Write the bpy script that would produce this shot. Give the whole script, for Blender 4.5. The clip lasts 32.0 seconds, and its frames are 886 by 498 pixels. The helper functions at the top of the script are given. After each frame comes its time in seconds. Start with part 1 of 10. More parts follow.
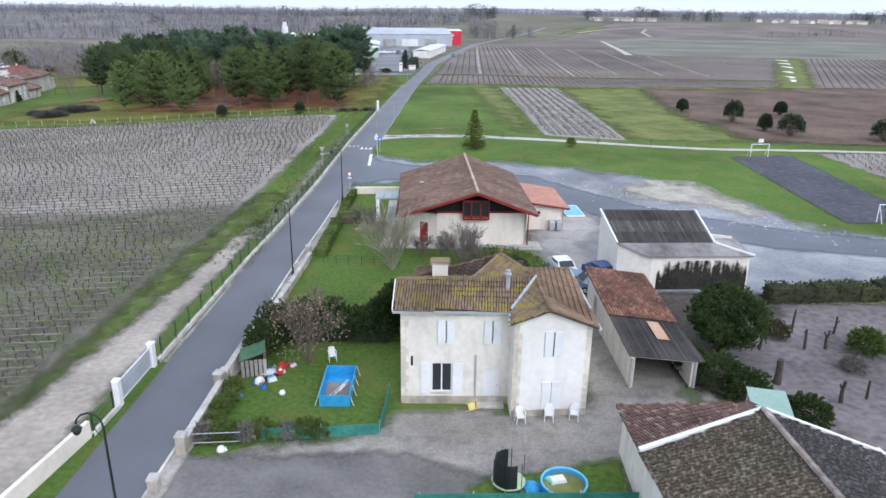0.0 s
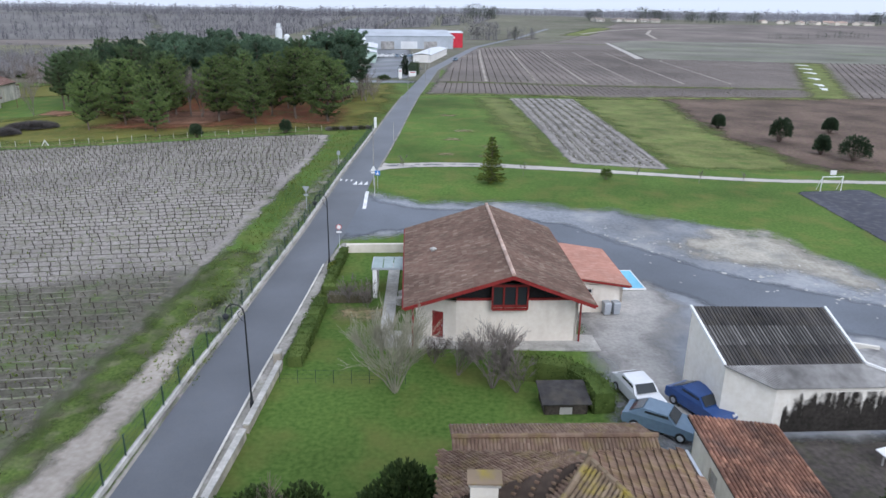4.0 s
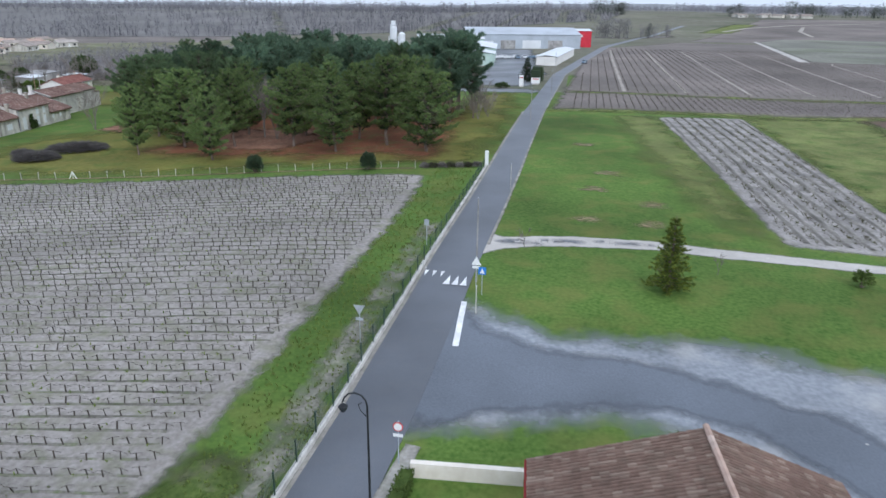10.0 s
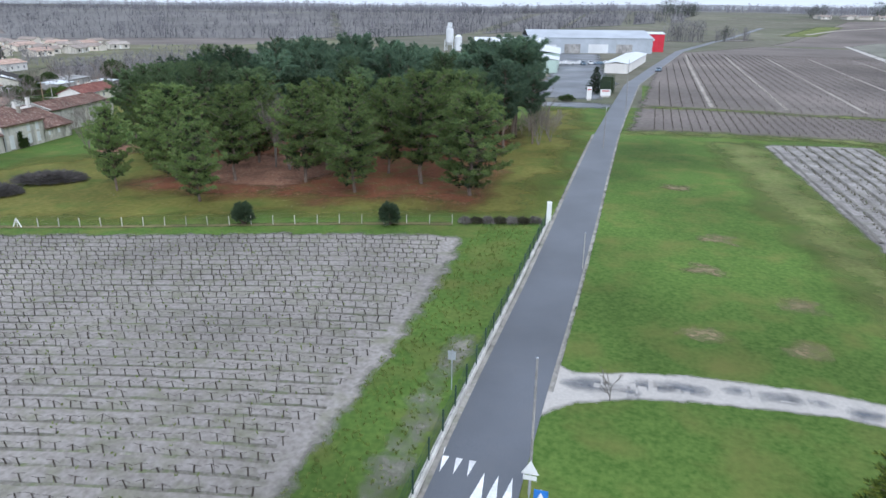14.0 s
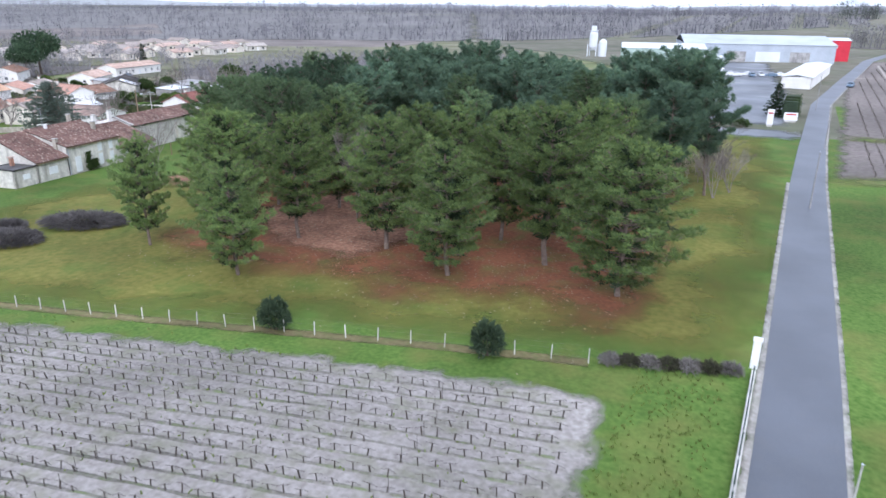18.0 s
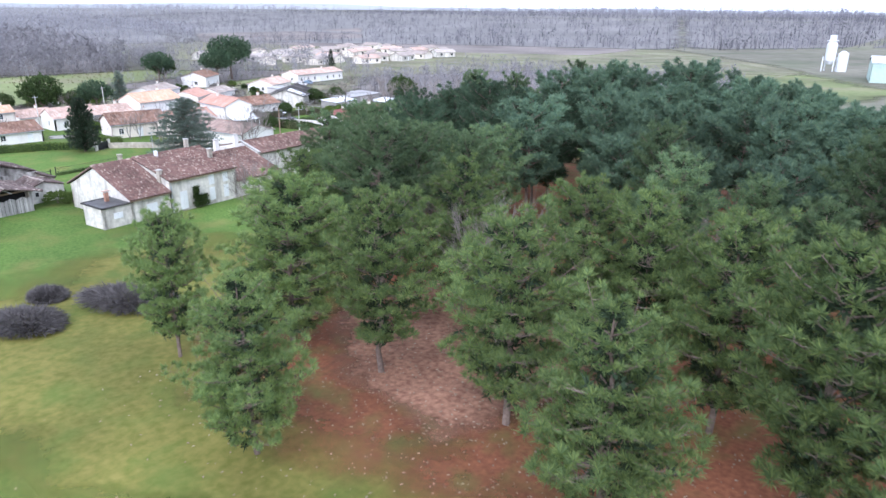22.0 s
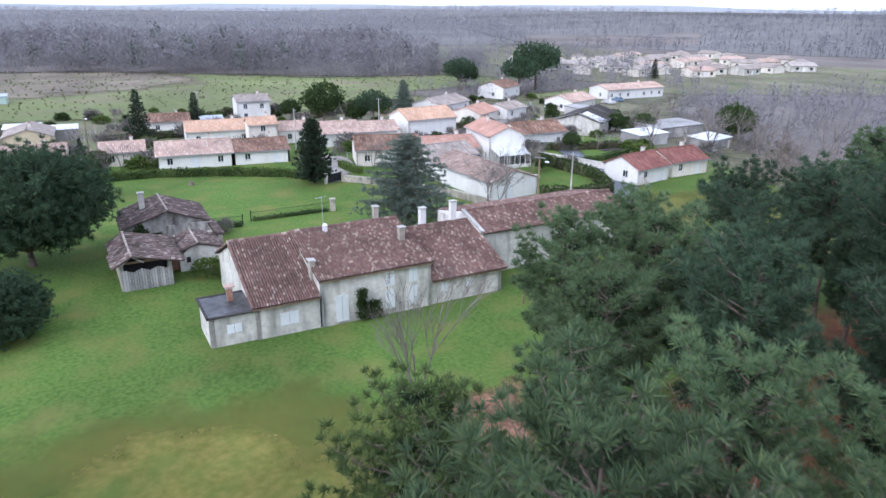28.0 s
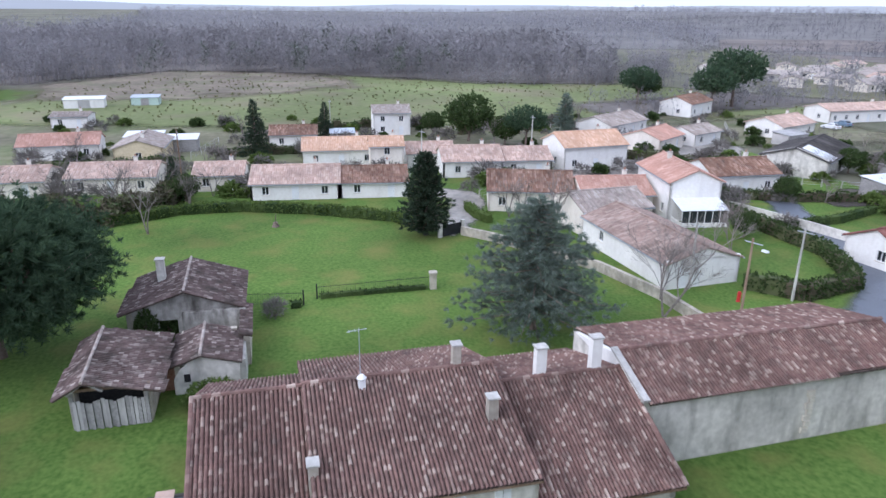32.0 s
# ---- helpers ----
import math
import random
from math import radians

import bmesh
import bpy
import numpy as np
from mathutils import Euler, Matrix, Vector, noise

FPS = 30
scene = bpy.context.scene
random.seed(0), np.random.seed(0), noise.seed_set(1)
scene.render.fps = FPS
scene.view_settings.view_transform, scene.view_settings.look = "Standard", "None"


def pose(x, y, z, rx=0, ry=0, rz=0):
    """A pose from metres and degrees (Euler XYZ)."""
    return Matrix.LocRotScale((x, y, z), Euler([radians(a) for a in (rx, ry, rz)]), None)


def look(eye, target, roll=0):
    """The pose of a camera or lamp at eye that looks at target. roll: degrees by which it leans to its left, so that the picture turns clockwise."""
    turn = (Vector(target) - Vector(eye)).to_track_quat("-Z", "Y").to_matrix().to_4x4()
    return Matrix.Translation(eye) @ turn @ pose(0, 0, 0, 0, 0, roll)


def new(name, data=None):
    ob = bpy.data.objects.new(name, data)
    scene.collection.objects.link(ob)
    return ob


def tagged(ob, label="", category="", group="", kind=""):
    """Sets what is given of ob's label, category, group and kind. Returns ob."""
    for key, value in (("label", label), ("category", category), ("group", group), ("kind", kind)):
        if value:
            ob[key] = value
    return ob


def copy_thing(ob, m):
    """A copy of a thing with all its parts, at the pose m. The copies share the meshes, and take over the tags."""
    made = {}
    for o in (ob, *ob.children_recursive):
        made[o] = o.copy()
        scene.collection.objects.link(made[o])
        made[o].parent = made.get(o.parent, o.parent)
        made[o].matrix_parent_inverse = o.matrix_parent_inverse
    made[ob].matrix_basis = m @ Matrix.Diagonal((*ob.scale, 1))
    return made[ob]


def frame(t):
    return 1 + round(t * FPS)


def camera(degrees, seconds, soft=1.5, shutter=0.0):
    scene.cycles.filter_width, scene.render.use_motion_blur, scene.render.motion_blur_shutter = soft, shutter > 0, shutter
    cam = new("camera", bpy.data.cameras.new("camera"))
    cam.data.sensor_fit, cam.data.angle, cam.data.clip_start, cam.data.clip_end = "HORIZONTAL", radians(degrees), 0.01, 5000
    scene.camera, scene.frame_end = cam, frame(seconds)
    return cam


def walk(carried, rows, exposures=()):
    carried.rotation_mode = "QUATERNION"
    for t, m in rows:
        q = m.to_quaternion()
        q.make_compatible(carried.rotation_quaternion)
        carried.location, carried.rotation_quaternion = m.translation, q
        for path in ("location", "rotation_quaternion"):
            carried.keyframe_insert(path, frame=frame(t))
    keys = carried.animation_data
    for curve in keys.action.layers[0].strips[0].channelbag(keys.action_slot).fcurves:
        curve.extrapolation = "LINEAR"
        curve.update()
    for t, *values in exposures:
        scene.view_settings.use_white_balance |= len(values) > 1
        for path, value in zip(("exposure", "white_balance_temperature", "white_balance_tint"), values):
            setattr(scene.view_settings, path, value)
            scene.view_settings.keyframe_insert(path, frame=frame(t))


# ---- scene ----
cam = camera(65.2, 32.0, 1.5, 0.4)
METRES, EYE, TILT, LEAN, TURN = 207.55, 22.0, 0.0, 0.0, 1.0
ROWS = [
    (0.0, 0.0, 0.0, 0.0, 0.27, -19.01, -0.77),
    (0.5, -0.0006, 0.0109, -0.0, 0.21, -18.99, -0.79),
    (1.0, -0.0015, 0.0226, 0.0003, 0.17, -18.98, -0.8),
    (1.5, -0.0026, 0.0337, 0.0006, 0.14, -18.98, -0.83),
    (2.0, -0.0039, 0.046, 0.0012, 0.11, -18.99, -0.86),
    (2.5, -0.0052, 0.0578, 0.0017, 0.1, -19.0, -0.85),
    (3.0, -0.0063, 0.0708, 0.0024, 0.1, -19.0, -0.85),
    (3.5, -0.0075, 0.0829, 0.0031, 0.1, -19.01, -0.87),
    (5.5, -0.011, 0.1351, 0.0047, 0.09, -19.12, -0.84),
    (6.0, -0.0117, 0.1497, 0.0051, 0.08, -19.15, -0.84),
    (6.5, -0.0126, 0.1631, 0.0055, 0.07, -19.18, -0.84),
    (7.0, -0.0139, 0.1775, 0.0055, 0.05, -19.2, -0.85),
    (7.5, -0.015, 0.1905, 0.0054, 0.1, -19.21, -0.85),
    (8.0, -0.0169, 0.2046, 0.005, 0.8, -19.23, -0.85),
    (8.5, -0.0184, 0.2179, 0.0045, 2.58, -19.28, -0.8),
    (9.0, -0.0199, 0.2327, 0.004, 5.01, -19.35, -0.77),
    (9.5, -0.0211, 0.2468, 0.0036, 7.26, -19.39, -0.66),
    (10.0, -0.0224, 0.2626, 0.0038, 9.61, -19.45, -0.59),
    (10.5, -0.0236, 0.2773, 0.0041, 11.42, -19.49, -0.57),
    (11.0, -0.0248, 0.2939, 0.0046, 12.46, -19.49, -0.57),
    (11.5, -0.0264, 0.3094, 0.005, 12.79, -19.49, -0.56),
    (12.0, -0.0285, 0.326, 0.0052, 12.93, -19.48, -0.57),
    (12.5, -0.0306, 0.3411, 0.0052, 13.08, -19.46, -0.58),
    (13.0, -0.0332, 0.3569, 0.0046, 13.6, -19.45, -0.57),
    (13.5, -0.0357, 0.3709, 0.0041, 14.01, -19.44, -0.58),
    (15.5, -0.0487, 0.4283, 0.0026, 16.47, -19.36, -0.59),
    (16.0, -0.0533, 0.4445, 0.0025, 17.57, -19.36, -0.64),
    (16.5, -0.058, 0.4606, 0.0024, 19.37, -19.38, -0.62),
    (17.0, -0.0633, 0.4784, 0.0028, 21.62, -19.41, -0.59),
    (17.5, -0.0685, 0.4953, 0.0032, 23.7, -19.42, -0.56),
    (18.0, -0.0743, 0.5136, 0.0035, 25.54, -19.4, -0.53),
    (18.5, -0.08, 0.5299, 0.0039, 27.1, -19.38, -0.51),
    (19.0, -0.0862, 0.5469, 0.004, 28.94, -19.37, -0.5),
    (19.5, -0.0922, 0.5625, 0.0039, 30.66, -19.34, -0.44),
    (20.0, -0.0994, 0.579, 0.004, 33.02, -19.3, -0.44),
    (20.5, -0.1064, 0.5942, 0.0045, 35.58, -19.28, -0.37),
    (21.0, -0.1146, 0.6099, 0.0054, 38.18, -19.27, -0.33),
    (21.5, -0.1225, 0.6234, 0.0058, 40.11, -19.24, -0.38),
    (22.0, -0.1314, 0.6377, 0.0059, 41.25, -19.22, -0.45),
    (22.5, -0.14, 0.651, 0.0062, 42.9, -19.2, -0.46),
    (23.0, -0.1501, 0.665, 0.0068, 45.99, -19.21, -0.49),
    (23.5, -0.16, 0.6781, 0.0075, 49.4, -19.24, -0.45),
    (24.0, -0.171, 0.6917, 0.0081, 52.14, -19.24, -0.53),
    (24.5, -0.1815, 0.7041, 0.0085, 53.56, -19.24, -0.54),
    (26.5, -0.2295, 0.7504, 0.009, 60.15, -19.27, -0.56),
    (27.0, -0.2432, 0.7611, 0.0086, 63.08, -19.27, -0.57),
    (27.5, -0.2562, 0.7706, 0.0079, 65.41, -19.29, -0.58),
    (28.0, -0.2706, 0.7801, 0.0073, 67.46, -19.3, -0.56),
    (28.5, -0.284, 0.7883, 0.0064, 69.12, -19.3, -0.55),
    (29.0, -0.2989, 0.7967, 0.0059, 70.67, -19.32, -0.59),
    (29.5, -0.3137, 0.8047, 0.0053, 72.26, -19.33, -0.6),
    (30.0, -0.3306, 0.8133, 0.0053, 74.03, -19.33, -0.6),
    (30.5, -0.3465, 0.8206, 0.0055, 75.83, -19.33, -0.58),
    (31.0, -0.3641, 0.8275, 0.0056, 77.97, -19.34, -0.56),
    (31.5, -0.3805, 0.8336, 0.0054, 80.02, -19.36, -0.55),
    (32.0, -0.3983, 0.8395, 0.0051, 81.72, -19.36, -0.56),
]
EXPOSURES = [(0.0, 0.42, 5870, 14), (2.0, 0.2, 5870, 14), (6.0, 0.22, 5820, 11), (8.0, 0.17, 5770, 10), (13.0, 0.27, 5720, 10), (16.0, 0.52, 5790, 12), (19.0, 0.92, 5620, 17), (21.0, 1.15, 5620, 18), (24.0, 1.14, 5520, 16), (27.0, 0.85, 5520, 17), (30.0, 0.6, 5570, 18), (32.0, 0.56, 5570, 18)]
walk(cam, [(t, pose(0, 0, EYE, TILT, LEAN, TURN) @ pose(METRES * x, METRES * y, METRES * z, 90 + pitch, roll, yaw)) for t, x, y, z, yaw, pitch, roll in ROWS], EXPOSURES)

# ---- light: an overcast winter sky ----
world = bpy.data.worlds.new("overcast")
scene.world = world
world.use_nodes = True
wn, wl = world.node_tree.nodes, world.node_tree.links
sky = wn.new("ShaderNodeTexSky")
sky.sky_type = "NISHITA"
sky.sun_disc = False
SUN_UP, SUN_WAY = 36.0, 150.0
sky.sun_elevation, sky.sun_rotation = radians(SUN_UP), radians(SUN_WAY)
sky.air_density, sky.dust_density, sky.ozone_density = 1.0, 6.0, 1.0
cloud = wn.new("ShaderNodeHueSaturation")
cloud.inputs["Saturation"].default_value = 0.22
wl.new(sky.outputs[0], cloud.inputs["Color"])
deck = wn.new("ShaderNodeMix")
deck.data_type = "RGBA"
deck.inputs[0].default_value = 0.9
deck.inputs[7].default_value = (5.1, 5.5, 6.1, 1)
wl.new(cloud.outputs[0], deck.inputs[6])
wl.new(deck.outputs[2], wn["Background"].inputs[0])
wn["Background"].inputs[1].default_value = 0.152
sun = new("sun", bpy.data.lights.new("sun", "SUN"))
sun.data.energy, sun.data.angle, sun.data.color = 1.15, radians(45), (1.0, 0.95, 0.88)
sa, se = radians(SUN_WAY), radians(SUN_UP)
sun.matrix_world = look((0, 0, 60), (-math.sin(sa) * math.cos(se), -math.cos(sa) * math.cos(se), 60 - math.sin(se)))

# ---- materials ----


def mat(name, c1, c2, rough=0.85, s1=6.0, s2=0.5, bump=0.0, bs=None, spec=0.25, metal=0.0, island=None, rnd=0.0, coarse=0.25, stain=None, translucent=0.0, smax=0.6, ss=0.9, pw=2.2):
    """Two-scale noise between two colours; island: third colour for single pieces; stain: colour of upright streaks and blotches."""
    m = bpy.data.materials.new(name)
    m.use_nodes = True
    n, l = m.node_tree.nodes, m.node_tree.links
    b = n["Principled BSDF"]
    b.inputs["Roughness"].default_value, b.inputs["Metallic"].default_value = rough, metal
    b.inputs["Specular IOR Level"].default_value = spec
    geo = n.new("ShaderNodeNewGeometry")
    fine, wide = n.new("ShaderNodeTexNoise"), n.new("ShaderNodeTexNoise")
    fine.inputs["Scale"].default_value, fine.inputs["Detail"].default_value = s1, 6
    wide.inputs["Scale"].default_value, wide.inputs["Detail"].default_value = s2, 4
    l.new(geo.outputs["Position"], fine.inputs["Vector"])
    l.new(geo.outputs["Position"], wide.inputs["Vector"])

    def blend(fac, a, c, mode="MIX"):
        x = n.new("ShaderNodeMix")
        x.data_type, x.blend_type = "RGBA", mode
        for sock, v in ((x.inputs[0], fac), (x.inputs[6], a), (x.inputs[7], c)):
            if isinstance(v, (int, float)):
                sock.default_value = v
            elif isinstance(v, tuple):
                sock.default_value = (*v, 1)
            else:
                l.new(v, sock)
        return x.outputs[2]

    def span(v, a, c, lo, hi):
        x = n.new("ShaderNodeMapRange")
        x.inputs[1].default_value, x.inputs[2].default_value, x.inputs[3].default_value, x.inputs[4].default_value = a, c, lo, hi
        l.new(v, x.inputs[0])
        return x.outputs[0]

    col = blend(span(fine.outputs[0], 0.3, 0.7, 0, 1), c1, c2)
    if island:
        spread = span(geo.outputs["Random Per Island"], 0.0, 1.0, 0.0, 1.0)
        info = n.new("ShaderNodeObjectInfo")
        add = n.new("ShaderNodeMath")
        add.operation = "ADD"
        l.new(spread, add.inputs[0])
        l.new(info.outputs["Random"], add.inputs[1])
        fr = n.new("ShaderNodeMath")
        fr.operation = "FRACT"
        l.new(add.outputs[0], fr.inputs[0])
        p = n.new("ShaderNodeMath")
        p.operation = "POWER"
        l.new(fr.outputs[0], p.inputs[0])
        p.inputs[1].default_value = pw
        col = blend(p.outputs[0], col, island)
    if stain:
        st = n.new("ShaderNodeTexNoise")
        mp = n.new("ShaderNodeMapping")
        mp.inputs["Scale"].default_value = (1.3, 1.3, 0.35)
        l.new(geo.outputs["Position"], mp.inputs[0])
        l.new(mp.outputs[0], st.inputs["Vector"])
        st.inputs["Scale"].default_value, st.inputs["Detail"].default_value = ss, 8
        col = blend(span(st.outputs[0], 0.48, 0.75, 0, smax), col, stain)
    if rnd:
        info2 = n.new("ShaderNodeObjectInfo")
        col = blend(1.0, col, None or _grey(n, l, span(info2.outputs["Random"], 0, 1, 1 - rnd, 1 + rnd)), "MULTIPLY")
    col = blend(1.0, col, _grey(n, l, span(wide.outputs[0], 0.3, 0.7, 1 - coarse, 1 + coarse)), "MULTIPLY")
    l.new(col, b.inputs["Base Color"])
    if bump:
        bt = n.new("ShaderNodeTexNoise")
        bt.inputs["Scale"].default_value, bt.inputs["Detail"].default_value = bs or s1 * 2, 5
        l.new(geo.outputs["Position"], bt.inputs["Vector"])
        bp = n.new("ShaderNodeBump")
        bp.inputs["Strength"].default_value, bp.inputs["Distance"].default_value = 0.6, bump
        l.new(bt.outputs[0], bp.inputs["Height"])
        l.new(bp.outputs[0], b.inputs["Normal"])
    if translucent:
        out = n["Material Output"]
        tr = n.new("ShaderNodeBsdfTranslucent")
        l.new(col, tr.inputs[0])
        mx = n.new("ShaderNodeMixShader")
        mx.inputs[0].default_value = translucent
        l.new(b.outputs[0], mx.inputs[1])
        l.new(tr.outputs[0], mx.inputs[2])
        l.new(mx.outputs[0], out.inputs[0])
    return m


def _grey(n, l, v):
    c = n.new("ShaderNodeCombineColor")
    for k in range(3):
        l.new(v, c.inputs[k])
    return c.outputs[0]


def ragged(m, amp, scale=0.6, soft=0.25):
    """Lets a draped sheet end in an uneven, worn edge, by its 'edge' attribute (metres inside its outline)."""
    n, l = m.node_tree.nodes, m.node_tree.links
    at = n.new("ShaderNodeAttribute")
    at.attribute_name = "edge"
    geo, nz = n.new("ShaderNodeNewGeometry"), n.new("ShaderNodeTexNoise")
    nz.inputs["Scale"].default_value, nz.inputs["Detail"].default_value, nz.inputs["Roughness"].default_value = scale, 7, 0.65
    l.new(geo.outputs["Position"], nz.inputs["Vector"])
    ma = n.new("ShaderNodeMath")
    ma.operation = "MULTIPLY_ADD"
    l.new(nz.outputs[0], ma.inputs[0])
    ma.inputs[1].default_value, ma.inputs[2].default_value = 4 * amp, -2 * amp
    ad = n.new("ShaderNodeMath")
    ad.operation = "ADD"
    l.new(at.outputs["Fac"], ad.inputs[0])
    l.new(ma.outputs[0], ad.inputs[1])
    mr = n.new("ShaderNodeMapRange")
    mr.inputs[1].default_value, mr.inputs[2].default_value = -soft, soft
    l.new(ad.outputs[0], mr.inputs[0])
    out = n["Material Output"]
    old = out.inputs[0].links[0].from_socket
    tr, mx = n.new("ShaderNodeBsdfTransparent"), n.new("ShaderNodeMixShader")
    l.new(mr.outputs[0], mx.inputs[0])
    l.new(tr.outputs[0], mx.inputs[1])
    l.new(old, mx.inputs[2])
    l.new(mx.outputs[0], out.inputs[0])
    return m


def glass_mat():
    m = bpy.data.materials.new("window_glass")
    m.use_nodes = True
    b = m.node_tree.nodes["Principled BSDF"]
    b.inputs["Base Color"].default_value = (0.03, 0.035, 0.04, 1)
    b.inputs["Roughness"].default_value, b.inputs["Specular IOR Level"].default_value = 0.06, 0.6
    return m


GLASS = glass_mat()
ASPHALT = mat("asphalt", (0.088, 0.095, 0.109), (0.121, 0.129, 0.147), 0.46, 25, 0.12, 0.003, spec=0.5, coarse=0.22, stain=(0.125, 0.125, 0.13), smax=0.35)
LOT = ragged(mat("worn_asphalt", (0.19, 0.203, 0.226), (0.29, 0.304, 0.328), 0.7, 3, 0.07, 0.006, spec=0.35, coarse=0.35, stain=(0.43, 0.42, 0.41), smax=0.85, ss=0.2), 2.0, 0.22, 1.6)
LOTDARK = ragged(mat("dark_asphalt", (0.1, 0.113, 0.135), (0.14, 0.155, 0.182), 0.5, 8, 0.1, 0.004, spec=0.45, coarse=0.25), 0.7, 0.3, 0.6)
WETYARD = ragged(mat("wet_grey_yard", (0.125, 0.133, 0.148), (0.19, 0.2, 0.215), 0.6, 3, 0.07, 0.006, spec=0.4, coarse=0.35, stain=(0.26, 0.26, 0.26), smax=0.7, ss=0.1), 2.0, 0.22, 1.6)
COURT = ragged(mat("court_asphalt", (0.055, 0.058, 0.075), (0.08, 0.08, 0.098), 0.8, 6, 0.12, 0.004, coarse=0.25, stain=(0.2, 0.19, 0.18), smax=0.5), 0.2, 0.6, 0.2)
DARKSOIL = ragged(mat("dark_damp_soil", (0.055, 0.047, 0.042), (0.11, 0.095, 0.085), 0.95, 3, 0.2, 0.03, 8, coarse=0.3, stain=(0.075, 0.085, 0.035), smax=0.5), 0.5, 0.5, 0.5)
YARD = ragged(mat("gravel_yard", (0.25, 0.23, 0.2), (0.36, 0.335, 0.3), 0.95, 6.0, 0.13, 0.01, 20, coarse=0.35, stain=(0.17, 0.165, 0.16), smax=0.8), 0.7, 0.4, 0.5)
BARE = ragged(mat("worn_turf", (0.2, 0.16, 0.08), (0.34, 0.28, 0.17), 0.97, 4, 0.3, 0.02, 12, coarse=0.2, stain=(0.1, 0.15, 0.035), smax=0.8), 1.0, 0.9, 0.9)
BROWNSCRUB = ragged(mat("brown_rough_scrub", (0.15, 0.125, 0.09), (0.24, 0.2, 0.155), 0.97, 0.6, 0.05, 0.05, 4, coarse=0.3, stain=(0.13, 0.15, 0.07), smax=0.8, ss=0.08), 9, 0.05, 7)
TRACK = ragged(mat("pale_track", (0.32, 0.28, 0.238), (0.44, 0.395, 0.35), 0.95, 2.5, 0.2, 0.01, 20, coarse=0.2, stain=(0.33, 0.3, 0.25), smax=0.5), 0.55, 0.5, 0.4)
WHITEPATH = ragged(mat("crushed_stone_path", (0.46, 0.425, 0.385), (0.55, 0.515, 0.475), 0.95, 5, 0.3, 0.008, 25, coarse=0.1, stain=(0.4, 0.375, 0.35), smax=0.5), 0.22, 0.8, 0.2)
SOIL = ragged(mat("vineyard_soil", (0.225, 0.202, 0.181), (0.365, 0.335, 0.309), 0.97, 3.0, 0.07, 0.03, 7, coarse=0.22, stain=(0.17, 0.175, 0.1), smax=0.7, ss=0.5), 0.8, 0.5, 0.5)
SOILFAR = ragged(mat("far_vineyard_soil", (0.145, 0.118, 0.106), (0.235, 0.202, 0.186), 0.97, 1.2, 0.02, coarse=0.3, stain=(0.15, 0.155, 0.1), smax=0.5), 1.2, 0.3, 1.0)
PLOUGH = ragged(mat("ploughed_soil", (0.21, 0.192, 0.178), (0.39, 0.362, 0.342), 0.97, 3.2, 0.3, 0.08, 4, coarse=0.35, stain=(0.17, 0.165, 0.12), smax=0.6, ss=0.4), 0.4, 0.5, 0.4)
HEATH = ragged(mat("brown_heath", (0.092, 0.06, 0.048), (0.178, 0.124, 0.1), 0.97, 2.4, 0.09, 0.08, 5, coarse=0.4, stain=(0.17, 0.17, 0.07), smax=0.5), 3.0, 0.12, 2.0)
GARDENSOIL = ragged(mat("grey_garden_ground", (0.115, 0.1, 0.1), (0.225, 0.2, 0.203), 0.97, 1.8, 0.16, 0.02, 9, coarse=0.3, stain=(0.2, 0.19, 0.16), smax=0.6), 0.5, 0.5, 0.4)
NEEDLES = ragged(mat("fallen_pine_needles", (0.165, 0.06, 0.032), (0.28, 0.115, 0.058), 0.95, 3, 0.12, 0.04, 6, coarse=0.3, stain=(0.15, 0.15, 0.045), smax=0.95, ss=0.3), 4.2, 0.13, 3.0)
LITTER = ragged(mat("dead_bracken", (0.16, 0.075, 0.048), (0.36, 0.2, 0.13), 0.95, 2.6, 0.3, 0.12, 3, coarse=0.3), 1.5, 0.3, 1.2)
FARGRASS = ragged(mat("pale_pasture", (0.13, 0.165, 0.06), (0.2, 0.22, 0.095), 0.97, 0.5, 0.02, coarse=0.3, stain=(0.21, 0.17, 0.12), smax=0.85, ss=0.035), 6, 0.05, 4)
WETLANE = ragged(mat("damp_tarmac", (0.13, 0.122, 0.115), (0.19, 0.18, 0.168), 0.55, 4, 0.15, 0.004, spec=0.4, coarse=0.3, stain=(0.26, 0.25, 0.23), smax=0.7, ss=0.3), 0.5, 0.5, 0.4)
MOSSGRASS = ragged(mat("mossy_yellow_grass", (0.12, 0.128, 0.026), (0.2, 0.178, 0.05), 0.95, 1.8, 0.09, 0.03, 14, spec=0.15, coarse=0.25, stain=(0.075, 0.13, 0.025), smax=0.8, ss=0.2), 4.0, 0.1, 3.5)
WEEDSOIL = ragged(mat("weedy_vineyard_soil", (0.09, 0.085, 0.06), (0.175, 0.162, 0.13), 0.97, 2.5, 0.1, 0.03, 7, coarse=0.3, stain=(0.085, 0.14, 0.03), smax=0.95, ss=0.35), 6.0, 0.1, 5.0)
WOODFLOOR = ragged(mat("leaf_litter_floor", (0.14, 0.122, 0.11), (0.21, 0.188, 0.17), 0.97, 0.6, 0.03, coarse=0.25), 5, 0.06, 4)
FARLAND = mat("dull_winter_land", (0.125, 0.122, 0.085), (0.2, 0.185, 0.14), 0.97, 0.15, 0.008, coarse=0.3, stain=(0.1, 0.125, 0.06), smax=0.7, ss=0.02)
FARFLOOR = ragged(mat("distant_wood_floor", (0.15, 0.142, 0.135), (0.21, 0.2, 0.19), 0.97, 0.2, 0.01, coarse=0.2), 8, 0.03, 6)
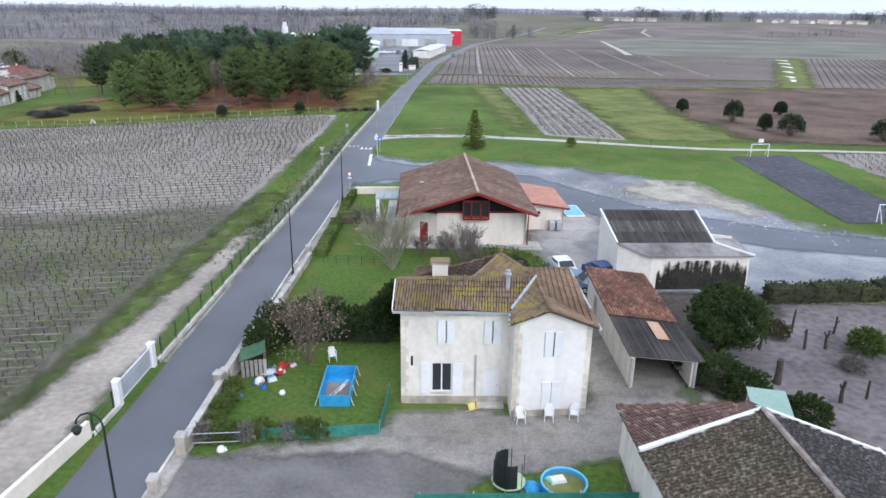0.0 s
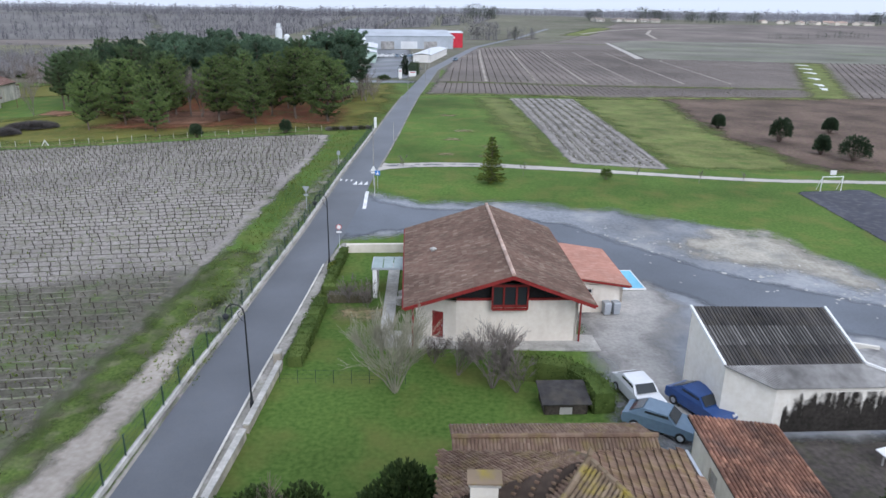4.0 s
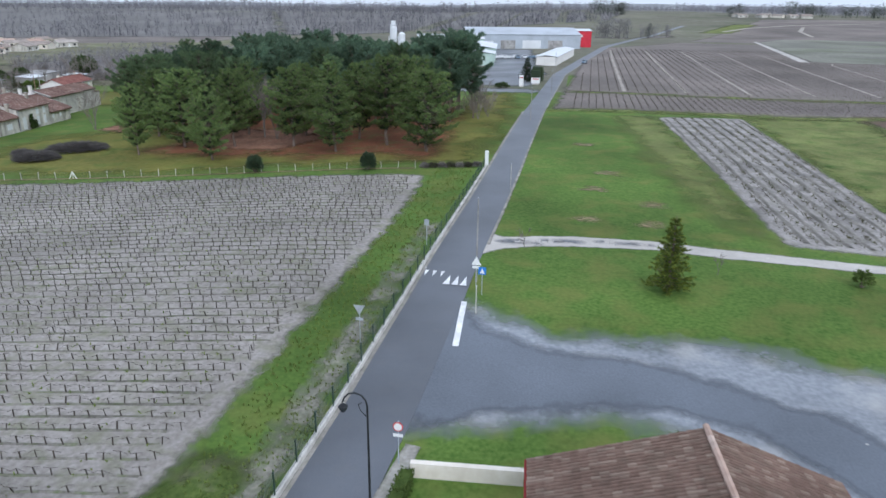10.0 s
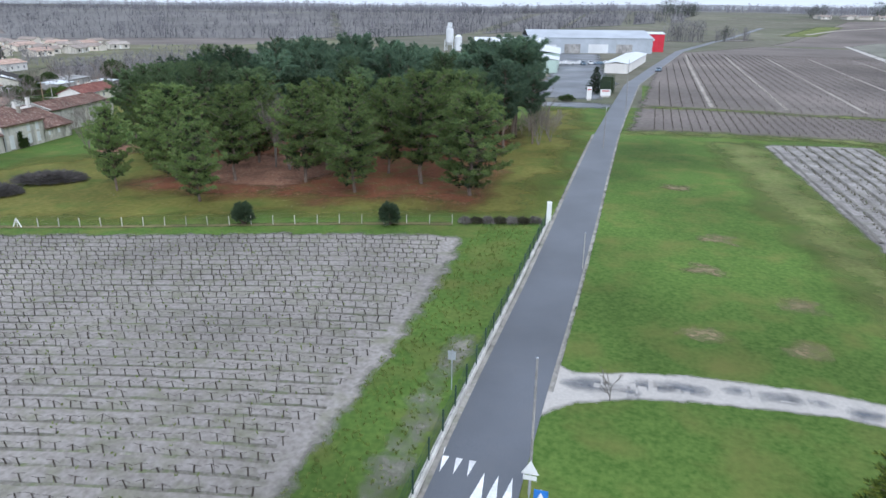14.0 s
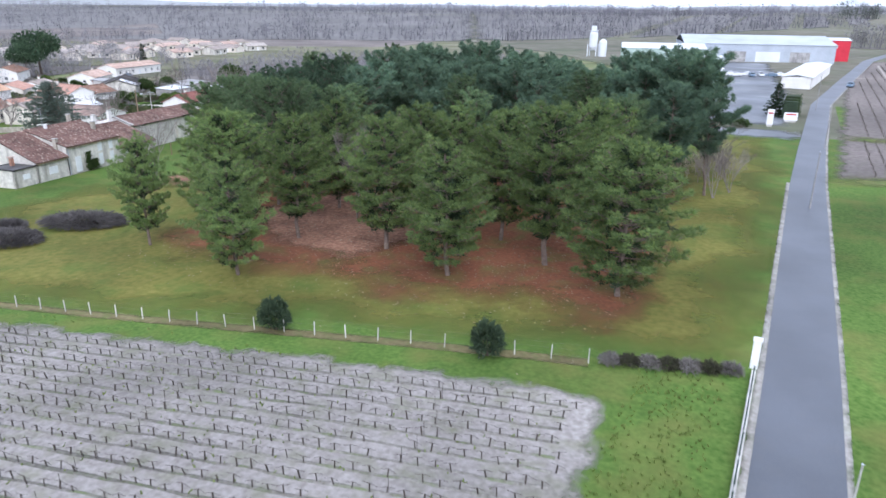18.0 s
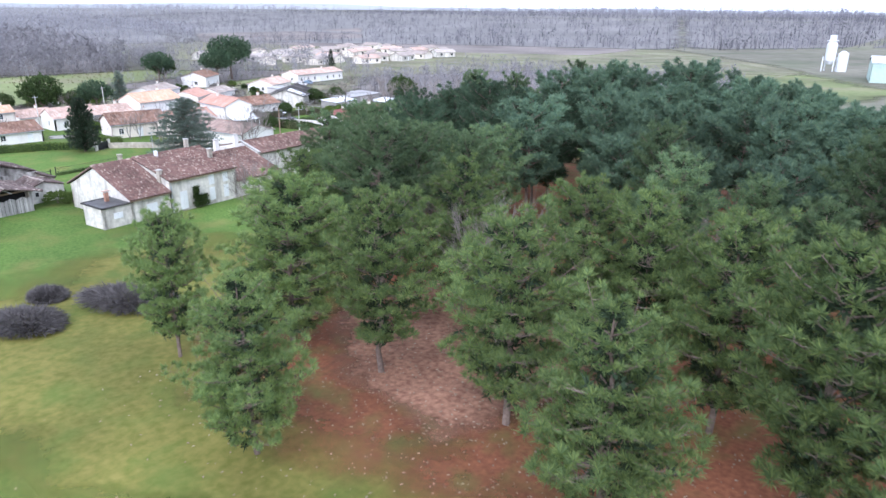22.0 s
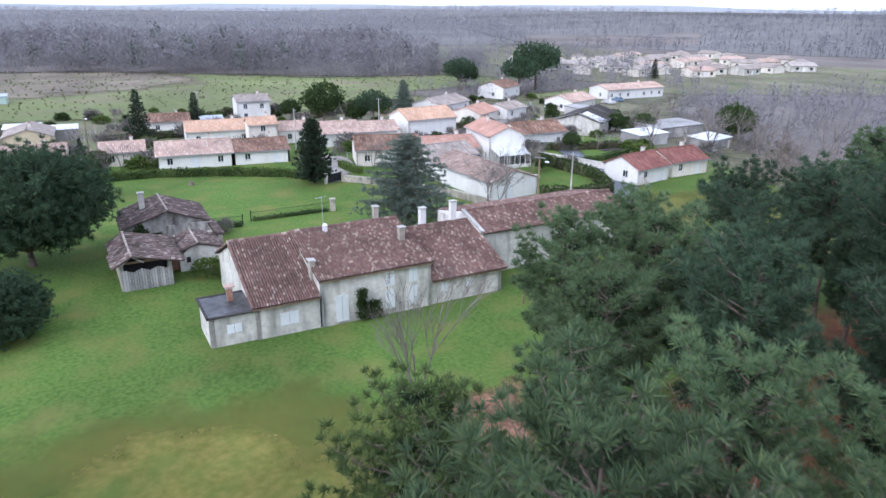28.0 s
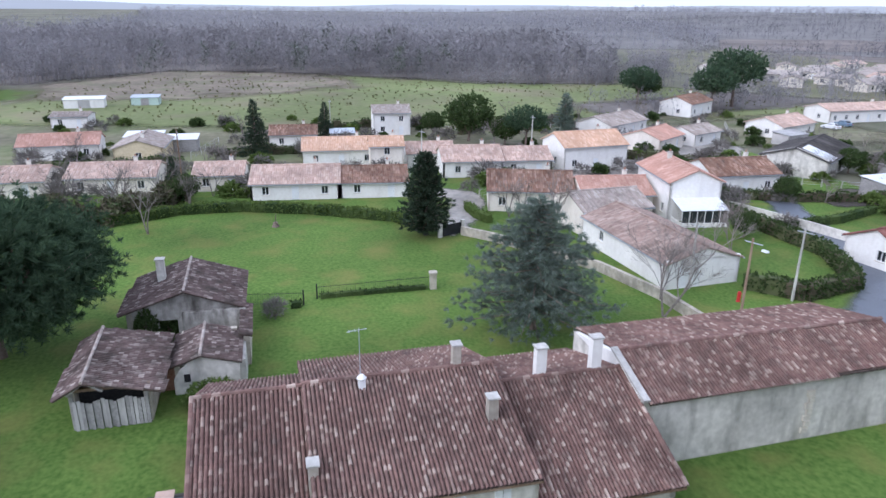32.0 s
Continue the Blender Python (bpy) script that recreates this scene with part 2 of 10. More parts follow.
SCRUB = ragged(mat("rough_scrub_ground", (0.13, 0.13, 0.075), (0.23, 0.21, 0.14), 0.97, 0.5, 0.04, 0.05, 4, coarse=0.3, stain=(0.1, 0.14, 0.045), smax=0.8, ss=0.06), 5, 0.07, 4)
CONCRETE = mat("weathered_concrete", (0.42, 0.4, 0.37), (0.56, 0.54, 0.5), 0.9, 5, 0.4, 0.003, stain=(0.25, 0.25, 0.22))
KERBSTONE = mat("pale_kerb", (0.52, 0.5, 0.46), (0.68, 0.66, 0.61), 0.9, 5, 0.5, 0.003, stain=(0.33, 0.32, 0.28), smax=0.5)
PAVE = ragged(mat("worn_pavement", (0.27, 0.25, 0.222), (0.4, 0.375, 0.34), 0.92, 4, 0.3, 0.004, coarse=0.25, stain=(0.2, 0.22, 0.15), smax=0.5), 0.2, 0.6, 0.2)
WHITELINE = mat("road_paint", (0.72, 0.72, 0.72), (0.85, 0.85, 0.85), 0.7, 8, 1)

# ---- helpers for shapes ----


def step(a, b, x):
    u = np.clip((x - a) / (b - a), 0, 1)
    return u * u * (3 - 2 * u)


def land(x, y):
    """Height of the ground: rising gently north of the hall, lower towards the village in the west, and swelling far to the north."""
    x, y = np.asarray(x, float), np.asarray(y, float)
    rise = 1.75 * step(66, 112, y) * step(-75, -22, x) * (1 - 0.85 * step(5, 48, x)) * (1 - 0.7 * step(150, 260, y))
    rise = rise + 14 * np.clip((y - 650) / 400, 0, 1)
    return rise - 1.5 * step(-60, -125, x) - 2.4 * step(-125, -260, x)


def gz(x, y):
    return float(land(x, y))


class Geo:
    """Collects faces for one mesh."""

    def __init__(self):
        self.v, self.f, self.smooth = [], [], False

    def add(self, vs, fs):
        k = len(self.v)
        self.v += [tuple(p) for p in vs]
        self.f += [tuple(i + k for i in q) for q in fs]
        return self

    def box(self, cx, cy, z0, sx, sy, sz, rz=0.0, taper=1.0):
        c, s = math.cos(radians(rz)), math.sin(radians(rz))
        vs = []
        for z, t in ((z0, 1.0), (z0 + sz, taper)):
            for a, b in ((-1, -1), (1, -1), (1, 1), (-1, 1)):
                x, y = a * sx * t / 2, b * sy * t / 2
                vs.append((cx + x * c - y * s, cy + x * s + y * c, z))
        return self.add(vs, [(3, 2, 1, 0), (4, 5, 6, 7), (0, 1, 5, 4), (1, 2, 6, 5), (2, 3, 7, 6), (3, 0, 4, 7)])

    def beam(self, a, b, w, h):
        """A bar from a to b, w wide and h deep."""
        a, b = Vector(a), Vector(b)
        d = (b - a).normalized()
        up = Vector((0, 0, 1)) if abs(d.z) < 0.95 else Vector((0, 1, 0))
        s = d.cross(up).normalized() * (w / 2)
        u = s.cross(d).normalized() * (h / 2)
        vs = [p + i * s + j * u for p in (a, b) for i, j in ((-1, -1), (1, -1), (1, 1), (-1, 1))]
        return self.add(vs, [(0, 1, 2, 3), (7, 6, 5, 4), (4, 5, 1, 0), (5, 6, 2, 1), (6, 7, 3, 2), (7, 4, 0, 3)])

    def tube(self, a, b, r0, r1, n=6, cap=True):
        a, b = Vector(a), Vector(b)
        d = (b - a)
        if d.length < 1e-6:
            return self
        d.normalize()
        up = Vector((0, 0, 1)) if abs(d.z) < 0.9 else Vector((1, 0, 0))
        s = d.cross(up).normalized()
        u = s.cross(d)
        ring = [(math.cos(2 * math.pi * k / n), math.sin(2 * math.pi * k / n)) for k in range(n)]
        vs = [a + r0 * (c * s + q * u) for c, q in ring] + [b + r1 * (c * s + q * u) for c, q in ring]
        fs = [(k, (k + 1) % n, n + (k + 1) % n, n + k) for k in range(n)]
        if cap:
            fs += [tuple(range(n - 1, -1, -1)), tuple(range(n, 2 * n))]
        return self.add(vs, fs)

    def path(self, pts, radii, n=6):
        for k in range(len(pts) - 1):
            self.tube(pts[k], pts[k + 1], radii[k], radii[k + 1], n, n > 4)
        return self

    def prism(self, poly, z0, z1):
        n = len(poly)
        vs = [(x, y, z0) for x, y in poly] + [(x, y, z1) for x, y in poly]
        return self.add(vs, [tuple(range(n - 1, -1, -1)), tuple(range(n, 2 * n))] + [(k, (k + 1) % n, n + (k + 1) % n, n + k) for k in range(n)])

    def slab(self, pts, t):
        """A flat plate under the 3D polygon pts, t thick along its normal."""
        pts = [Vector(p) for p in pts]
        nrm = (pts[1] - pts[0]).cross(pts[-1] - pts[0]).normalized()
        if nrm.z < 0:
            pts.reverse()
            nrm = -nrm
        n = len(pts)
        vs = pts + [p - nrm * t for p in pts]
        return self.add(vs, [tuple(range(n)), tuple(range(2 * n - 1, n - 1, -1))] + [((k + 1) % n, k, n + k, n + (k + 1) % n) for k in range(n)])

    def lathe(self, prof, cx, cy, z0, n=12):
        vs = [(cx + r * math.cos(2 * math.pi * k / n), cy + r * math.sin(2 * math.pi * k / n), z0 + z) for r, z in prof for k in range(n)]
        fs = [(j * n + k, j * n + (k + 1) % n, (j + 1) * n + (k + 1) % n, (j + 1) * n + k) for j in range(len(prof) - 1) for k in range(n)]
        fs += [tuple(range(n - 1, -1, -1)), tuple((len(prof) - 1) * n + k for k in range(n))]
        return self.add(vs, fs)

    def mesh(self, name):
        m = bpy.data.meshes.new(name)
        m.from_pydata(self.v, [], self.f)
        if self.smooth:
            m.polygons.foreach_set("use_smooth", [True] * len(m.polygons))
        m.update()
        return m


def part(name, geo, material, parent=None, label=""):
    data = geo.mesh(name) if isinstance(geo, Geo) else geo
    if material and not data.materials:
        data.materials.append(material)
    ob = new(name, data)
    ob.parent = parent
    if label:
        ob["label"] = label
    return ob


def thing(name, x, y, z=None, rz=0.0, label="", category="", group="", kind=""):
    ob = new(name)
    ob.empty_display_size = 0.3
    ob.matrix_world = pose(x, y, gz(x, y) if z is None else z, 0, 0, rz)
    return tagged(ob, label, category, group, kind)


def inside(px, py, poly):
    """Metres inside the outline (negative outside), for arrays of points."""
    px, py = np.asarray(px, float), np.asarray(py, float)
    best, odd = np.full(px.shape, 1e9), np.zeros(px.shape, bool)
    for (x0, y0), (x1, y1) in zip(poly, poly[1:] + poly[:1]):
        dx, dy = x1 - x0, y1 - y0
        u = np.clip(((px - x0) * dx + (py - y0) * dy) / (dx * dx + dy * dy + 1e-12), 0, 1)
        best = np.minimum(best, np.hypot(px - x0 - u * dx, py - y0 - u * dy))
        if y0 != y1:
            odd ^= ((y0 > py) != (y1 > py)) & (px < dx * (py - y0) / (dy) + x0)
    return np.where(odd, best, -best)


def patch(name, poly, lift, material, cell=2.0, margin=3.0, label="", category="", kind="structure"):
    """A sheet draped on the land inside the outline."""
    xs, ys = [p[0] for p in poly], [p[1] for p in poly]
    nx, ny = int((max(xs) - min(xs) + 2 * margin) / cell) + 2, int((max(ys) - min(ys) + 2 * margin) / cell) + 2
    gx, gy = np.meshgrid(min(xs) - margin + cell * np.arange(nx), min(ys) - margin + cell * np.arange(ny))
    d = inside(gx, gy, poly)
    keep = d > -margin
    quad = keep[:-1, :-1] | keep[1:, :-1] | keep[:-1, 1:] | keep[1:, 1:]
    idx = np.arange(nx * ny).reshape(ny, nx)
    faces = np.stack([idx[:-1, :-1][quad], idx[:-1, 1:][quad], idx[1:, 1:][quad], idx[1:, :-1][quad]], 1)
    used = np.unique(faces)
    back = np.full(nx * ny, -1)
    back[used] = np.arange(len(used))
    vx, vy = gx.ravel()[used], gy.ravel()[used]
    m = bpy.data.meshes.new(name)
    m.from_pydata(np.stack([vx, vy, land(vx, vy) + lift], 1).tolist(), [], back[faces].tolist())
    at = m.attributes.new("edge", "FLOAT", "POINT")
    at.data.foreach_set("value", d.ravel()[used].astype(np.float32))
    m.materials.append(material)
    ob = new(name, m)
    return tagged(ob, label, category, "", kind)


def ribbon(name, pts, width, lift, material, thick=0.0, label="", category="", kind="structure"):
    """A strip along a line on the land, subdivided, with sides where it is thick."""
    line = []
    for (x0, y0), (x1, y1) in zip(pts, pts[1:]):
        n = max(1, int(math.hypot(x1 - x0, y1 - y0) / 3))
        line += [(x0 + (x1 - x0) * k / n, y0 + (y1 - y0) * k / n) for k in range(n)]
    line.append(pts[-1])
    vs, fs, ed = [], [], []
    for k, (x, y) in enumerate(line):
        a, b = line[max(0, k - 1)], line[min(len(line) - 1, k + 1)]
        dx, dy = b[0] - a[0], b[1] - a[1]
        s = math.hypot(dx, dy)
        nx, ny = -dy / s, dx / s
        for u, low in ((-1, 1), (-1, 0), (0, 0), (1, 0), (1, 1)):
            px, py = x + u * nx * width / 2, y + u * ny * width / 2
            vs.append((px, py, gz(px, py) + lift - low * (thick + 0.02)))
            ed.append(-0.2 if low else (width / 2 if u == 0 else 0.0))
    for k in range(len(line) - 1):
        for j in range(4):
            fs.append((5 * k + j, 5 * k + 5 + j, 5 * k + 6 + j, 5 * k + 1 + j))
    m = bpy.data.meshes.new(name)
    m.from_pydata(vs, [], fs)
    at = m.attributes.new("edge", "FLOAT", "POINT")
    at.data.foreach_set("value", np.array(ed, np.float32))
    m.materials.append(material)
    m.update()
    return tagged(new(name, m), label, category, "", kind)


# ---- ground: one sheet to the horizon ----


def grass_material():
    """Winter grass: green, yellowed and mossy by turns, blades as grain."""
    m = mat("winter_grass", (0.06, 0.116, 0.02), (0.122, 0.19, 0.042), 0.95, 3.2, 0.045, 0.03, 14, spec=0.15, coarse=0.32, stain=(0.17, 0.17, 0.05), smax=0.8, ss=0.2)
    return m


GRASS = grass_material()
gx = np.concatenate([-np.geomspace(3600, 330, 26), np.arange(-320, 121, 3.0), np.geomspace(130, 3600, 28)])
gy = np.sort(np.concatenate([-np.geomspace(3600, 40, 24), np.arange(-30, 331, 3.0), np.geomspace(340, 4200, 28), [650, 1050]]))
mx_, my_ = np.meshgrid(gx, gy)
ids = np.arange(mx_.size).reshape(mx_.shape)
gm = bpy.data.meshes.new("ground")
gm.from_pydata(np.stack([mx_.ravel(), my_.ravel(), land(mx_, my_).ravel()], 1).tolist(), [],
               np.stack([ids[:-1, :-1].ravel(), ids[:-1, 1:].ravel(), ids[1:, 1:].ravel(), ids[1:, :-1].ravel()], 1).tolist())
gm.materials.append(GRASS)
gm.materials.append(FARLAND)
cx_, cy_ = ((mx_[:-1, :-1] + mx_[1:, 1:]) / 2).ravel(), ((my_[:-1, :-1] + my_[1:, 1:]) / 2).ravel()
gm.polygons.foreach_set("material_index", ((cx_ < -335) | (cy_ > 300) | (cx_ > 240) | ((cy_ > 250) & (cx_ < -8))).astype(np.int32))
tagged(new("ground", gm), "wide level land under short green winter grass", "ground", "", "structure")

ROAD = [(-16.5, -60), (-16.5, 60), (-16.05, 75), (-15.3, 88), (-14.85, 102), (-14.7, 115), (-14.4, 130), (-14.2, 148), (-14.1, 172), (-13.9, 206), (-13.2, 237), (-11.2, 300), (-2.0, 380), (0.5, 400), (10, 480), (40, 620), (95, 800)]
patch("vineyard_soil", [(-50, -10), (-25.4, -10), (-25.4, 58), (-24.4, 80), (-23.3, 100), (-23.0, 125), (-24.2, 141.2), (-43.7, 137.9), (-68, 133.4), (-92, 129), (-110, 80), (-110, -10)], 0.02, SOIL, 2.5, 3, "pale stony vineyard soil between vine rows", "soil")
patch("weedy_soil", [(-95, 5), (-26, 5), (-25.5, 45), (-25, 74), (-50, 70), (-95, 68)], 0.03, WEEDSOIL, 2.5, 9, "darker weedy soil between the nearer vine rows", "soil")
patch("mossy_grass", [(-92, 137), (-69.93, 138.95), (-44.12, 144.66), (-19.86, 149.54), (-19.02, 198.57), (-22.10, 239.48), (-28.06, 239.57), (-33.81, 174.27), (-65.86, 167.85), (-84, 176), (-100, 165), (-96, 145)], 0.012, MOSSGRASS, 2.5, 9, "yellowish mossy grass before the pines", "grass")
patch("dirt_track", [(-24.8, -10), (-20.3, -10), (-20.7, 36), (-20.8, 46), (-20.5, 60), (-21.2, 70), (-22.2, 66), (-22.6, 54), (-23.4, 47), (-24.0, 40), (-24.7, 32)], 0.045, TRACK, 1.0, 2, "pale sandy track along the vineyard", "track")
VERGE = ragged(mat("weedy_verge", (0.045, 0.075, 0.016), (0.105, 0.14, 0.038), 0.96, 4, 0.35, 0.04, 10, spec=0.12, coarse=0.45, stain=(0.15, 0.135, 0.095), smax=0.85, ss=0.5), 0.8, 0.6, 0.8)
patch("grass_verge", [(-26.4, -10), (-24.9, -10), (-24.8, 32), (-24.1, 40), (-22.6, 54), (-21.2, 68), (-20.8, 82), (-24.0, 82), (-25.2, 62), (-25.4, 50), (-25.4, 40), (-25.8, 30)], 0.04, VERGE, 1.0, 3, "green weedy verge between track and vines", "grass")
VERGEWORN = ragged(mat("worn_stony_verge", (0.19, 0.18, 0.14), (0.33, 0.31, 0.27), 0.97, 4, 0.3, 0.02, 10, coarse=0.25, stain=(0.1, 0.15, 0.03), smax=0.95, ss=0.6), 0.9, 0.45, 0.7)
patch("worn_verge", [(-20.5, 66), (-19.5, 66), (-18.6, 88), (-18.5, 104), (-18.5, 120), (-19.2, 120), (-19.6, 104), (-20.2, 88)], 0.03, VERGEWORN, 1.0, 3, "worn stony patches along the fence verge", "verge")
patch("parking_lot", [(-13.32, 86.16), (-8.85, 87.97), (-4.99, 88.42), (1.77, 88.42), (7.25, 83.01), (8.4, 60), (9.2, 52), (25.5, 53), (60, 54), (75, 57), (75, 63), (60.02, 66.51), (45.02, 69.82), (39.61, 72.81), (35.87, 81.85), (30.01, 90.57), (26.10, 93.41), (16.04, 96.69), (5.34, 98.49), (-5.04, 97.80), (-8.82, 98.48), (-11.27, 100.84), (-13.99, 103.70), (-14.22, 84.81)], 0.03, LOT, 1.5, 3, "worn grey asphalt parking lot with pale gravel patches", "parking lot")
patch("lane", [(-14.11, 85.71), (-8.84, 88.88), (-0.20, 90.68), (5.60, 89.31), (9.14, 85.29), (12.80, 78.96), (19.96, 71.92), (32, 66), (60, 60), (60, 65), (36.00, 72.00), (23.81, 78.68), (15.52, 85.91), (10.37, 91.23), (1.63, 95.23), (-5.97, 95.70), (-10.71, 98.48), (-13.90, 102.27)], 0.045, LOTDARK, 1.5, 3, "bluish dark asphalt lane across the lot", "road")
PALEGRAVEL = ragged(mat("pale_yard_gravel", (0.34, 0.32, 0.3), (0.46, 0.44, 0.41), 0.95, 4, 0.2, 0.01, 20, coarse=0.25, stain=(0.26, 0.25, 0.24), smax=0.7, ss=0.4), 1.2, 0.3, 1.2)
patch("gravel_apron", [(8.2, 75), (8.0, 66), (9.4, 61), (9.3, 54), (12.8, 53), (13.2, 60), (13.2, 66), (16.5, 72), (15.0, 76.3)], 0.05, PALEGRAVEL, 1.0, 3, "pale gravel apron between hall and shed", "yard")
patch("gravel_bank", [(20, 86.6), (26.4, 91.8), (31.6, 91.5), (34.5, 85.0), (35, 77), (29, 81.3), (22.8, 84.6)], 0.05, ragged(mat("beige_gravel", (0.36, 0.33, 0.27), (0.52, 0.485, 0.42), 0.95, 3, 0.2, 0.01, 20, coarse=0.25, stain=(0.25, 0.25, 0.23), smax=0.8, ss=0.25), 2.4, 0.22, 1.6), 1.0, 4, "beige gravel bank at the edge of the lot", "gravel")
patch("court", [(43.90, 111.30), (54.55, 113.51), (53.79, 84.99), (48.52, 75.82), (43.81, 75.01)], 0.05, COURT, 1.5, 2, "dark asphalt sports court on the grass", "court")
patch("yard", [(-13.9, 28.2), (-14.2, 26.5), (2, 27.5), (8.2, 28), (14.5, 30), (15.5, 34.5), (13.8, 37.5), (14.8, 38.3), (16, 36), (17, 44), (9.3, 52), (8.2, 40), (8, 36), (3.2, 35), (-3, 34.8), (-3.4, 32.8), (-10, 31)], 0.038, YARD, 1.0, 2, "bare grey gravel yard round the old house", "yard")
patch("side_lane", [(-14.4, 22), (2, 25), (3, 28.3), (-2, 30.8), (-8, 30.4), (-13.5, 30), (-14.4, 30)], 0.046, WETLANE, 1.0, 2, "damp dark asphalt side lane", "road")
patch("stony_garden", [(17, 33), (34, 22), (60, 30), (60, 53.5), (27, 51.8), (19, 52.5), (18.2, 42)], 0.034, GARDENSOIL, 1.5, 2, "grey stony kitchen garden ground", "garden")
patch("dark_garden_soil", [(14.6, 38.4), (15.0, 46), (15.6, 53.4), (25.4, 54.2), (25.6, 49.5), (19.5, 47.5), (18.4, 42), (17, 37)], 0.042, DARKSOIL, 1.0, 2, "dark damp soil between shed and garage", "soil")
patch("path", [(-14.04, 110.37), (-12.48, 112.72), (-10.99, 114.42), (-8.00, 115.55), (-3.88, 116.35), (2.97, 116.87), (8.18, 115.82), (18.80, 115.86), (30.91, 116.41), (48.20, 116.96), (62.26, 117.07), (75.29, 116.36), (180, 110), (180, 112), (75.34, 118.18), (62.30, 118.99), (48.24, 118.89), (31.36, 118.38), (18.80, 118.01), (8.83, 118.19), (3.33, 119.30), (-3.81, 119.30), (-8.04, 118.59), (-11.31, 117.48), (-12.74, 118.69), (-14.20, 122.36)], 0.03, WHITEPATH, 1.2, 2, "pale crushed stone path across the grass", "path")
patch("ploughed_plot", [(12.0, 205.5), (29.6, 211.4), (30.0, 121.4), (15.4, 121.2)], 0.02, PLOUGH, 2.0, 3, "narrow ploughed plot of pale soil", "plot")
patch("heath", [(56.54, 223.17), (140, 230), (290, 205), (260, 128), (76.48, 123.26), (54.41, 125.79), (50.75, 160.48)], 0.034, HEATH, 3.0, 6, "brown heath with scattered young pines", "heath")
patch("young_vineyard_soil", [(59.70, 115.14), (74.29, 116.56), (95, 90), (72.01, 82.00), (61.96, 91.98)], 0.025, SOIL, 2.0, 3, "grey soil of a small vineyard plot", "soil")
patch("far_vineyard_soil", [(-9.82, 213.04), (120, 226), (300, 215), (420, 500), (60, 560), (11, 470), (-3, 360)], 0.02, SOILFAR, 6.0, 6, "brown soil of the wide vineyard", "soil")
patch("needle_floor", [(-74.00, 154.00), (-58.57, 151.53), (-51.35, 153.63), (-43.18, 151.11), (-33.34, 154.50), (-26.58, 153.64), (-25.91, 165.76), (-29.62, 198.69), (-36.04, 221.25), (-92, 232), (-97, 205), (-86, 182), (-71.98, 165.98)], 0.02, NEEDLES, 2.0, 8, "rusty fallen needles under the pines", "needles")
patch("bracken_floor", [(-61.70, 157.68), (-51.38, 157.14), (-46.44, 166.89), (-53.67, 177.38), (-69.96, 175.96), (-69.95, 164.95)], 0.035, LITTER, 1.5, 4, "dry brown bracken litter under the pines", "litter")
patch("bracken_floor", [(-95.4, 174), (-95.4, 181), (-89.2, 178), (-88.8, 172.5)], 0.035, LITTER, 1.0, 3, "dry brown bracken litter at the wood edge", "litter")
patch("yellow_grass", [(-133, 209), (-137, 224), (-131, 240), (-112, 236), (-108, 214), (-118, 208)], 0.02, MOSSGRASS, 2.0, 6, "yellowed rough grass beside the lane", "grass")
patch("pasture", [(-262, 70), (-330, 80), (-400, 112), (-378, 160), (-342, 225), (-338, 275), (-290, 330), (-262, 300), (-250, 240), (-248, 150)], 0.03, FARGRASS, 5.0, 10, "pale rough pasture behind the village", "pasture")
patch("rough_scrub", [(-300, 78), (-302, 120), (-318, 150), (-332, 170), (-380, 165), (-400, 130), (-395, 92), (-345, 70)], 0.036, BROWNSCRUB, 5.0, 16, "brown rough scrub before the wood", "scrub")
DRYGRASS = ragged(mat("yellowed_grass", (0.125, 0.155, 0.042), (0.215, 0.222, 0.085), 0.95, 2.5, 0.12, 0.03, 14, spec=0.15, coarse=0.3, stain=(0.08, 0.14, 0.03), smax=0.9, ss=0.25), 2.6, 0.16, 2.4)
patch("dry_grass", [(3.5, 205), (11.6, 205), (13.2, 165), (14.6, 123), (10.5, 126), (7.5, 150), (5.0, 180)], 0.012, DRYGRASS, 2.0, 6, "yellowed grass strip beside the ploughed plot", "grass")
patch("dry_grass", [(30.5, 212), (55, 218), (50, 162), (53, 127), (40, 124), (30.8, 124)], 0.012, DRYGRASS, 2.0, 9, "olive yellow grass between plot and heath", "grass")
for bx, by, br in ((-2.19, 138.51, 1.1), (-0.45, 147.52, 1.2), (-3.42, 125.39, 0.9), (3.18, 124.88, 1.0), (-3.64, 167.74, 1.3), (4.04, 132.46, 1.0)):
    patch("bare_patch", [(bx - br, by - 0.5 * br), (bx + br, by - 0.7 * br), (bx + 0.8 * br, by + 0.6 * br), (bx - 0.6 * br, by + 0.8 * br)], 0.02, BARE, 0.6, 1.5, "bare worn patch in the grass", "bare ground")
for px_, py_, pr_ in ((-10.08, 116.45, 0.9), (-6.52, 117.29, 0.6), (-5.02, 117.57, 0.8), (-1.83, 118.27, 0.5), (0.05, 117.89, 0.7), (1.74, 118.18, 0.6), (4.75, 117.57, 0.5), (-8.57, 116.16, 0.5)):
    patch("damp_patch", [(px_ + pr_ * 1.5 * math.cos(k * 0.785), py_ + 0.45 * pr_ * math.sin(k * 0.785)) for k in range(8)], 0.038, LOTDARK, 0.5, 0.8, "damp dark patch on the pale path", "puddle")
ribbon("road", ROAD, 4.15, 0.06, ASPHALT, 0.05, "narrow grey asphalt country road", "road")
ribbon("pavement", [(-14.0, -20), (-14.0, 60), (-13.45, 79.36), (-12.67, 84.81)], 0.9, 0.09, PAVE, 0.05, "narrow worn pavement beside the road", "pavement")

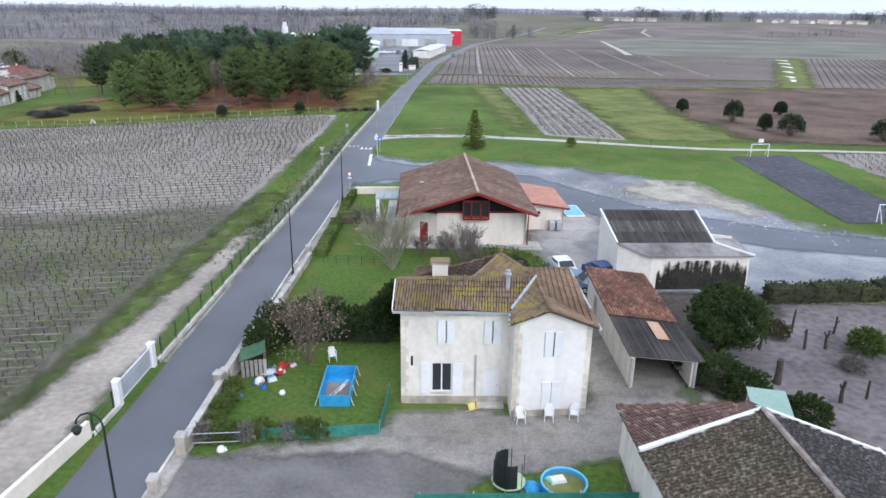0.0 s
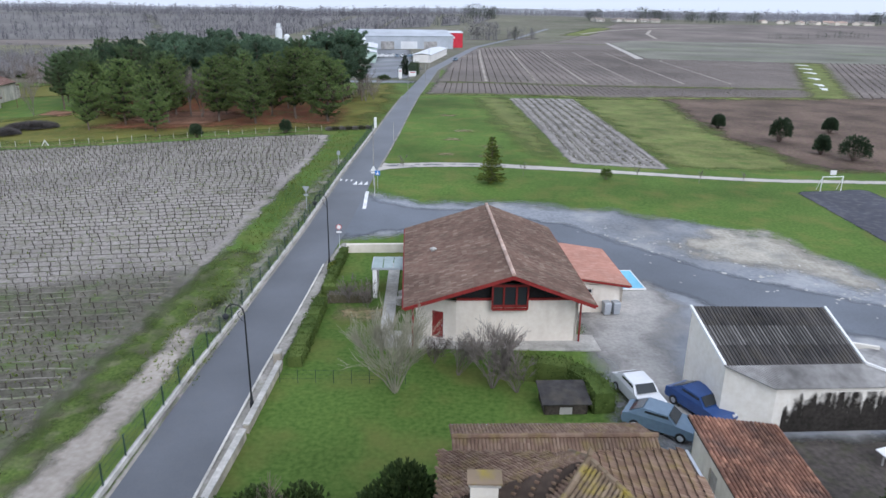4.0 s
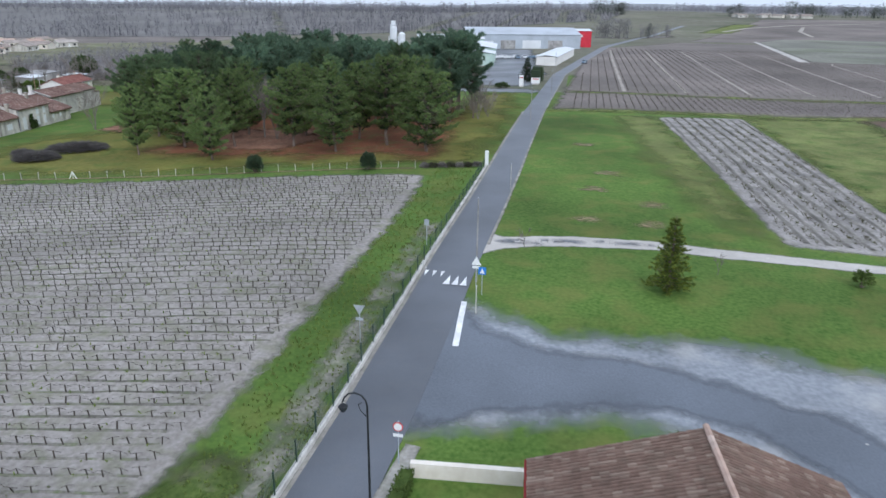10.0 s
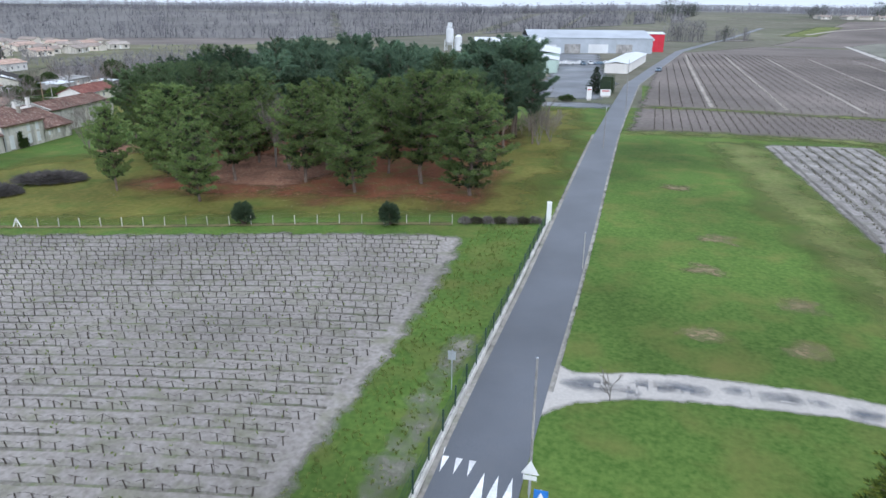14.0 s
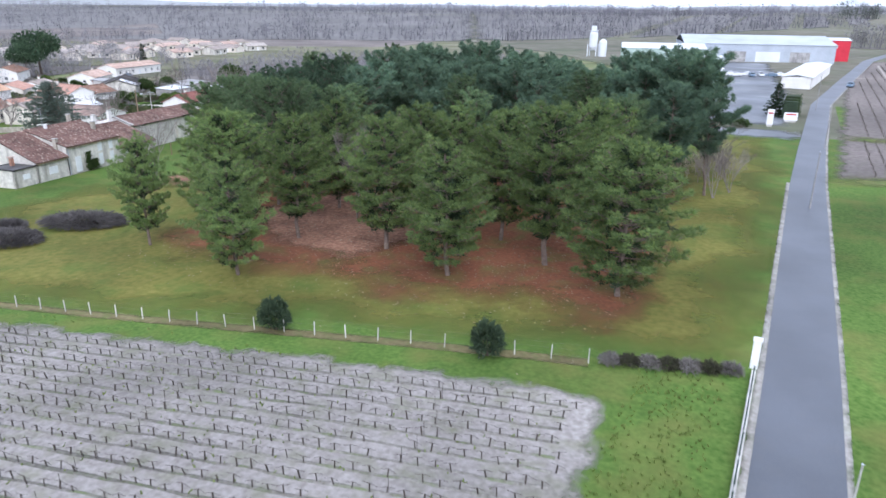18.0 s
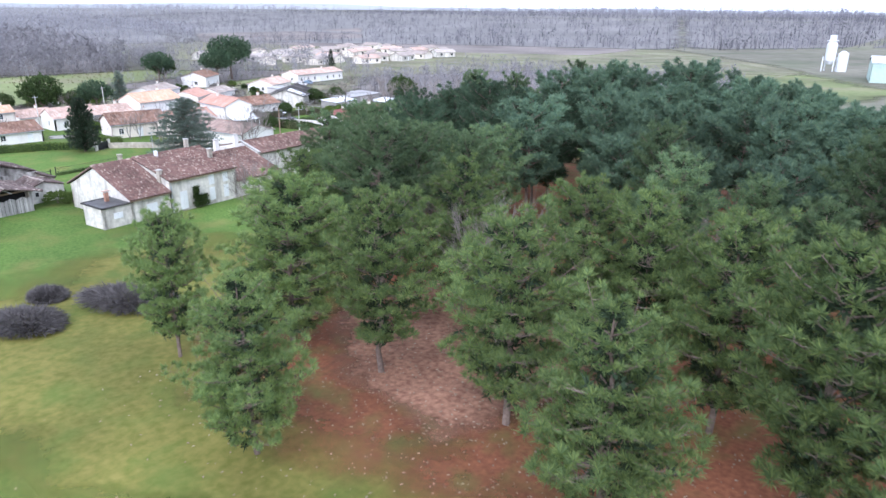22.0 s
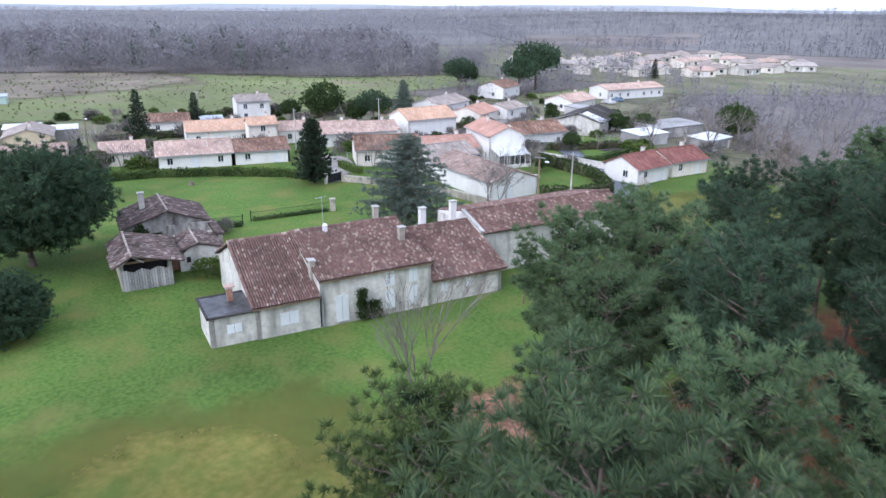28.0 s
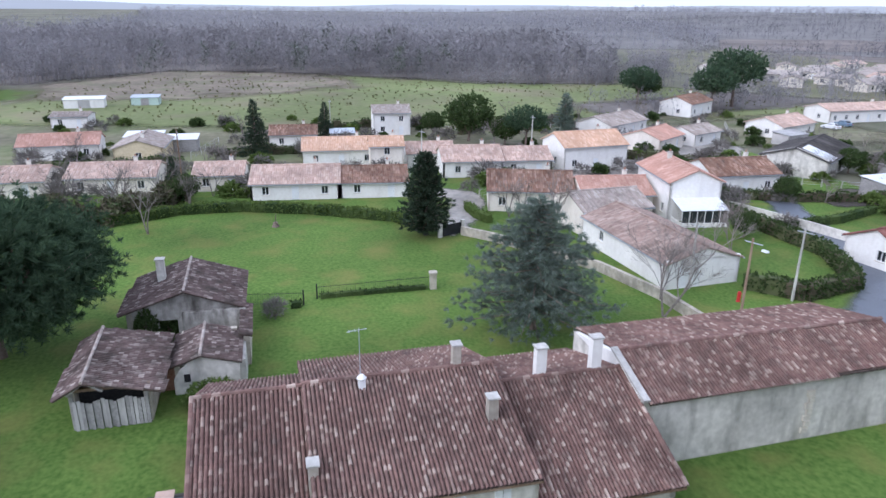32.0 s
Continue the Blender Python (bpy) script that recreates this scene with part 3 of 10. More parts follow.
# ---- building materials ----
PLASTER = mat("aged_lime_plaster", (0.7, 0.66, 0.58), (0.8, 0.77, 0.7), 0.93, 3, 0.35, 0.004, coarse=0.1, stain=(0.48, 0.45, 0.39), smax=0.5)
OLDWALL = mat("weathered_grey_render", (0.52, 0.495, 0.44), (0.7, 0.67, 0.61), 0.95, 2.5, 0.3, 0.006, stain=(0.24, 0.225, 0.19), smax=0.85, ss=0.8)
WHITEWALL = mat("white_render", (0.77, 0.745, 0.7), (0.84, 0.82, 0.785), 0.9, 3, 0.3, 0.002, coarse=0.06, stain=(0.62, 0.59, 0.54), smax=0.4)
SHEDWALL = mat("ivory_render", (0.76, 0.72, 0.64), (0.85, 0.82, 0.755), 0.9, 3, 0.3, 0.002, coarse=0.06, stain=(0.6, 0.56, 0.48), smax=0.45)
CREAM = mat("cream_render", (0.76, 0.69, 0.6), (0.83, 0.77, 0.69), 0.9, 3, 0.25, 0.002, coarse=0.08, stain=(0.55, 0.48, 0.4), smax=0.35)
OCHRE = mat("yellow_ochre_render", (0.6, 0.5, 0.32), (0.7, 0.6, 0.41), 0.9, 3, 0.3, 0.002, coarse=0.1)
STONE = mat("rubble_stone", (0.36, 0.32, 0.26), (0.55, 0.5, 0.42), 0.95, 2.2, 0.5, 0.03, 5, stain=(0.2, 0.19, 0.16))
QUOIN = mat("cut_limestone", (0.6, 0.55, 0.46), (0.72, 0.67, 0.58), 0.92, 4, 0.5, 0.004, stain=(0.42, 0.39, 0.33))
TILE = mat("terracotta_canal_tile", (0.16, 0.088, 0.06), (0.24, 0.135, 0.092), 0.9, 3, 0.25, 0.003, island=(0.36, 0.245, 0.19), coarse=0.3, stain=(0.085, 0.07, 0.06))
TILEOLD = mat("old_mottled_canal_tile", (0.142, 0.084, 0.071), (0.228, 0.138, 0.115), 0.92, 3, 0.3, 0.003, pw=7.0, island=(0.44, 0.35, 0.29), coarse=0.25, stain=(0.075, 0.055, 0.05))
TILEMOSS = mat("mossy_canal_tile", (0.14, 0.1, 0.066), (0.2, 0.15, 0.1), 0.92, 3, 0.35, 0.003, island=(0.25, 0.19, 0.13), coarse=0.3, stain=(0.29, 0.23, 0.035), smax=0.95, ss=1.2)
TILEBROWN = mat("weathered_brown_canal_tile", (0.14, 0.088, 0.064), (0.215, 0.14, 0.1), 0.92, 3, 0.3, 0.003, island=(0.26, 0.185, 0.135), coarse=0.3, stain=(0.24, 0.19, 0.06), smax=0.6, ss=1.2)
TILEBARN = mat("brown_canal_tile", (0.14, 0.09, 0.07), (0.2, 0.132, 0.105), 0.92, 3, 0.3, 0.003, pw=5.0, island=(0.27, 0.205, 0.165), coarse=0.22, stain=(0.11, 0.085, 0.065))
TILEROSE = mat("rose_tile", (0.4, 0.22, 0.165), (0.48, 0.285, 0.22), 0.88, 3, 0.3, 0.002, island=(0.55, 0.36, 0.29), coarse=0.15)
SALMON = mat("salmon_tile", (0.42, 0.215, 0.165), (0.49, 0.265, 0.205), 0.88, 3, 0.3, 0.002, pw=4.0, island=(0.53, 0.32, 0.26), coarse=0.12)
TILEORANGE = mat("orange_tile", (0.5, 0.31, 0.2), (0.6, 0.39, 0.27), 0.88, 3, 0.3, 0.002, island=(0.67, 0.48, 0.36), coarse=0.15)
TILEPINK = mat("pale_pink_tile", (0.42, 0.29, 0.23), (0.54, 0.39, 0.32), 0.9, 3, 0.3, 0.002, island=(0.64, 0.5, 0.42), coarse=0.2, stain=(0.26, 0.2, 0.17))
TILEGREY = mat("greyed_tile", (0.27, 0.22, 0.19), (0.38, 0.32, 0.28), 0.92, 3, 0.3, 0.002, island=(0.46, 0.41, 0.37), coarse=0.2, stain=(0.18, 0.16, 0.14))
FIBRE = mat("fibre_cement_sheet", (0.036, 0.034, 0.034), (0.065, 0.061, 0.06), 0.9, 2, 0.2, 0.003, coarse=0.3, island=(0.11, 0.1, 0.095), stain=(0.12, 0.105, 0.08), smax=0.5)
FIBREPALE = mat("pale_fibre_cement_sheet", (0.3, 0.29, 0.28), (0.42, 0.41, 0.4), 0.9, 2, 0.3, 0.003, coarse=0.3, stain=(0.16, 0.155, 0.15))
LICHEN = mat("lichened_dark_tile", (0.045, 0.036, 0.024), (0.085, 0.068, 0.046), 0.93, 4, 0.4, 0.003, coarse=0.25, stain=(0.34, 0.31, 0.26), smax=0.75, ss=5.0)
DARKTILE = mat("near_black_tile", (0.028, 0.026, 0.027), (0.055, 0.05, 0.05), 0.93, 4, 0.4, 0.003, coarse=0.25, stain=(0.26, 0.25, 0.24), smax=0.6, ss=5.0)
METALROOF = mat("white_sheet_metal", (0.66, 0.68, 0.7), (0.76, 0.78, 0.8), 0.45, 4, 0.2, coarse=0.08, spec=0.5)
GREYROOF = mat("grey_sheet_metal", (0.42, 0.45, 0.49), (0.5, 0.53, 0.57), 0.5, 4, 0.1, coarse=0.15, spec=0.4)
GREYSHEET = mat("blue_grey_cladding", (0.38, 0.42, 0.47), (0.47, 0.51, 0.56), 0.5, 3, 0.2, coarse=0.1, spec=0.4)
GREENSHEET = mat("pale_green_cladding", (0.4, 0.52, 0.46), (0.5, 0.61, 0.55), 0.6, 3, 0.2, coarse=0.1)
REDSHEET = mat("red_cladding", (0.55, 0.03, 0.05), (0.64, 0.045, 0.07), 0.5, 3, 0.3, coarse=0.08)
WHITEPAINT = mat("white_paint", (0.78, 0.78, 0.77), (0.84, 0.84, 0.83), 0.6, 5, 0.6, coarse=0.05)
SHUTTER = mat("white_painted_shutter", (0.74, 0.75, 0.76), (0.82, 0.83, 0.83), 0.6, 8, 0.8, coarse=0.06, stain=(0.6, 0.6, 0.58), smax=0.3)
REDWOOD = mat("oxblood_painted_timber", (0.2, 0.022, 0.02), (0.27, 0.035, 0.03), 0.65, 6, 0.6, coarse=0.12)
ZINC = mat("zinc", (0.42, 0.45, 0.49), (0.52, 0.55, 0.59), 0.5, 6, 0.6, metal=0.35, coarse=0.12)
# near-black stand-in for shade inside openings; gable boards share it
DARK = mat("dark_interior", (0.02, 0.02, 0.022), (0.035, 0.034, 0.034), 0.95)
GREYWOOD = mat("silvered_boards", (0.24, 0.23, 0.22), (0.38, 0.365, 0.35), 0.95, 5, 0.5, 0.004, island=(0.5, 0.48, 0.46), coarse=0.2)
BROWNWOOD = mat("brown_timber", (0.14, 0.09, 0.06), (0.22, 0.15, 0.1), 0.9, 5, 0.6, 0.003, island=(0.28, 0.2, 0.14))
BRICK = mat("sooty_brick", (0.3, 0.15, 0.1), (0.42, 0.24, 0.17), 0.93, 6, 0.8, 0.004, stain=(0.16, 0.13, 0.11))
BLACKIRON = mat("black_painted_iron", (0.018, 0.02, 0.022), (0.03, 0.032, 0.035), 0.5, 6, 1)
GREENIRON = mat("dark_green_fence_steel", (0.02, 0.045, 0.035), (0.035, 0.065, 0.05), 0.5, 6, 1)
PLASTICWHITE = mat("white_plastic", (0.75, 0.75, 0.74), (0.82, 0.82, 0.81), 0.4, 5, 1, coarse=0.04, spec=0.5)
PLASTICBLUE = mat("blue_plastic_liner", (0.03, 0.3, 0.62), (0.06, 0.4, 0.72), 0.45, 4, 0.6, coarse=0.1, spec=0.5)
REDPAINT = mat("red_paint", (0.5, 0.03, 0.03), (0.58, 0.05, 0.05), 0.5, 5, 1)
BLUEPAINT = mat("blue_paint", (0.03, 0.16, 0.5), (0.05, 0.2, 0.58), 0.5, 5, 1)


DARKRED = mat("dark_red_tile", (0.15, 0.06, 0.05), (0.22, 0.095, 0.08), 0.9, 3, 0.3, 0.002, island=(0.28, 0.14, 0.115), coarse=0.25)
# shade between the round tiles, painted as a dark deck colour
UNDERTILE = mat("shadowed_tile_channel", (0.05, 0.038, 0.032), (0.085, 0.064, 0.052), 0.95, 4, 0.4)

# ---- builders for houses ----
from mathutils.geometry import tessellate_polygon


def wall_panel(g, p0, p1, z0, z1, t, ops=()):
    """A wall from p0 to p1 with its outer face on the right hand, t thick, and with openings (u0, u1, v0, v1) left through it."""
    (x0, y0), (x1, y1) = p0, p1
    ln = math.hypot(x1 - x0, y1 - y0)
    dx, dy = (x1 - x0) / ln, (y1 - y0) / ln
    us = sorted({0.0, ln, *[o[0] for o in ops], *[o[1] for o in ops]})
    vs = sorted({z0, z1, *[o[2] for o in ops], *[o[3] for o in ops]})
    ang = math.degrees(math.atan2(dy, dx))
    for a, b in zip(us, us[1:]):
        run = []
        for c, d in zip(vs, vs[1:]):
            if not any(o[0] < (a + b) / 2 < o[1] and o[2] < (c + d) / 2 < o[3] for o in ops):
                if run and abs(run[-1][1] - c) < 1e-6:
                    run[-1][1] = d
                else:
                    run.append([c, d])
        for c, d in run:
            m = (a + b) / 2
            g.box(x0 + dx * m - dy * t / 2, y0 + dy * m + dx * t / 2, c, b - a, t, d - c, ang)
    return g


def side_box(name, p0, p1, u0, u1, v0, v1, out, depth, material, parent, label=""):
    """A plate against a wall: from u0 to u1 along it, v0 to v1 up, its face `out` before the wall's face."""
    (x0, y0), (x1, y1) = p0, p1
    ln = math.hypot(x1 - x0, y1 - y0)
    dx, dy = (x1 - x0) / ln, (y1 - y0) / ln
    m = (u0 + u1) / 2
    o = out - depth / 2
    g = Geo().box(x0 + dx * m + dy * o, y0 + dy * m - dx * o, v0, u1 - u0, depth, v1 - v0, math.degrees(math.atan2(dy, dx)))
    return part(name, g, material, parent, label)


def fill(parent, p0, p1, o, kind, shut=None):
    """What closes an opening: window, open or closed shutters, door or wide door."""
    shut = shut or SHUTTER
    u0, u1, v0, v1 = o
    m = (u0 + u1) / 2
    if kind == "shut":
        for a, b in ((u0 - 0.04, m - 0.015), (m + 0.015, u1 + 0.04)):
            side_box("shutter", p0, p1, a, b, v0 - 0.03, v1 + 0.03, 0.06, 0.055, shut, parent)
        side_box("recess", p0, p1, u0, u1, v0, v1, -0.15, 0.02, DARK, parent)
    elif kind in ("win", "open", "ajar"):
        w = side_box("window", p0, p1, u0, u1, v0, v0 + 0.07, -0.12, 0.06, WHITEPAINT, parent)
        for q in ((u0, u1, v1 - 0.07, v1), (u0, u0 + 0.07, v0 + 0.07, v1 - 0.07), (u1 - 0.07, u1, v0 + 0.07, v1 - 0.07), (m - 0.04, m + 0.04, v0 + 0.07, v1 - 0.07)):
            side_box("window_frame", p0, p1, *q, -0.12, 0.06, WHITEPAINT, w)
        for a, b in ((u0 + 0.07, m - 0.04), (m + 0.04, u1 - 0.07)):
            side_box("pane", p0, p1, a, b, v0 + 0.07, v1 - 0.07, -0.145, 0.012, GLASS, w)
        side_box("window_sill", p0, p1, u0 - 0.08, u1 + 0.08, v0 - 0.08, v0 - 0.002, 0.05, 0.2, QUOIN, w)
        half = (u1 - u0) / 2
        if kind == "open":
            side_box("shutter", p0, p1, u0 - half - 0.03, u0 - 0.03, v0 - 0.03, v1 + 0.03, 0.07, 0.045, shut, parent)
            side_box("shutter", p0, p1, u1 + 0.03, u1 + half + 0.03, v0 - 0.03, v1 + 0.03, 0.07, 0.045, shut, parent)
    elif kind == "door":
        d = side_box("door", p0, p1, u0, u1, v0, v1, -0.1, 0.06, shut, parent)
        side_box("door_handle", p0, p1, u1 - 0.16, u1 - 0.1, v0 + 0.95, v0 + 1.08, -0.05, 0.05, ZINC, d)
        side_box("door_panel", p0, p1, u0 + 0.14, u1 - 0.2, v0 + 0.15, v0 + 0.8, -0.085, 0.015, shut, d)
    elif kind == "garage":
        d = side_box("garage_door", p0, p1, u0, u1, v0, v1, -0.12, 0.05, WHITEPAINT, parent)
        n = 4
        for k in range(n):
            side_box("door_panel", p0, p1, u0 + 0.06, u1 - 0.06, v0 + 0.05 + k * (v1 - v0 - 0.05) / n, v0 + (k + 1) * (v1 - v0 - 0.05) / n, -0.1, 0.02, WHITEPAINT, d)
    elif kind == "void":
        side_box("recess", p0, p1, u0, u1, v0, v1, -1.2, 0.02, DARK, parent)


def in_poly2(u, v, poly):
    odd = False
    for (x0, y0), (x1, y1) in zip(poly, poly[1:] + poly[:1]):
        if (y0 > v) != (y1 > v) and u < (x1 - x0) * (v - y0) / (y1 - y0) + x0:
            odd = not odd
    return odd


def roof_plane(parent, pts, material, tw=0.22, tl=0.38, singles=0, thick=0.1, name="roof_slope", h=0.5, spot=None, fall=None):
    """A roof slope with courses of round tiles over the polygon pts (local 3D). singles: that many tiles nearest to spot stay pieces of their own."""
    pts = [Vector(p) for p in pts]
    tris = [(0, 1, 2)] if len(pts) == 3 else [tuple(q) for q in tessellate_polygon([pts])]
    deck = Geo()
    for q in tris:
        deck.slab([pts[i] for i in q], thick)
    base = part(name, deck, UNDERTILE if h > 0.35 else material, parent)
    ctr = sum(pts, Vector()) / len(pts)
    nrm = Vector()
    for a, b in zip(pts, pts[1:] + pts[:1]):
        nrm += (a - ctr).cross(b - ctr)
    nrm.normalize()
    if nrm.z < 0:
        nrm = -nrm
    down = Vector((nrm.x, nrm.y, 0))
    if down.length < 1e-4:
        down = Vector((0, -1, 0))
    down = Vector(fall) if fall else down
    down = (down - nrm * down.dot(nrm)).normalized()
    side = nrm.cross(down)
    flat = [((p - ctr).dot(side), (p - ctr).dot(down)) for p in pts]
    u0, u1 = min(p[0] for p in flat), max(p[0] for p in flat)
    v0, v1 = min(p[1] for p in flat), max(p[1] for p in flat)
    rng = random.Random(int(abs(ctr.x * 13 + ctr.y * 7 + len(pts)) * 10))
    spots = []
    nu = max(1, int((u1 - u0) / tw))
    step_u = (u1 - u0) / nu
    nv = max(1, int((v1 - v0) / tl))
    step_v = (v1 - v0) / nv
    for i in range(nu):
        for j in range(nv):
            u, v = u0 + (i + 0.5) * step_u, v0 + (j + 0.5) * step_v
            if in_poly2(u, v, flat):
                spots.append((u, v))
    r = step_u * 0.46
    arcs = [(-r, 0.0), (-0.6 * r, h * step_u * 0.75), (0.0, h * step_u), (0.6 * r, h * step_u * 0.75), (r, 0.0)]

    off = [(p - ctr).dot(nrm) for p in pts]

    def rise(u, v):
        """How far the folded slope lies over its middle plane."""
        for i, j, k in tris:
            (x0, y0), (x1, y1), (x2, y2) = flat[i], flat[j], flat[k]
            d = (y1 - y2) * (x0 - x2) + (x2 - x1) * (y0 - y2)
            if abs(d) > 1e-9:
                a, b = ((y1 - y2) * (u - x2) + (x2 - x1) * (v - y2)) / d, ((y2 - y0) * (u - x2) + (x0 - x2) * (v - y2)) / d
                if min(a, b, 1 - a - b) > -1e-4:
                    return a * off[i] + b * off[j] + (1 - a - b) * off[k]
        return 0.0

    def piece():
        vs = []
        for e, (vv, sc, up) in enumerate(((-0.56 * step_v, 0.9, 0.0), (0.56 * step_v, 1.0, 0.013))):
            for a, z in arcs:
                vs.append(side * (a * sc) + down * vv + nrm * (z * sc + up))
        return vs

    proto = piece()
    fs = [(k, k + 1, k + 6, k + 5) for k in range(4)]
    if singles:
        s = Vector(spot) if spot else ctr
        spots.sort(key=lambda q: (ctr + side * q[0] + down * q[1] - s).length)
    g, near, tile_mesh = Geo(), spots[:singles], None
    for u, v in spots[singles:]:
        o = ctr + side * (u + rng.uniform(-0.012, 0.012)) + down * (v + rng.uniform(-0.02, 0.02)) + nrm * (rise(u, v) + rng.uniform(0, 0.008))
        g.add([o + q for q in proto], fs)
    if g.v:
        tagged(part("roof_tiles", g, material, base), "", "", "", "stuff")
    if near:
        t = Geo()
        t.add(proto, fs)
        tile_mesh = t.mesh("roof_tile")
        tile_mesh.materials.append(material)
        for u, v in near:
            ob = new("roof_tile", tile_mesh)
            ob.parent = base
            ob.location = ctr + side * (u + rng.uniform(-0.012, 0.012)) + down * (v + rng.uniform(-0.02, 0.02)) + nrm * (rise(u, v) + rng.uniform(0, 0.008))
    return base


def ridge_caps(parent, a, b, material, w=0.26, ln=0.42):
    """A row of half-round caps along a ridge or hip."""
    a, b = Vector(a), Vector(b)
    n = max(1, int((b - a).length / ln))
    g = Geo()
    for k in range(n):
        p, q = a.lerp(b, k / n), a.lerp(b, (k + 1.06) / n)
        g.tube(p + Vector((0, 0, 0.02)), q + Vector((0, 0, 0.05)), w * 0.46, w * 0.52, 7, True)
    tagged(part("ridge", g, material, parent), "", "", "", "stuff")


def chimney(parent, x, y, z0, h, sx=0.5, sy=0.5, material=None, pot=True):
    c = part("chimney", Geo().box(x, y, z0, sx, sy, h), material or PLASTER, parent)
    part("chimney_cap", Geo().box(x, y, z0 + h, sx + 0.14, sy + 0.14, 0.09), CONCRETE, c)
    if pot:
        part("chimney_pot", Geo().lathe([(0.13, 0), (0.11, 0.28), (0.13, 0.3)], x, y, z0 + h + 0.09, 9), BRICK, c)


def gable_house(name, x, y, rz, ln, dp, he, hr, wall, roof, label, ops=(), over=0.3, tiles=(0.26, 0.9), chimneys=(), group="", category="house", base_z=None, singles=0, plinth=True):
    """A house with its ridge along local x. ops: (side, middle, sill, width, height, kind), sides s e n w."""
    th = thing(name, x, y, base_z, rz, label, category, group)
    a, b = ln / 2, dp / 2
    corners = {"s": ((-a, -b), (a, -b)), "e": ((a, -b), (a, b)), "n": ((a, b), (-a, b)), "w": ((-a, b), (-a, -b))}
    for sd, (p0, p1) in corners.items():
        length = ln if sd in "sn" else dp
        mine = [(length / 2 + o[1] - o[3] / 2, length / 2 + o[1] + o[3] / 2, o[2], o[2] + o[4], o[5]) for o in ops if o[0] == sd]
        g = Geo()
        wall_panel(g, p0, p1, -0.6, he, 0.28, [m[:4] for m in mine])
        if sd in "ew":
            sx = a if sd == "e" else -a
            ix = sx - 0.28 if sd == "e" else sx + 0.28
            k = len(g.v)
            g.v += [(sx, -b, he), (sx, b, he), (sx, 0, hr - 0.1), (ix, -b, he), (ix, b, he), (ix, 0, hr - 0.1)]
            g.f += [(k, k + 1, k + 2), (k + 5, k + 4, k + 3), (k + 1, k, k + 3, k + 4), (k + 2, k + 1, k + 4, k + 5), (k, k + 2, k + 5, k + 3)]
        part("wall", g, wall, th)
        for m in mine:
            fill(th, p0, p1, m[:4], m[4])
    sl = (hr - he) / b
    lo = he - over * sl
    for s in (-1, 1):
        roof_plane(th, [(-a - over * 0.7, s * (b + over), lo), (a + over * 0.7, s * (b + over), lo), (a + over * 0.7, 0, hr), (-a - over * 0.7, 0, hr)][::-s], roof, *tiles, singles=singles, h=0.3)
        part("gutter", Geo().beam((-a - over * 0.7, s * (b + over + 0.06), lo - 0.1), (a + over * 0.7, s * (b + over + 0.06), lo - 0.1), 0.12, 0.1), ZINC, th)
    ridge_caps(th, (-a - over * 0.7, 0, hr + 0.03), (a + over * 0.7, 0, hr + 0.03), roof)
    for cx, cy, ch in chimneys:
        chimney(th, cx, cy, hr - abs(cy) * sl - 0.3, ch)
    return th


# ---- builders for plants ----
NEEDLE = mat("pine_needles", (0.106, 0.166, 0.066), (0.15, 0.215, 0.084), 0.8, 1.2, 0.15, spec=0.2, island=(0.25, 0.32, 0.098), rnd=0.2, coarse=0.28, translucent=0.4)
# darker needle copy: shade among the inner pines is put into its colour
DUSKNEEDLE = mat("shade_darkened_pine_needles", (0.042, 0.078, 0.048), (0.066, 0.108, 0.066), 0.8, 1.2, 0.15, spec=0.2, island=(0.105, 0.15, 0.08), rnd=0.3, coarse=0.28, translucent=0.35)
EDGENEEDLE = mat("edge_pine_needles", (0.09, 0.148, 0.078), (0.13, 0.195, 0.1), 0.8, 1.2, 0.15, spec=0.2, island=(0.2, 0.265, 0.115), rnd=0.3, coarse=0.28, translucent=0.4)
NEEDLEDARK = mat("dark_pine_needles", (0.077, 0.135, 0.094), (0.118, 0.185, 0.126), 0.8, 1.2, 0.15, spec=0.2, island=(0.18, 0.25, 0.14), rnd=0.22, coarse=0.28, translucent=0.4)
DARKPINE = mat("young_dark_pine_needles", (0.035, 0.058, 0.036), (0.06, 0.09, 0.052), 0.85, 2, 0.4, spec=0.15, island=(0.085, 0.12, 0.06), translucent=0.25)
# shade deep in the crown is put into this darker needle colour
INNERNEEDLE = mat("shaded_inner_needles", (0.034, 0.054, 0.03), (0.055, 0.08, 0.042), 0.9, 1.2, 0.2, spec=0.1, coarse=0.25, translucent=0.2)
STONEPINE = mat("stone_pine_needles", (0.034, 0.064, 0.036), (0.058, 0.098, 0.054), 0.8, 1.2, 0.3, spec=0.2, island=(0.1, 0.15, 0.078), translucent=0.3)
CONIFER = mat("dark_conifer_needles", (0.03, 0.05, 0.034), (0.055, 0.08, 0.05), 0.85, 2, 0.4, spec=0.15, island=(0.06, 0.08, 0.045), translucent=0.2)
CEDAR = mat("blue_cedar_needles", (0.12, 0.16, 0.115), (0.165, 0.21, 0.155), 0.85, 2, 0.4, spec=0.15, island=(0.21, 0.25, 0.23), translucent=0.2)
SPRUCE = mat("young_spruce_needles", (0.042, 0.082, 0.024), (0.08, 0.13, 0.036), 0.85, 2, 0.5, spec=0.15, pw=2.0, island=(0.34, 0.37, 0.06), translucent=0.25)
LEAF = mat("evergreen_leaves", (0.032, 0.055, 0.022), (0.06, 0.095, 0.03), 0.9, 3, 0.4, spec=0.12, island=(0.085, 0.12, 0.04), translucent=0.2)
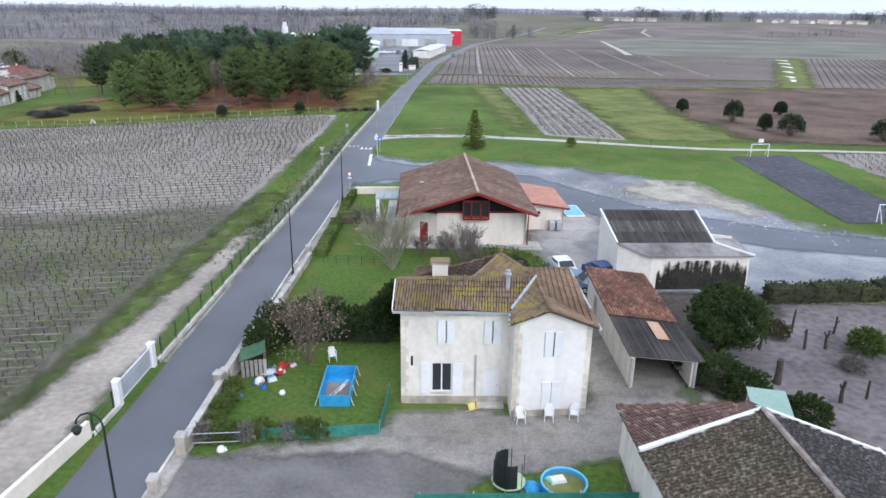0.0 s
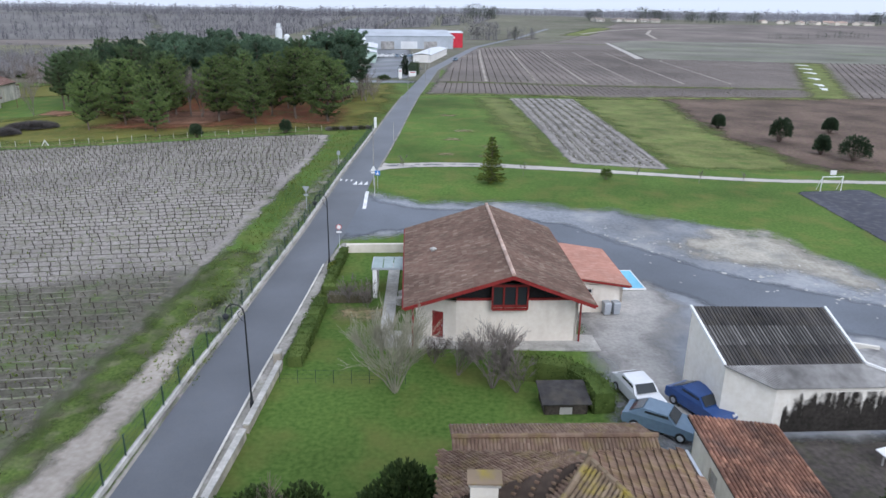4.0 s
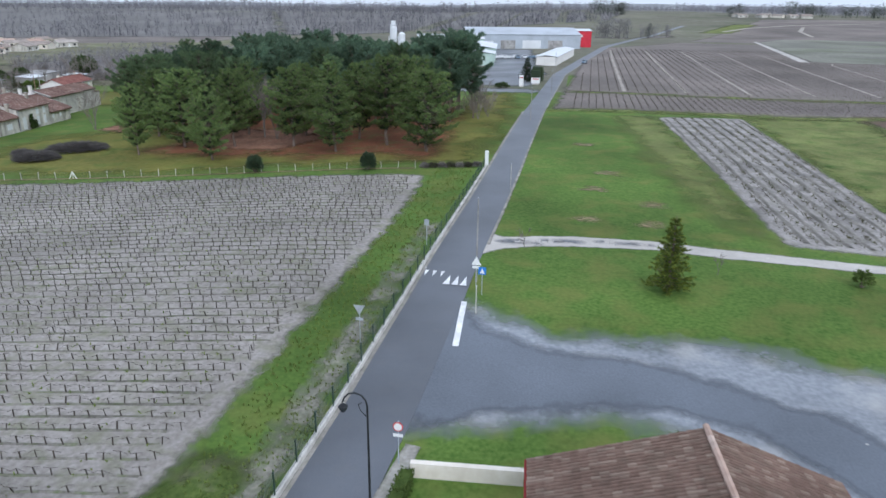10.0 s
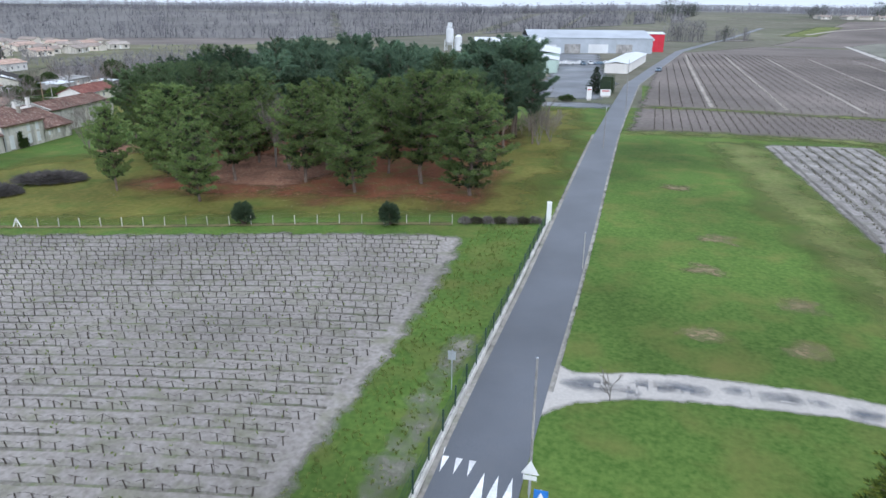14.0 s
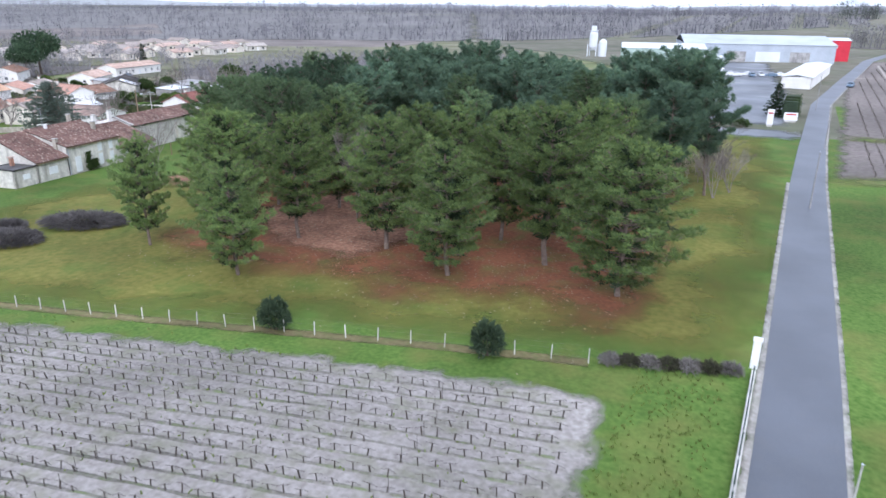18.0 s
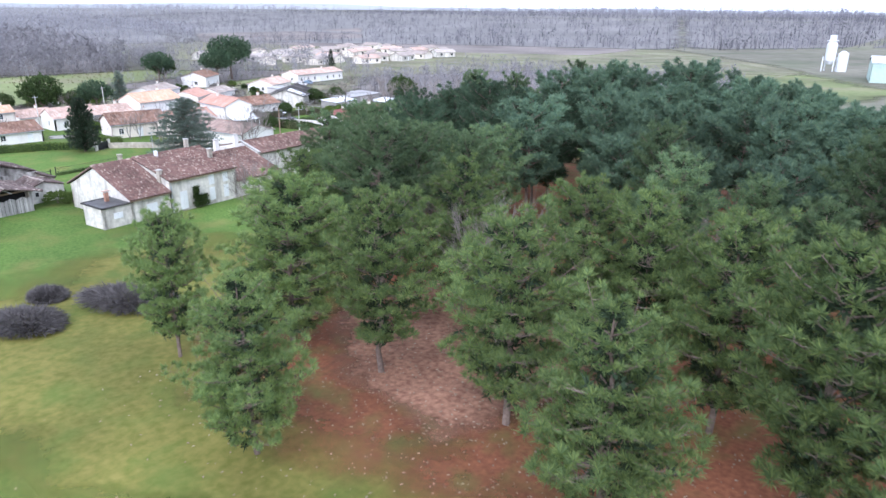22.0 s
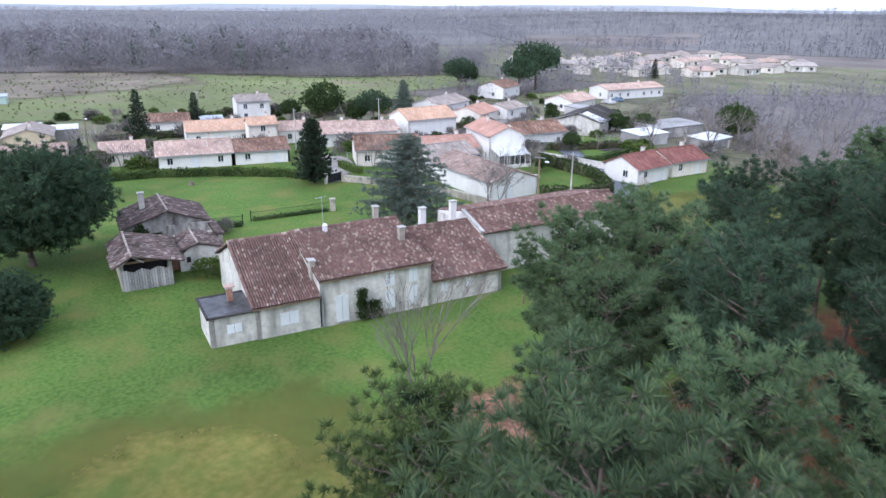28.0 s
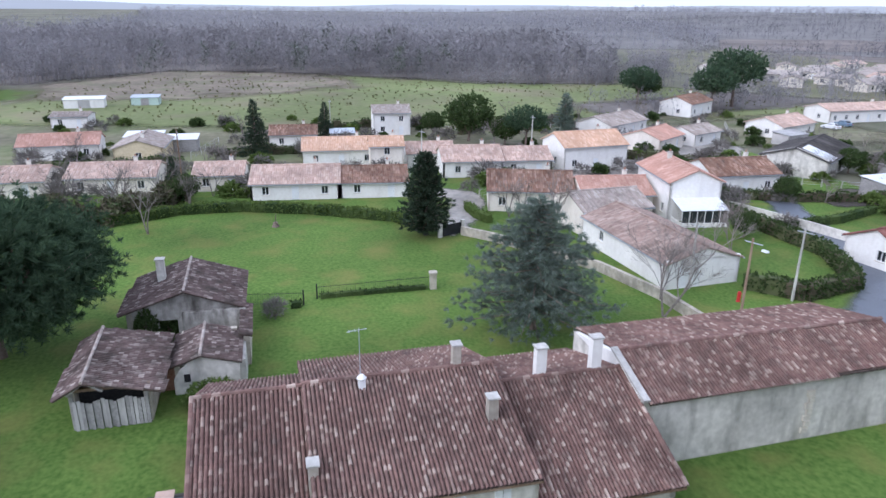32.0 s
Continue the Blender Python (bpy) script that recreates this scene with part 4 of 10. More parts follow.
HEDGELEAF = mat("clipped_hedge_leaves", (0.062, 0.1, 0.024), (0.105, 0.152, 0.04), 0.9, 3, 0.5, spec=0.12, island=(0.155, 0.205, 0.058), translucent=0.2)
WEED = mat("fresh_weeds", (0.13, 0.19, 0.04), (0.19, 0.25, 0.065), 0.8, 3, 0.5, island=(0.2, 0.22, 0.07), translucent=0.3)
HEDGEDARK = mat("dark_winter_hedge", (0.03, 0.028, 0.02), (0.055, 0.05, 0.034), 0.85, 3, 0.4, island=(0.07, 0.075, 0.035))
HEDGEBROWN = mat("winter_hedge_twigs", (0.07, 0.06, 0.04), (0.12, 0.1, 0.065), 0.85, 3, 0.4, island=(0.1, 0.12, 0.05))
BARK = mat("pine_bark", (0.14, 0.105, 0.085), (0.23, 0.18, 0.15), 0.95, 5, 0.8, 0.02, 10)
BAREBARK = mat("bare_twigs", (0.15, 0.128, 0.112), (0.25, 0.222, 0.2), 0.95, 3, 0.5, rnd=0.15)
BRAMBLE = mat("bramble_stems", (0.11, 0.1, 0.092), (0.18, 0.165, 0.15), 0.95, 3, 0.5, island=(0.25, 0.23, 0.21))


def needles(g, o, ax, n, ln, w, rng, spread=0.9):
    """A bunch of n pointed needle blades from o round the direction ax."""
    for _ in range(n):
        d = (ax + Vector((rng.gauss(0, 1), rng.gauss(0, 1), rng.gauss(0, 1))) * spread * 0.6).normalized()
        s = d.cross(Vector((rng.gauss(0, 1), rng.gauss(0, 1), rng.gauss(0, 1)))).normalized() * (w / 2)
        k = len(g.v)
        e = o + d * ln * rng.uniform(0.65, 1.25)
        g.v += [tuple(o - s), tuple(o + s), tuple(e)]
        g.f.append((k, k + 1, k + 2))


def tuft(g, o, ax, n, ln, w, rng, spread=0.9):
    """A bunch of n needle blades from o round the direction ax."""
    for _ in range(n):
        d = (ax + Vector((rng.gauss(0, 1), rng.gauss(0, 1), rng.gauss(0, 1))) * spread * 0.6).normalized()
        s = d.cross(Vector((rng.gauss(0, 1), rng.gauss(0, 1), rng.gauss(0, 1)))).normalized() * w
        e = o + d * ln * rng.uniform(0.7, 1.2)
        g.add([o - s * 0.5, o + s * 0.5, e + s * 0.35, e - s * 0.35], [(0, 1, 2, 3)])


def plume(g, o, ax, n, r, w, rng):
    """A round plume of needles at the end of a shoot, fuller on its upper side."""
    for _ in range(n):
        v = Vector((rng.gauss(0, 1), rng.gauss(0, 1), rng.gauss(0.15, 0.85))).normalized()
        d = (v + ax * 0.55).normalized()
        p = o + v * r * rng.uniform(0.0, 0.35)
        e = o + d * r * rng.uniform(0.7, 1.15)
        s = d.cross(Vector((rng.gauss(0, 1), rng.gauss(0, 1), rng.gauss(0, 1)))).normalized() * (w / 2)
        k = len(g.v)
        g.v += [tuple(p - s), tuple(p + s), tuple(e)]
        g.f.append((k, k + 1, k + 2))


def pine(seed, h, low, wide, material, peak=0.22, taper=(1.6, 0.75), tier=0.85, limbs=(5, 7), blades=46, puff=(0.42, 0.62), bw_=0.085, lift=0.12, bare=0.0):
    """A pine: slightly bent tapered trunk, tiers of rising limbs, side shoots that end in plumes of needles. low: share of bare trunk; wide: crown radius."""
    rng = random.Random(seed)
    th = thing("pine_tree", 0, 0, 0.0, 0, "", "tree")
    g = Geo()
    pts, x, y = [], 0.0, 0.0
    for k in range(8):
        pts.append(Vector((x, y, h * 0.96 * k / 7 - (0.3 if k == 0 else 0))))
        x, y = x + rng.gauss(0, 0.12), y + rng.gauss(0, 0.12)
    g.path(pts, [0.0165 * h * (1 - 0.82 * k / 7) for k in range(8)], 8)
    lim, crown, inner = Geo(), Geo(), Geo()
    n = max(4, int(h * (1 - low) / tier))
    lop = [rng.uniform(0.8, 1.2) for _ in range(5)]
    for k in range(n):
        u0 = (k + 0.3) / n
        turn0 = rng.uniform(0, 6.283)
        many = rng.randint(*limbs) if u0 < 0.85 else rng.randint(3, 4)
        for j in range(many):
            u = min(0.99, max(0.0, u0 + rng.gauss(0, 0.25) / n))
            z = h * (low + (0.965 - low) * u)
            f = z / (h * 0.96) * 7
            i = min(6, int(f))
            o = pts[i].lerp(pts[i + 1], f - i)
            az = turn0 + 6.283 * j / many + rng.uniform(-0.35, 0.35)
            shape = (1 - ((u - peak) / (1 - peak)) ** taper[0]) ** taper[1] if u > peak else 0.62 + 0.38 * u / peak
            r = max(0.35, wide * shape * rng.uniform(0.72, 1.08) * lop[int(az / 1.2567) % 5])
            d = Vector((math.cos(az), math.sin(az), 0))
            rise = lift + 0.75 * u * u + rng.uniform(-0.06, 0.1)
            mid = o + d * r * 0.55 + Vector((0, 0, r * 0.5 * rise))
            end = o + d * r + Vector((0, 0, r * (rise + 0.14)))
            lim.path([o, mid, end], [0.03 + 0.011 * r, 0.024, 0.01], 4)
            shoots = max(3, int(r * 3.4 + 2))
            for q in range(shoots):
                a = 1.0 - (q + rng.uniform(0, 0.7)) / shoots * (0.72 - bare)
                p = o.lerp(mid, a / 0.55) if a < 0.55 else mid.lerp(end, (a - 0.55) / 0.45)
                side = d.cross(Vector((0, 0, 1))) * (rng.uniform(0.1, 0.34) * r * (1 if q % 2 else -1) * (1.15 - 0.5 * a))
                tip = p + (side if q else Vector()) + Vector((0, 0, rng.uniform(0.02, 0.34)))
                lim.tube(p, tip, 0.014, 0.007, 3, False)
                c = rng.uniform(*puff) * (0.8 + 0.3 * shape)
                plume(crown, tip, (d * 0.5 + Vector((0, 0, 0.9))).normalized(), int(blades * c / puff[1]), c, bw_, rng)
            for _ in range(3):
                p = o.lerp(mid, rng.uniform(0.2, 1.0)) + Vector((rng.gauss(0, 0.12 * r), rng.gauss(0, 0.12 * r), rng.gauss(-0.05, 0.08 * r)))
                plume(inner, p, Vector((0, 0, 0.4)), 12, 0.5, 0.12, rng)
    plume(crown, pts[-1], Vector((0, 0, 1)), blades, puff[1] * 0.9, bw_, rng)
    g.add(lim.v, lim.f)
    part("trunk", g, BARK, th)
    part("inner_crown", inner, INNERNEEDLE, th, "inner needles darkened for crown shade")
    part("crown", crown, material, th)
    return th


def conifer(name, seed, h, wide, material, droop=-0.1, layers=None, blades=9, sharp=1.0, low=0.06, bw=0.09, bl=0.42, label="", dens=1.0, whorl=0):
    """A spire-shaped or tiered evergreen."""
    rng = random.Random(seed)
    th = thing(name, 0, 0, 0.0, 0, label, "tree")
    g = Geo().path([(0, 0, -0.3), (0.04, 0.02, h * 0.5), (0, 0, h)], [0.02 * h + 0.05, 0.012 * h + 0.02, 0.015], 7)
    lim, crown = Geo(), Geo()
    n = layers or int(h * 9)
    for k in range(n):
        u = (k // whorl * whorl + whorl * 0.3 * rng.random()) / n if whorl else (k + rng.random()) / n
        z = h * (low + (0.99 - low) * u)
        r = wide * (1 - u) ** sharp * rng.uniform(0.75, 1.12) + 0.12
        az = k * 2.39996 + rng.uniform(-0.4, 0.4)
        d = Vector((math.cos(az), math.sin(az), droop + 0.25 * u)).normalized()
        o = Vector((0, 0, z))
        end = o + d * r
        lim.tube(o, end, 0.02 + 0.01 * r, 0.008, 4)
        m = max(2, int(r * 4.5 * dens))
        for j in range(m):
            s = (j + 0.6 + rng.random() * 0.6) / (m + 0.2)
            p = o.lerp(end, s) + Vector((rng.gauss(0, 0.09 * r), rng.gauss(0, 0.09 * r), rng.gauss(0, 0.04)))
            needles(crown, p, d + Vector((0, 0, 0.1)), int(blades * 1.8), bl, bw, rng, 0.8)
    g.add(lim.v, lim.f)
    part("trunk", g, BARK, th)
    part("crown", crown, material, th)
    return th


def dome_tree(name, seed, h, wide, material, label, low=0.4, clumps=90, flat=0.55, fill_in=0.5, leaf=(0.34, 0.11), each=34, category="tree", lobe=0.16, fine=False):
    """A broad evergreen: trunk, forking limbs and a crown of many clumps on a rounded, uneven dome."""
    rng = random.Random(seed)
    th = thing(name, 0, 0, 0.0, 0, label, category)
    g = Geo()
    fork = Vector((rng.gauss(0, 0.2), rng.gauss(0, 0.2), h * low))
    g.path([(0, 0, -0.3), fork * 0.5, fork], [0.03 * h + 0.06, 0.024 * h + 0.05, 0.02 * h + 0.04], 9)
    crown, lim = Geo(), Geo()
    ctr = Vector((0, 0, h * (low + 1) / 2))
    half = h * (1 - low) / 2
    for k in range(clumps):
        zz = 1 - 2 * (k + 0.5) / clumps
        rr = math.sqrt(max(0, 1 - zz * zz))
        az = k * 2.39996
        f = rng.uniform(0.82, 1.05) if rng.random() > fill_in * 0.4 else rng.uniform(0.4, 0.8)
        if zz < 0:
            zz *= flat
        p = ctr + Vector((math.cos(az) * rr * wide, math.sin(az) * rr * wide, zz * half)) * 1.0
        p = ctr + (p - ctr) * f
        if k % 4 == 0:
            lim.path([fork, fork.lerp(p, 0.5) + Vector((0, 0, 0.06 * h * rng.random())), p], [0.012 * h, 0.05, 0.02], 5)
        size = wide * lobe * rng.uniform(0.75, 1.3)
        if fine:
            plume(crown, ctr.lerp(p, 0.86), (p - ctr).normalized(), 26, size * 1.0, 0.34, rng)
            for _ in range(9):
                v = Vector((rng.gauss(0, 1), rng.gauss(0, 1), rng.gauss(0.2, 0.9))).normalized()
                plume(crown, p + v * size * rng.uniform(0.5, 0.95), (v + Vector((0, 0, 0.8))).normalized(), 30, rng.uniform(0.42, 0.6), 0.075, rng)
            continue
        for _ in range(each):
            v = Vector((rng.gauss(0, 1), rng.gauss(0, 1), rng.gauss(0, 0.8)))
            v = v.normalized() * rng.uniform(0.55, 1.0)
            tuft(crown, p + v * size, v + Vector((0, 0, 0.5)), 2, leaf[0], leaf[1], rng, 0.9)
    g.add(lim.v, lim.f)
    part("trunk", g, BARK, th)
    part("crown", crown, material, th)
    return th


def bare_tree(name, seed, h, label, material=None, stems=1, spread=0.5, depth=4, thick=1.0, category="tree"):
    """A leafless tree: forking branches down to fine twigs."""
    rng = random.Random(seed)
    material = material or BAREBARK
    th = thing(name, 0, 0, 0.0, 0, label, category)
    trunk, twigs = Geo(), Geo()

    def grow(p, d, ln, r, k):
        q = p + d * ln * 0.55 + Vector((rng.gauss(0, 0.03), rng.gauss(0, 0.03), 0)) * ln
        e = q + (d + Vector((rng.gauss(0, 0.12), rng.gauss(0, 0.12), 0.06))).normalized() * ln * 0.5
        (trunk if k >= depth - 1 else twigs).path([p, q, e], [r, r * 0.8, r * 0.62], 6 if k >= depth - 1 else 3)
        if k == 0:
            return
        for j in range(rng.randint(3, 4) if k > 1 else 4):
            w = Vector((rng.gauss(0, 1), rng.gauss(0, 1), rng.gauss(0.15, 0.5)))
            nd = (d + w.normalized() * spread * rng.uniform(0.7, 1.3)).normalized()
            if nd.z < -0.1:
                nd.z = 0.1
            b = q.lerp(e, rng.uniform(-0.4, 1.0))
            grow(b, nd, ln * rng.uniform(0.55, 0.8), max(0.011, r * 0.55), k - 1)

    for s in range(stems):
        a = rng.uniform(0, 6.28)
        lean = 0.0 if stems == 1 else rng.uniform(0.1, 0.75 if stems > 8 else 0.5)
        grow(Vector((0, 0, -0.2)), Vector((math.cos(a) * lean, math.sin(a) * lean, 1)).normalized(), h * 0.45, 0.016 * h * thick / (1 + 0.25 * (stems - 1)), depth)
    part("trunk", trunk, material, th)
    tagged(part("branchwork", twigs, material, th), "", "", "", "stuff")
    return th


def leafy_box(g, x0, y0, x1, y1, z0, z1, n, rng, size=0.14):
    """Leaves over the five open faces of a box, for clipped hedges."""
    sx, sy, sz = x1 - x0, y1 - y0, z1 - z0
    areas = [sx * sy, sx * sz, sx * sz, sy * sz, sy * sz]
    for _ in range(n):
        f = rng.choices(range(5), areas)[0]
        u, v = rng.random(), rng.random()
        p, ax = [((x0 + u * sx, y0 + v * sy, z1), (0, 0, 1)), ((x0 + u * sx, y0, z0 + v * sz), (0, -1, 0.3)), ((x0 + u * sx, y1, z0 + v * sz), (0, 1, 0.3)),
                 ((x0, y0 + u * sy, z0 + v * sz), (-1, 0, 0.3)), ((x1, y0 + u * sy, z0 + v * sz), (1, 0, 0.3))][f]
        tuft(g, Vector(p) + Vector(ax) * rng.gauss(-0.02, 0.05), Vector(ax), 2, size, size * 0.6, rng, 1.0)


def hedge(pts, w, h, label, material=None, leaf_material=None, dens=70, name="hedge", rough=0.06, size=0.16):
    """A clipped hedge along a line: a solid heart with leaves all over it."""
    x0, y0 = pts[0]
    rng = random.Random(int(abs(x0 * 31 + y0 * 17) * 10))
    th = thing(name, x0, y0, 0.0, 0, label, "hedge")
    core, leaves = Geo(), Geo()
    for (ax, ay), (bx, by) in zip(pts, pts[1:]):
        ln = math.hypot(bx - ax, by - ay)
        n = max(1, int(ln / 1.6))
        dx, dy = (bx - ax) / ln, (by - ay) / ln
        ang = math.degrees(math.atan2(dy, dx))
        for k in range(n):
            s = (k + 0.5) / n * ln
            cx, cy = ax + dx * s, ay + dy * s
            z = gz(cx, cy) - 0.1
            hh, ww = h * rng.uniform(1 - rough, 1 + rough), w * rng.uniform(1 - rough, 1 + rough)
            core.box(cx - x0, cy - y0, z, ln / n * 1.04, ww * 0.88, hh * 0.93, ang, 0.9)
            b = Geo()
            leafy_box(b, -ln / n / 2, -ww / 2, ln / n / 2, ww / 2, 0, hh, int(dens * ln / n * (ww + 2 * hh) / 2), rng, size)
            c, q = math.cos(radians(ang)), math.sin(radians(ang))
            leaves.add([(cx - x0 + p[0] * c - p[1] * q, cy - y0 + p[0] * q + p[1] * c, z + p[2]) for p in b.v], b.f)
    part("hedge_body", core, material or LEAF, th)
    part("leaves", leaves, leaf_material or material or LEAF, th)
    return th


def bush(name, x, y, r, h, label, material, n=260, seed=1, leaf=(0.2, 0.07), category="bush", spiky=0.5):
    """A rounded shrub of leaf clumps on short stems."""
    rng = random.Random(seed)
    th = thing(name, x, y, None, 0, label, category)
    g, st = Geo(), Geo()
    for k in range(n):
        zz = rng.uniform(-0.35, 1)
        az = rng.uniform(0, 6.283)
        rr = math.sqrt(max(0.05, 1 - max(0, zz) ** 2))
        f = rng.uniform(0.55, 1.04)
        p = Vector((math.cos(az) * rr * r * f, math.sin(az) * rr * r * f, h * (0.42 + 0.55 * zz * f)))
        tuft(g, p, p - Vector((0, 0, h * 0.3)), 6, leaf[0], leaf[1], rng, spiky + 0.4)
        if k % 14 == 0:
            st.tube((0, 0, -0.1), p * 0.9, 0.03, 0.01, 4)
    tagged(part("stemwork", st, BARK, th), "", "", "", "stuff")
    part("leaves", g, material, th)
    return th

# ---- pines ----
FINE = dict(tier=0.8, blades=58, puff=(0.3, 0.47), bw_=0.052)
YOUNG = [pine(11, 11, 0.16, 3.6, NEEDLE, 0.28, (1.8, 0.72), **FINE), pine(12, 11, 0.11, 3.9, NEEDLE, 0.26, (1.7, 0.75), **FINE), pine(13, 11, 0.2, 3.5, NEEDLE, 0.3, (1.9, 0.7), **FINE), pine(14, 11, 0.1, 3.9, NEEDLE, 0.28, (1.8, 0.72), **FINE)]
OLD = [pine(s_, 14, lw, wd, NEEDLEDARK, 0.45, (2.2, 0.6), 1.1, (4, 6), 46, (0.5, 0.8), 0.11, 0.2, 0.1) for s_, lw, wd in ((21, 0.34, 3.7), (22, 0.42, 4.0), (23, 0.3, 3.5))]
EDGE = [pine(s_, 14, lw, wd, EDGENEEDLE, 0.38, (2.0, 0.65), 0.95, (5, 6), 56, (0.36, 0.6), 0.066, 0.18, 0.05) for s_, lw, wd in ((31, 0.28, 3.6), (32, 0.34, 3.9), (33, 0.2, 3.5))]
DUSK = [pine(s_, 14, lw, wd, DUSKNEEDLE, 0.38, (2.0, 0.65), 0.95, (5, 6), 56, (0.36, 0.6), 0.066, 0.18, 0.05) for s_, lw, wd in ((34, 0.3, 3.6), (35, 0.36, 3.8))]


def plant(protos, k, x, y, h, h0, rz, label, group="pine wood", wide=1.0):
    s = h / h0
    t = copy_thing(protos[k % len(protos)], pose(x, y, gz(x, y), 0, 0, rz) @ Matrix.Diagonal((s * wide, s * wide, s, 1)))
    tagged(t, label, "tree", group)
    return t


FRONT = [(-72.38, 151.79, 10.8, 0.82), (-58.14, 148.71, 10.6, 1), (-59.85, 159.41, 12.4, 1.05), (-68.31, 158.51, 12.8, 1.15), (-49.67, 159.55, 12.5, 1.1), (-41.04, 155.27, 11.3, 1.15), (-34.34, 160.79, 13.8, 1.15), (-27.02, 156.38, 12.2, 1.25),
         (-40.63, 166.02, 12.5, 1), (-46.26, 168.39, 12.6, 1.05), (-32.71, 169.12, 13.2, 1.1), (-51.55, 170.22, 12.5, 1.0), (-79.0, 168.0, 11.7, 1), (-62.80, 170.75, 12.5, 1.05)]
for k, (x, y, h, w) in enumerate(FRONT):
    plant(YOUNG, k, x, y, h, 11, k * 77, "tall young pine with yellowish green needles over rusty litter", wide=w)
WOOD = [(-80, 172), (-71.98, 167.98), (-61.81, 177.74), (-54.72, 179.45), (-41.63, 174.70), (-33.86, 176.30), (-27.80, 182.17), (-24.71, 193.42), (-29.27, 204.86), (-38.02, 221.32), (-60.00, 235.99), (-92, 238), (-101, 222), (-100, 200), (-90, 184)]
rng = random.Random(5)
spots = []
for _ in range(6000):
    x, y = rng.uniform(-104, -20), rng.uniform(165, 240)
    if inside(x, y, WOOD) > 0 and all(math.hypot(x - a, y - b) > 5.7 for a, b in spots) and math.hypot(x + 60.5, y - 184.5) > 6.5 and all(math.hypot(x - f[0], y - f[1]) > 5 for f in FRONT) and not (x < -86 and 179 < y < 193):
        spots.append((x, y))
for k, (x, y) in enumerate(spots):
    h = rng.uniform(10.6, 14.8) + (0.8 if y > 200 else 0)
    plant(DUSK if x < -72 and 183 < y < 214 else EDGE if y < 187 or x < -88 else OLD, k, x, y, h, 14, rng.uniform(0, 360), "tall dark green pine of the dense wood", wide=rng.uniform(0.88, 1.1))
plant(OLD, 1, -29.8, 200.5, 15.8, 14, 40, "tallest dark pine at the corner of the wood", wide=1.15)
for k, (x, y, h) in enumerate(((-94.2, 183.2, 12.4), (-89.6, 186.6, 13.2), (-96.5, 189.5, 12.8))):
    plant(EDGE, k, x, y, h, 14, 50 + 90 * k, "round-crowned green pine at the edge of the wood", wide=1.05)
for t in YOUNG + OLD + EDGE + DUSK:
    for o in (*t.children_recursive, t):
        bpy.data.objects.remove(o)

# ---- vineyard ----
VINEWOOD = mat("vine_wood", (0.045, 0.038, 0.032), (0.09, 0.075, 0.064), 0.95, 8, 0.5)
STAKE = mat("grey_stake", (0.2, 0.19, 0.18), (0.32, 0.3, 0.28), 0.9, 6, 0.5)


def bar3(g, a, b, r):
    """A thin three-sided rod without ends."""
    d = (b - a).normalized()
    s = d.cross(Vector((0.3, 0.2, 1)) if abs(d.z) < 0.9 else Vector((1, 0.2, 0))).normalized() * r
    u = s.cross(d).normalized() * r
    vs = [p + o for p in (a, b) for o in (s, -0.5 * s + 0.87 * u, -0.5 * s - 0.87 * u)]
    g.add(vs, [(0, 1, 4, 3), (1, 2, 5, 4), (2, 0, 3, 5)])


def vines(name, poly, ang, row, gap, label, seed, h=0.5, canes=True, post=17, margin=0.6):
    """Winter vines in rows inside the outline: a knotty stock, canes tied along the row, a stake now and then."""
    r = random.Random(seed)
    g = Geo()
    c, s = math.cos(radians(ang)), math.sin(radians(ang))
    us = [x * c + y * s for x, y in poly]
    vs = [-x * s + y * c for x, y in poly]
    n = int((max(vs) - min(vs)) / row)
    for k in range(n):
        v = min(vs) + (k + 0.5) * row
        m = int((max(us) - min(us)) / gap)
        ua = min(us) + gap * (np.arange(m) + r.random())
        xa, ya = ua * c - v * s, ua * s + v * c
        ok = inside(xa, ya, poly) > margin
        za = land(xa, ya)
        for i in np.nonzero(ok)[0]:
            if r.random() < 0.05:
                continue
            x, y = float(xa[i]) + r.gauss(0, 0.05), float(ya[i]) + r.gauss(0, 0.05)
            z = float(za[i])
            top = Vector((x + r.gauss(0, 0.06), y + r.gauss(0, 0.05), z + h * r.uniform(0.75, 1.1)))
            bar3(g, Vector((x, y, z - 0.05)), top, r.uniform(0.032, 0.055))
            if canes:
                for e in (-1, 1):
                    bar3(g, top, top + Vector((c * e * gap * 0.42, s * e * gap * 0.42, r.uniform(-0.2, 0.08))), 0.013)
            if i % post == 0:
                q = Vector((x + 0.1, y, z - 0.05))
                bar3(g, q, q + Vector((0, 0, 1.0)), 0.016)
    return tagged(part(name, g, VINEWOOD), label, "vines", "", "stuff")


VINES_WEST = [(-25.9, 20), (-25.8, 58), (-24.8, 80), (-23.6, 100), (-23.4, 125), (-24.4, 140.9), (-43.7, 137.6), (-68, 133.1), (-90, 129), (-84, 80), (-60, 20)]
vines("vines", VINES_WEST, 9.5, 1.22, 0.88, "rows of bare pruned vines in pale soil", 3)
vines("vines", [(60.00, 114.93), (74.28, 116.15), (93.96, 89.98), (72.00, 83.00), (61.96, 92.97)], 75, 1.3, 1.0, "small plot of bare pruned vines", 4)
vines("vines", [(-7.6, 214.3), (101.5, 227.5), (111.5, 249), (-6.8, 249)], 89, 1.7, 1.15, "rows of bare vines across the near part of the wide field", 5, 0.55)
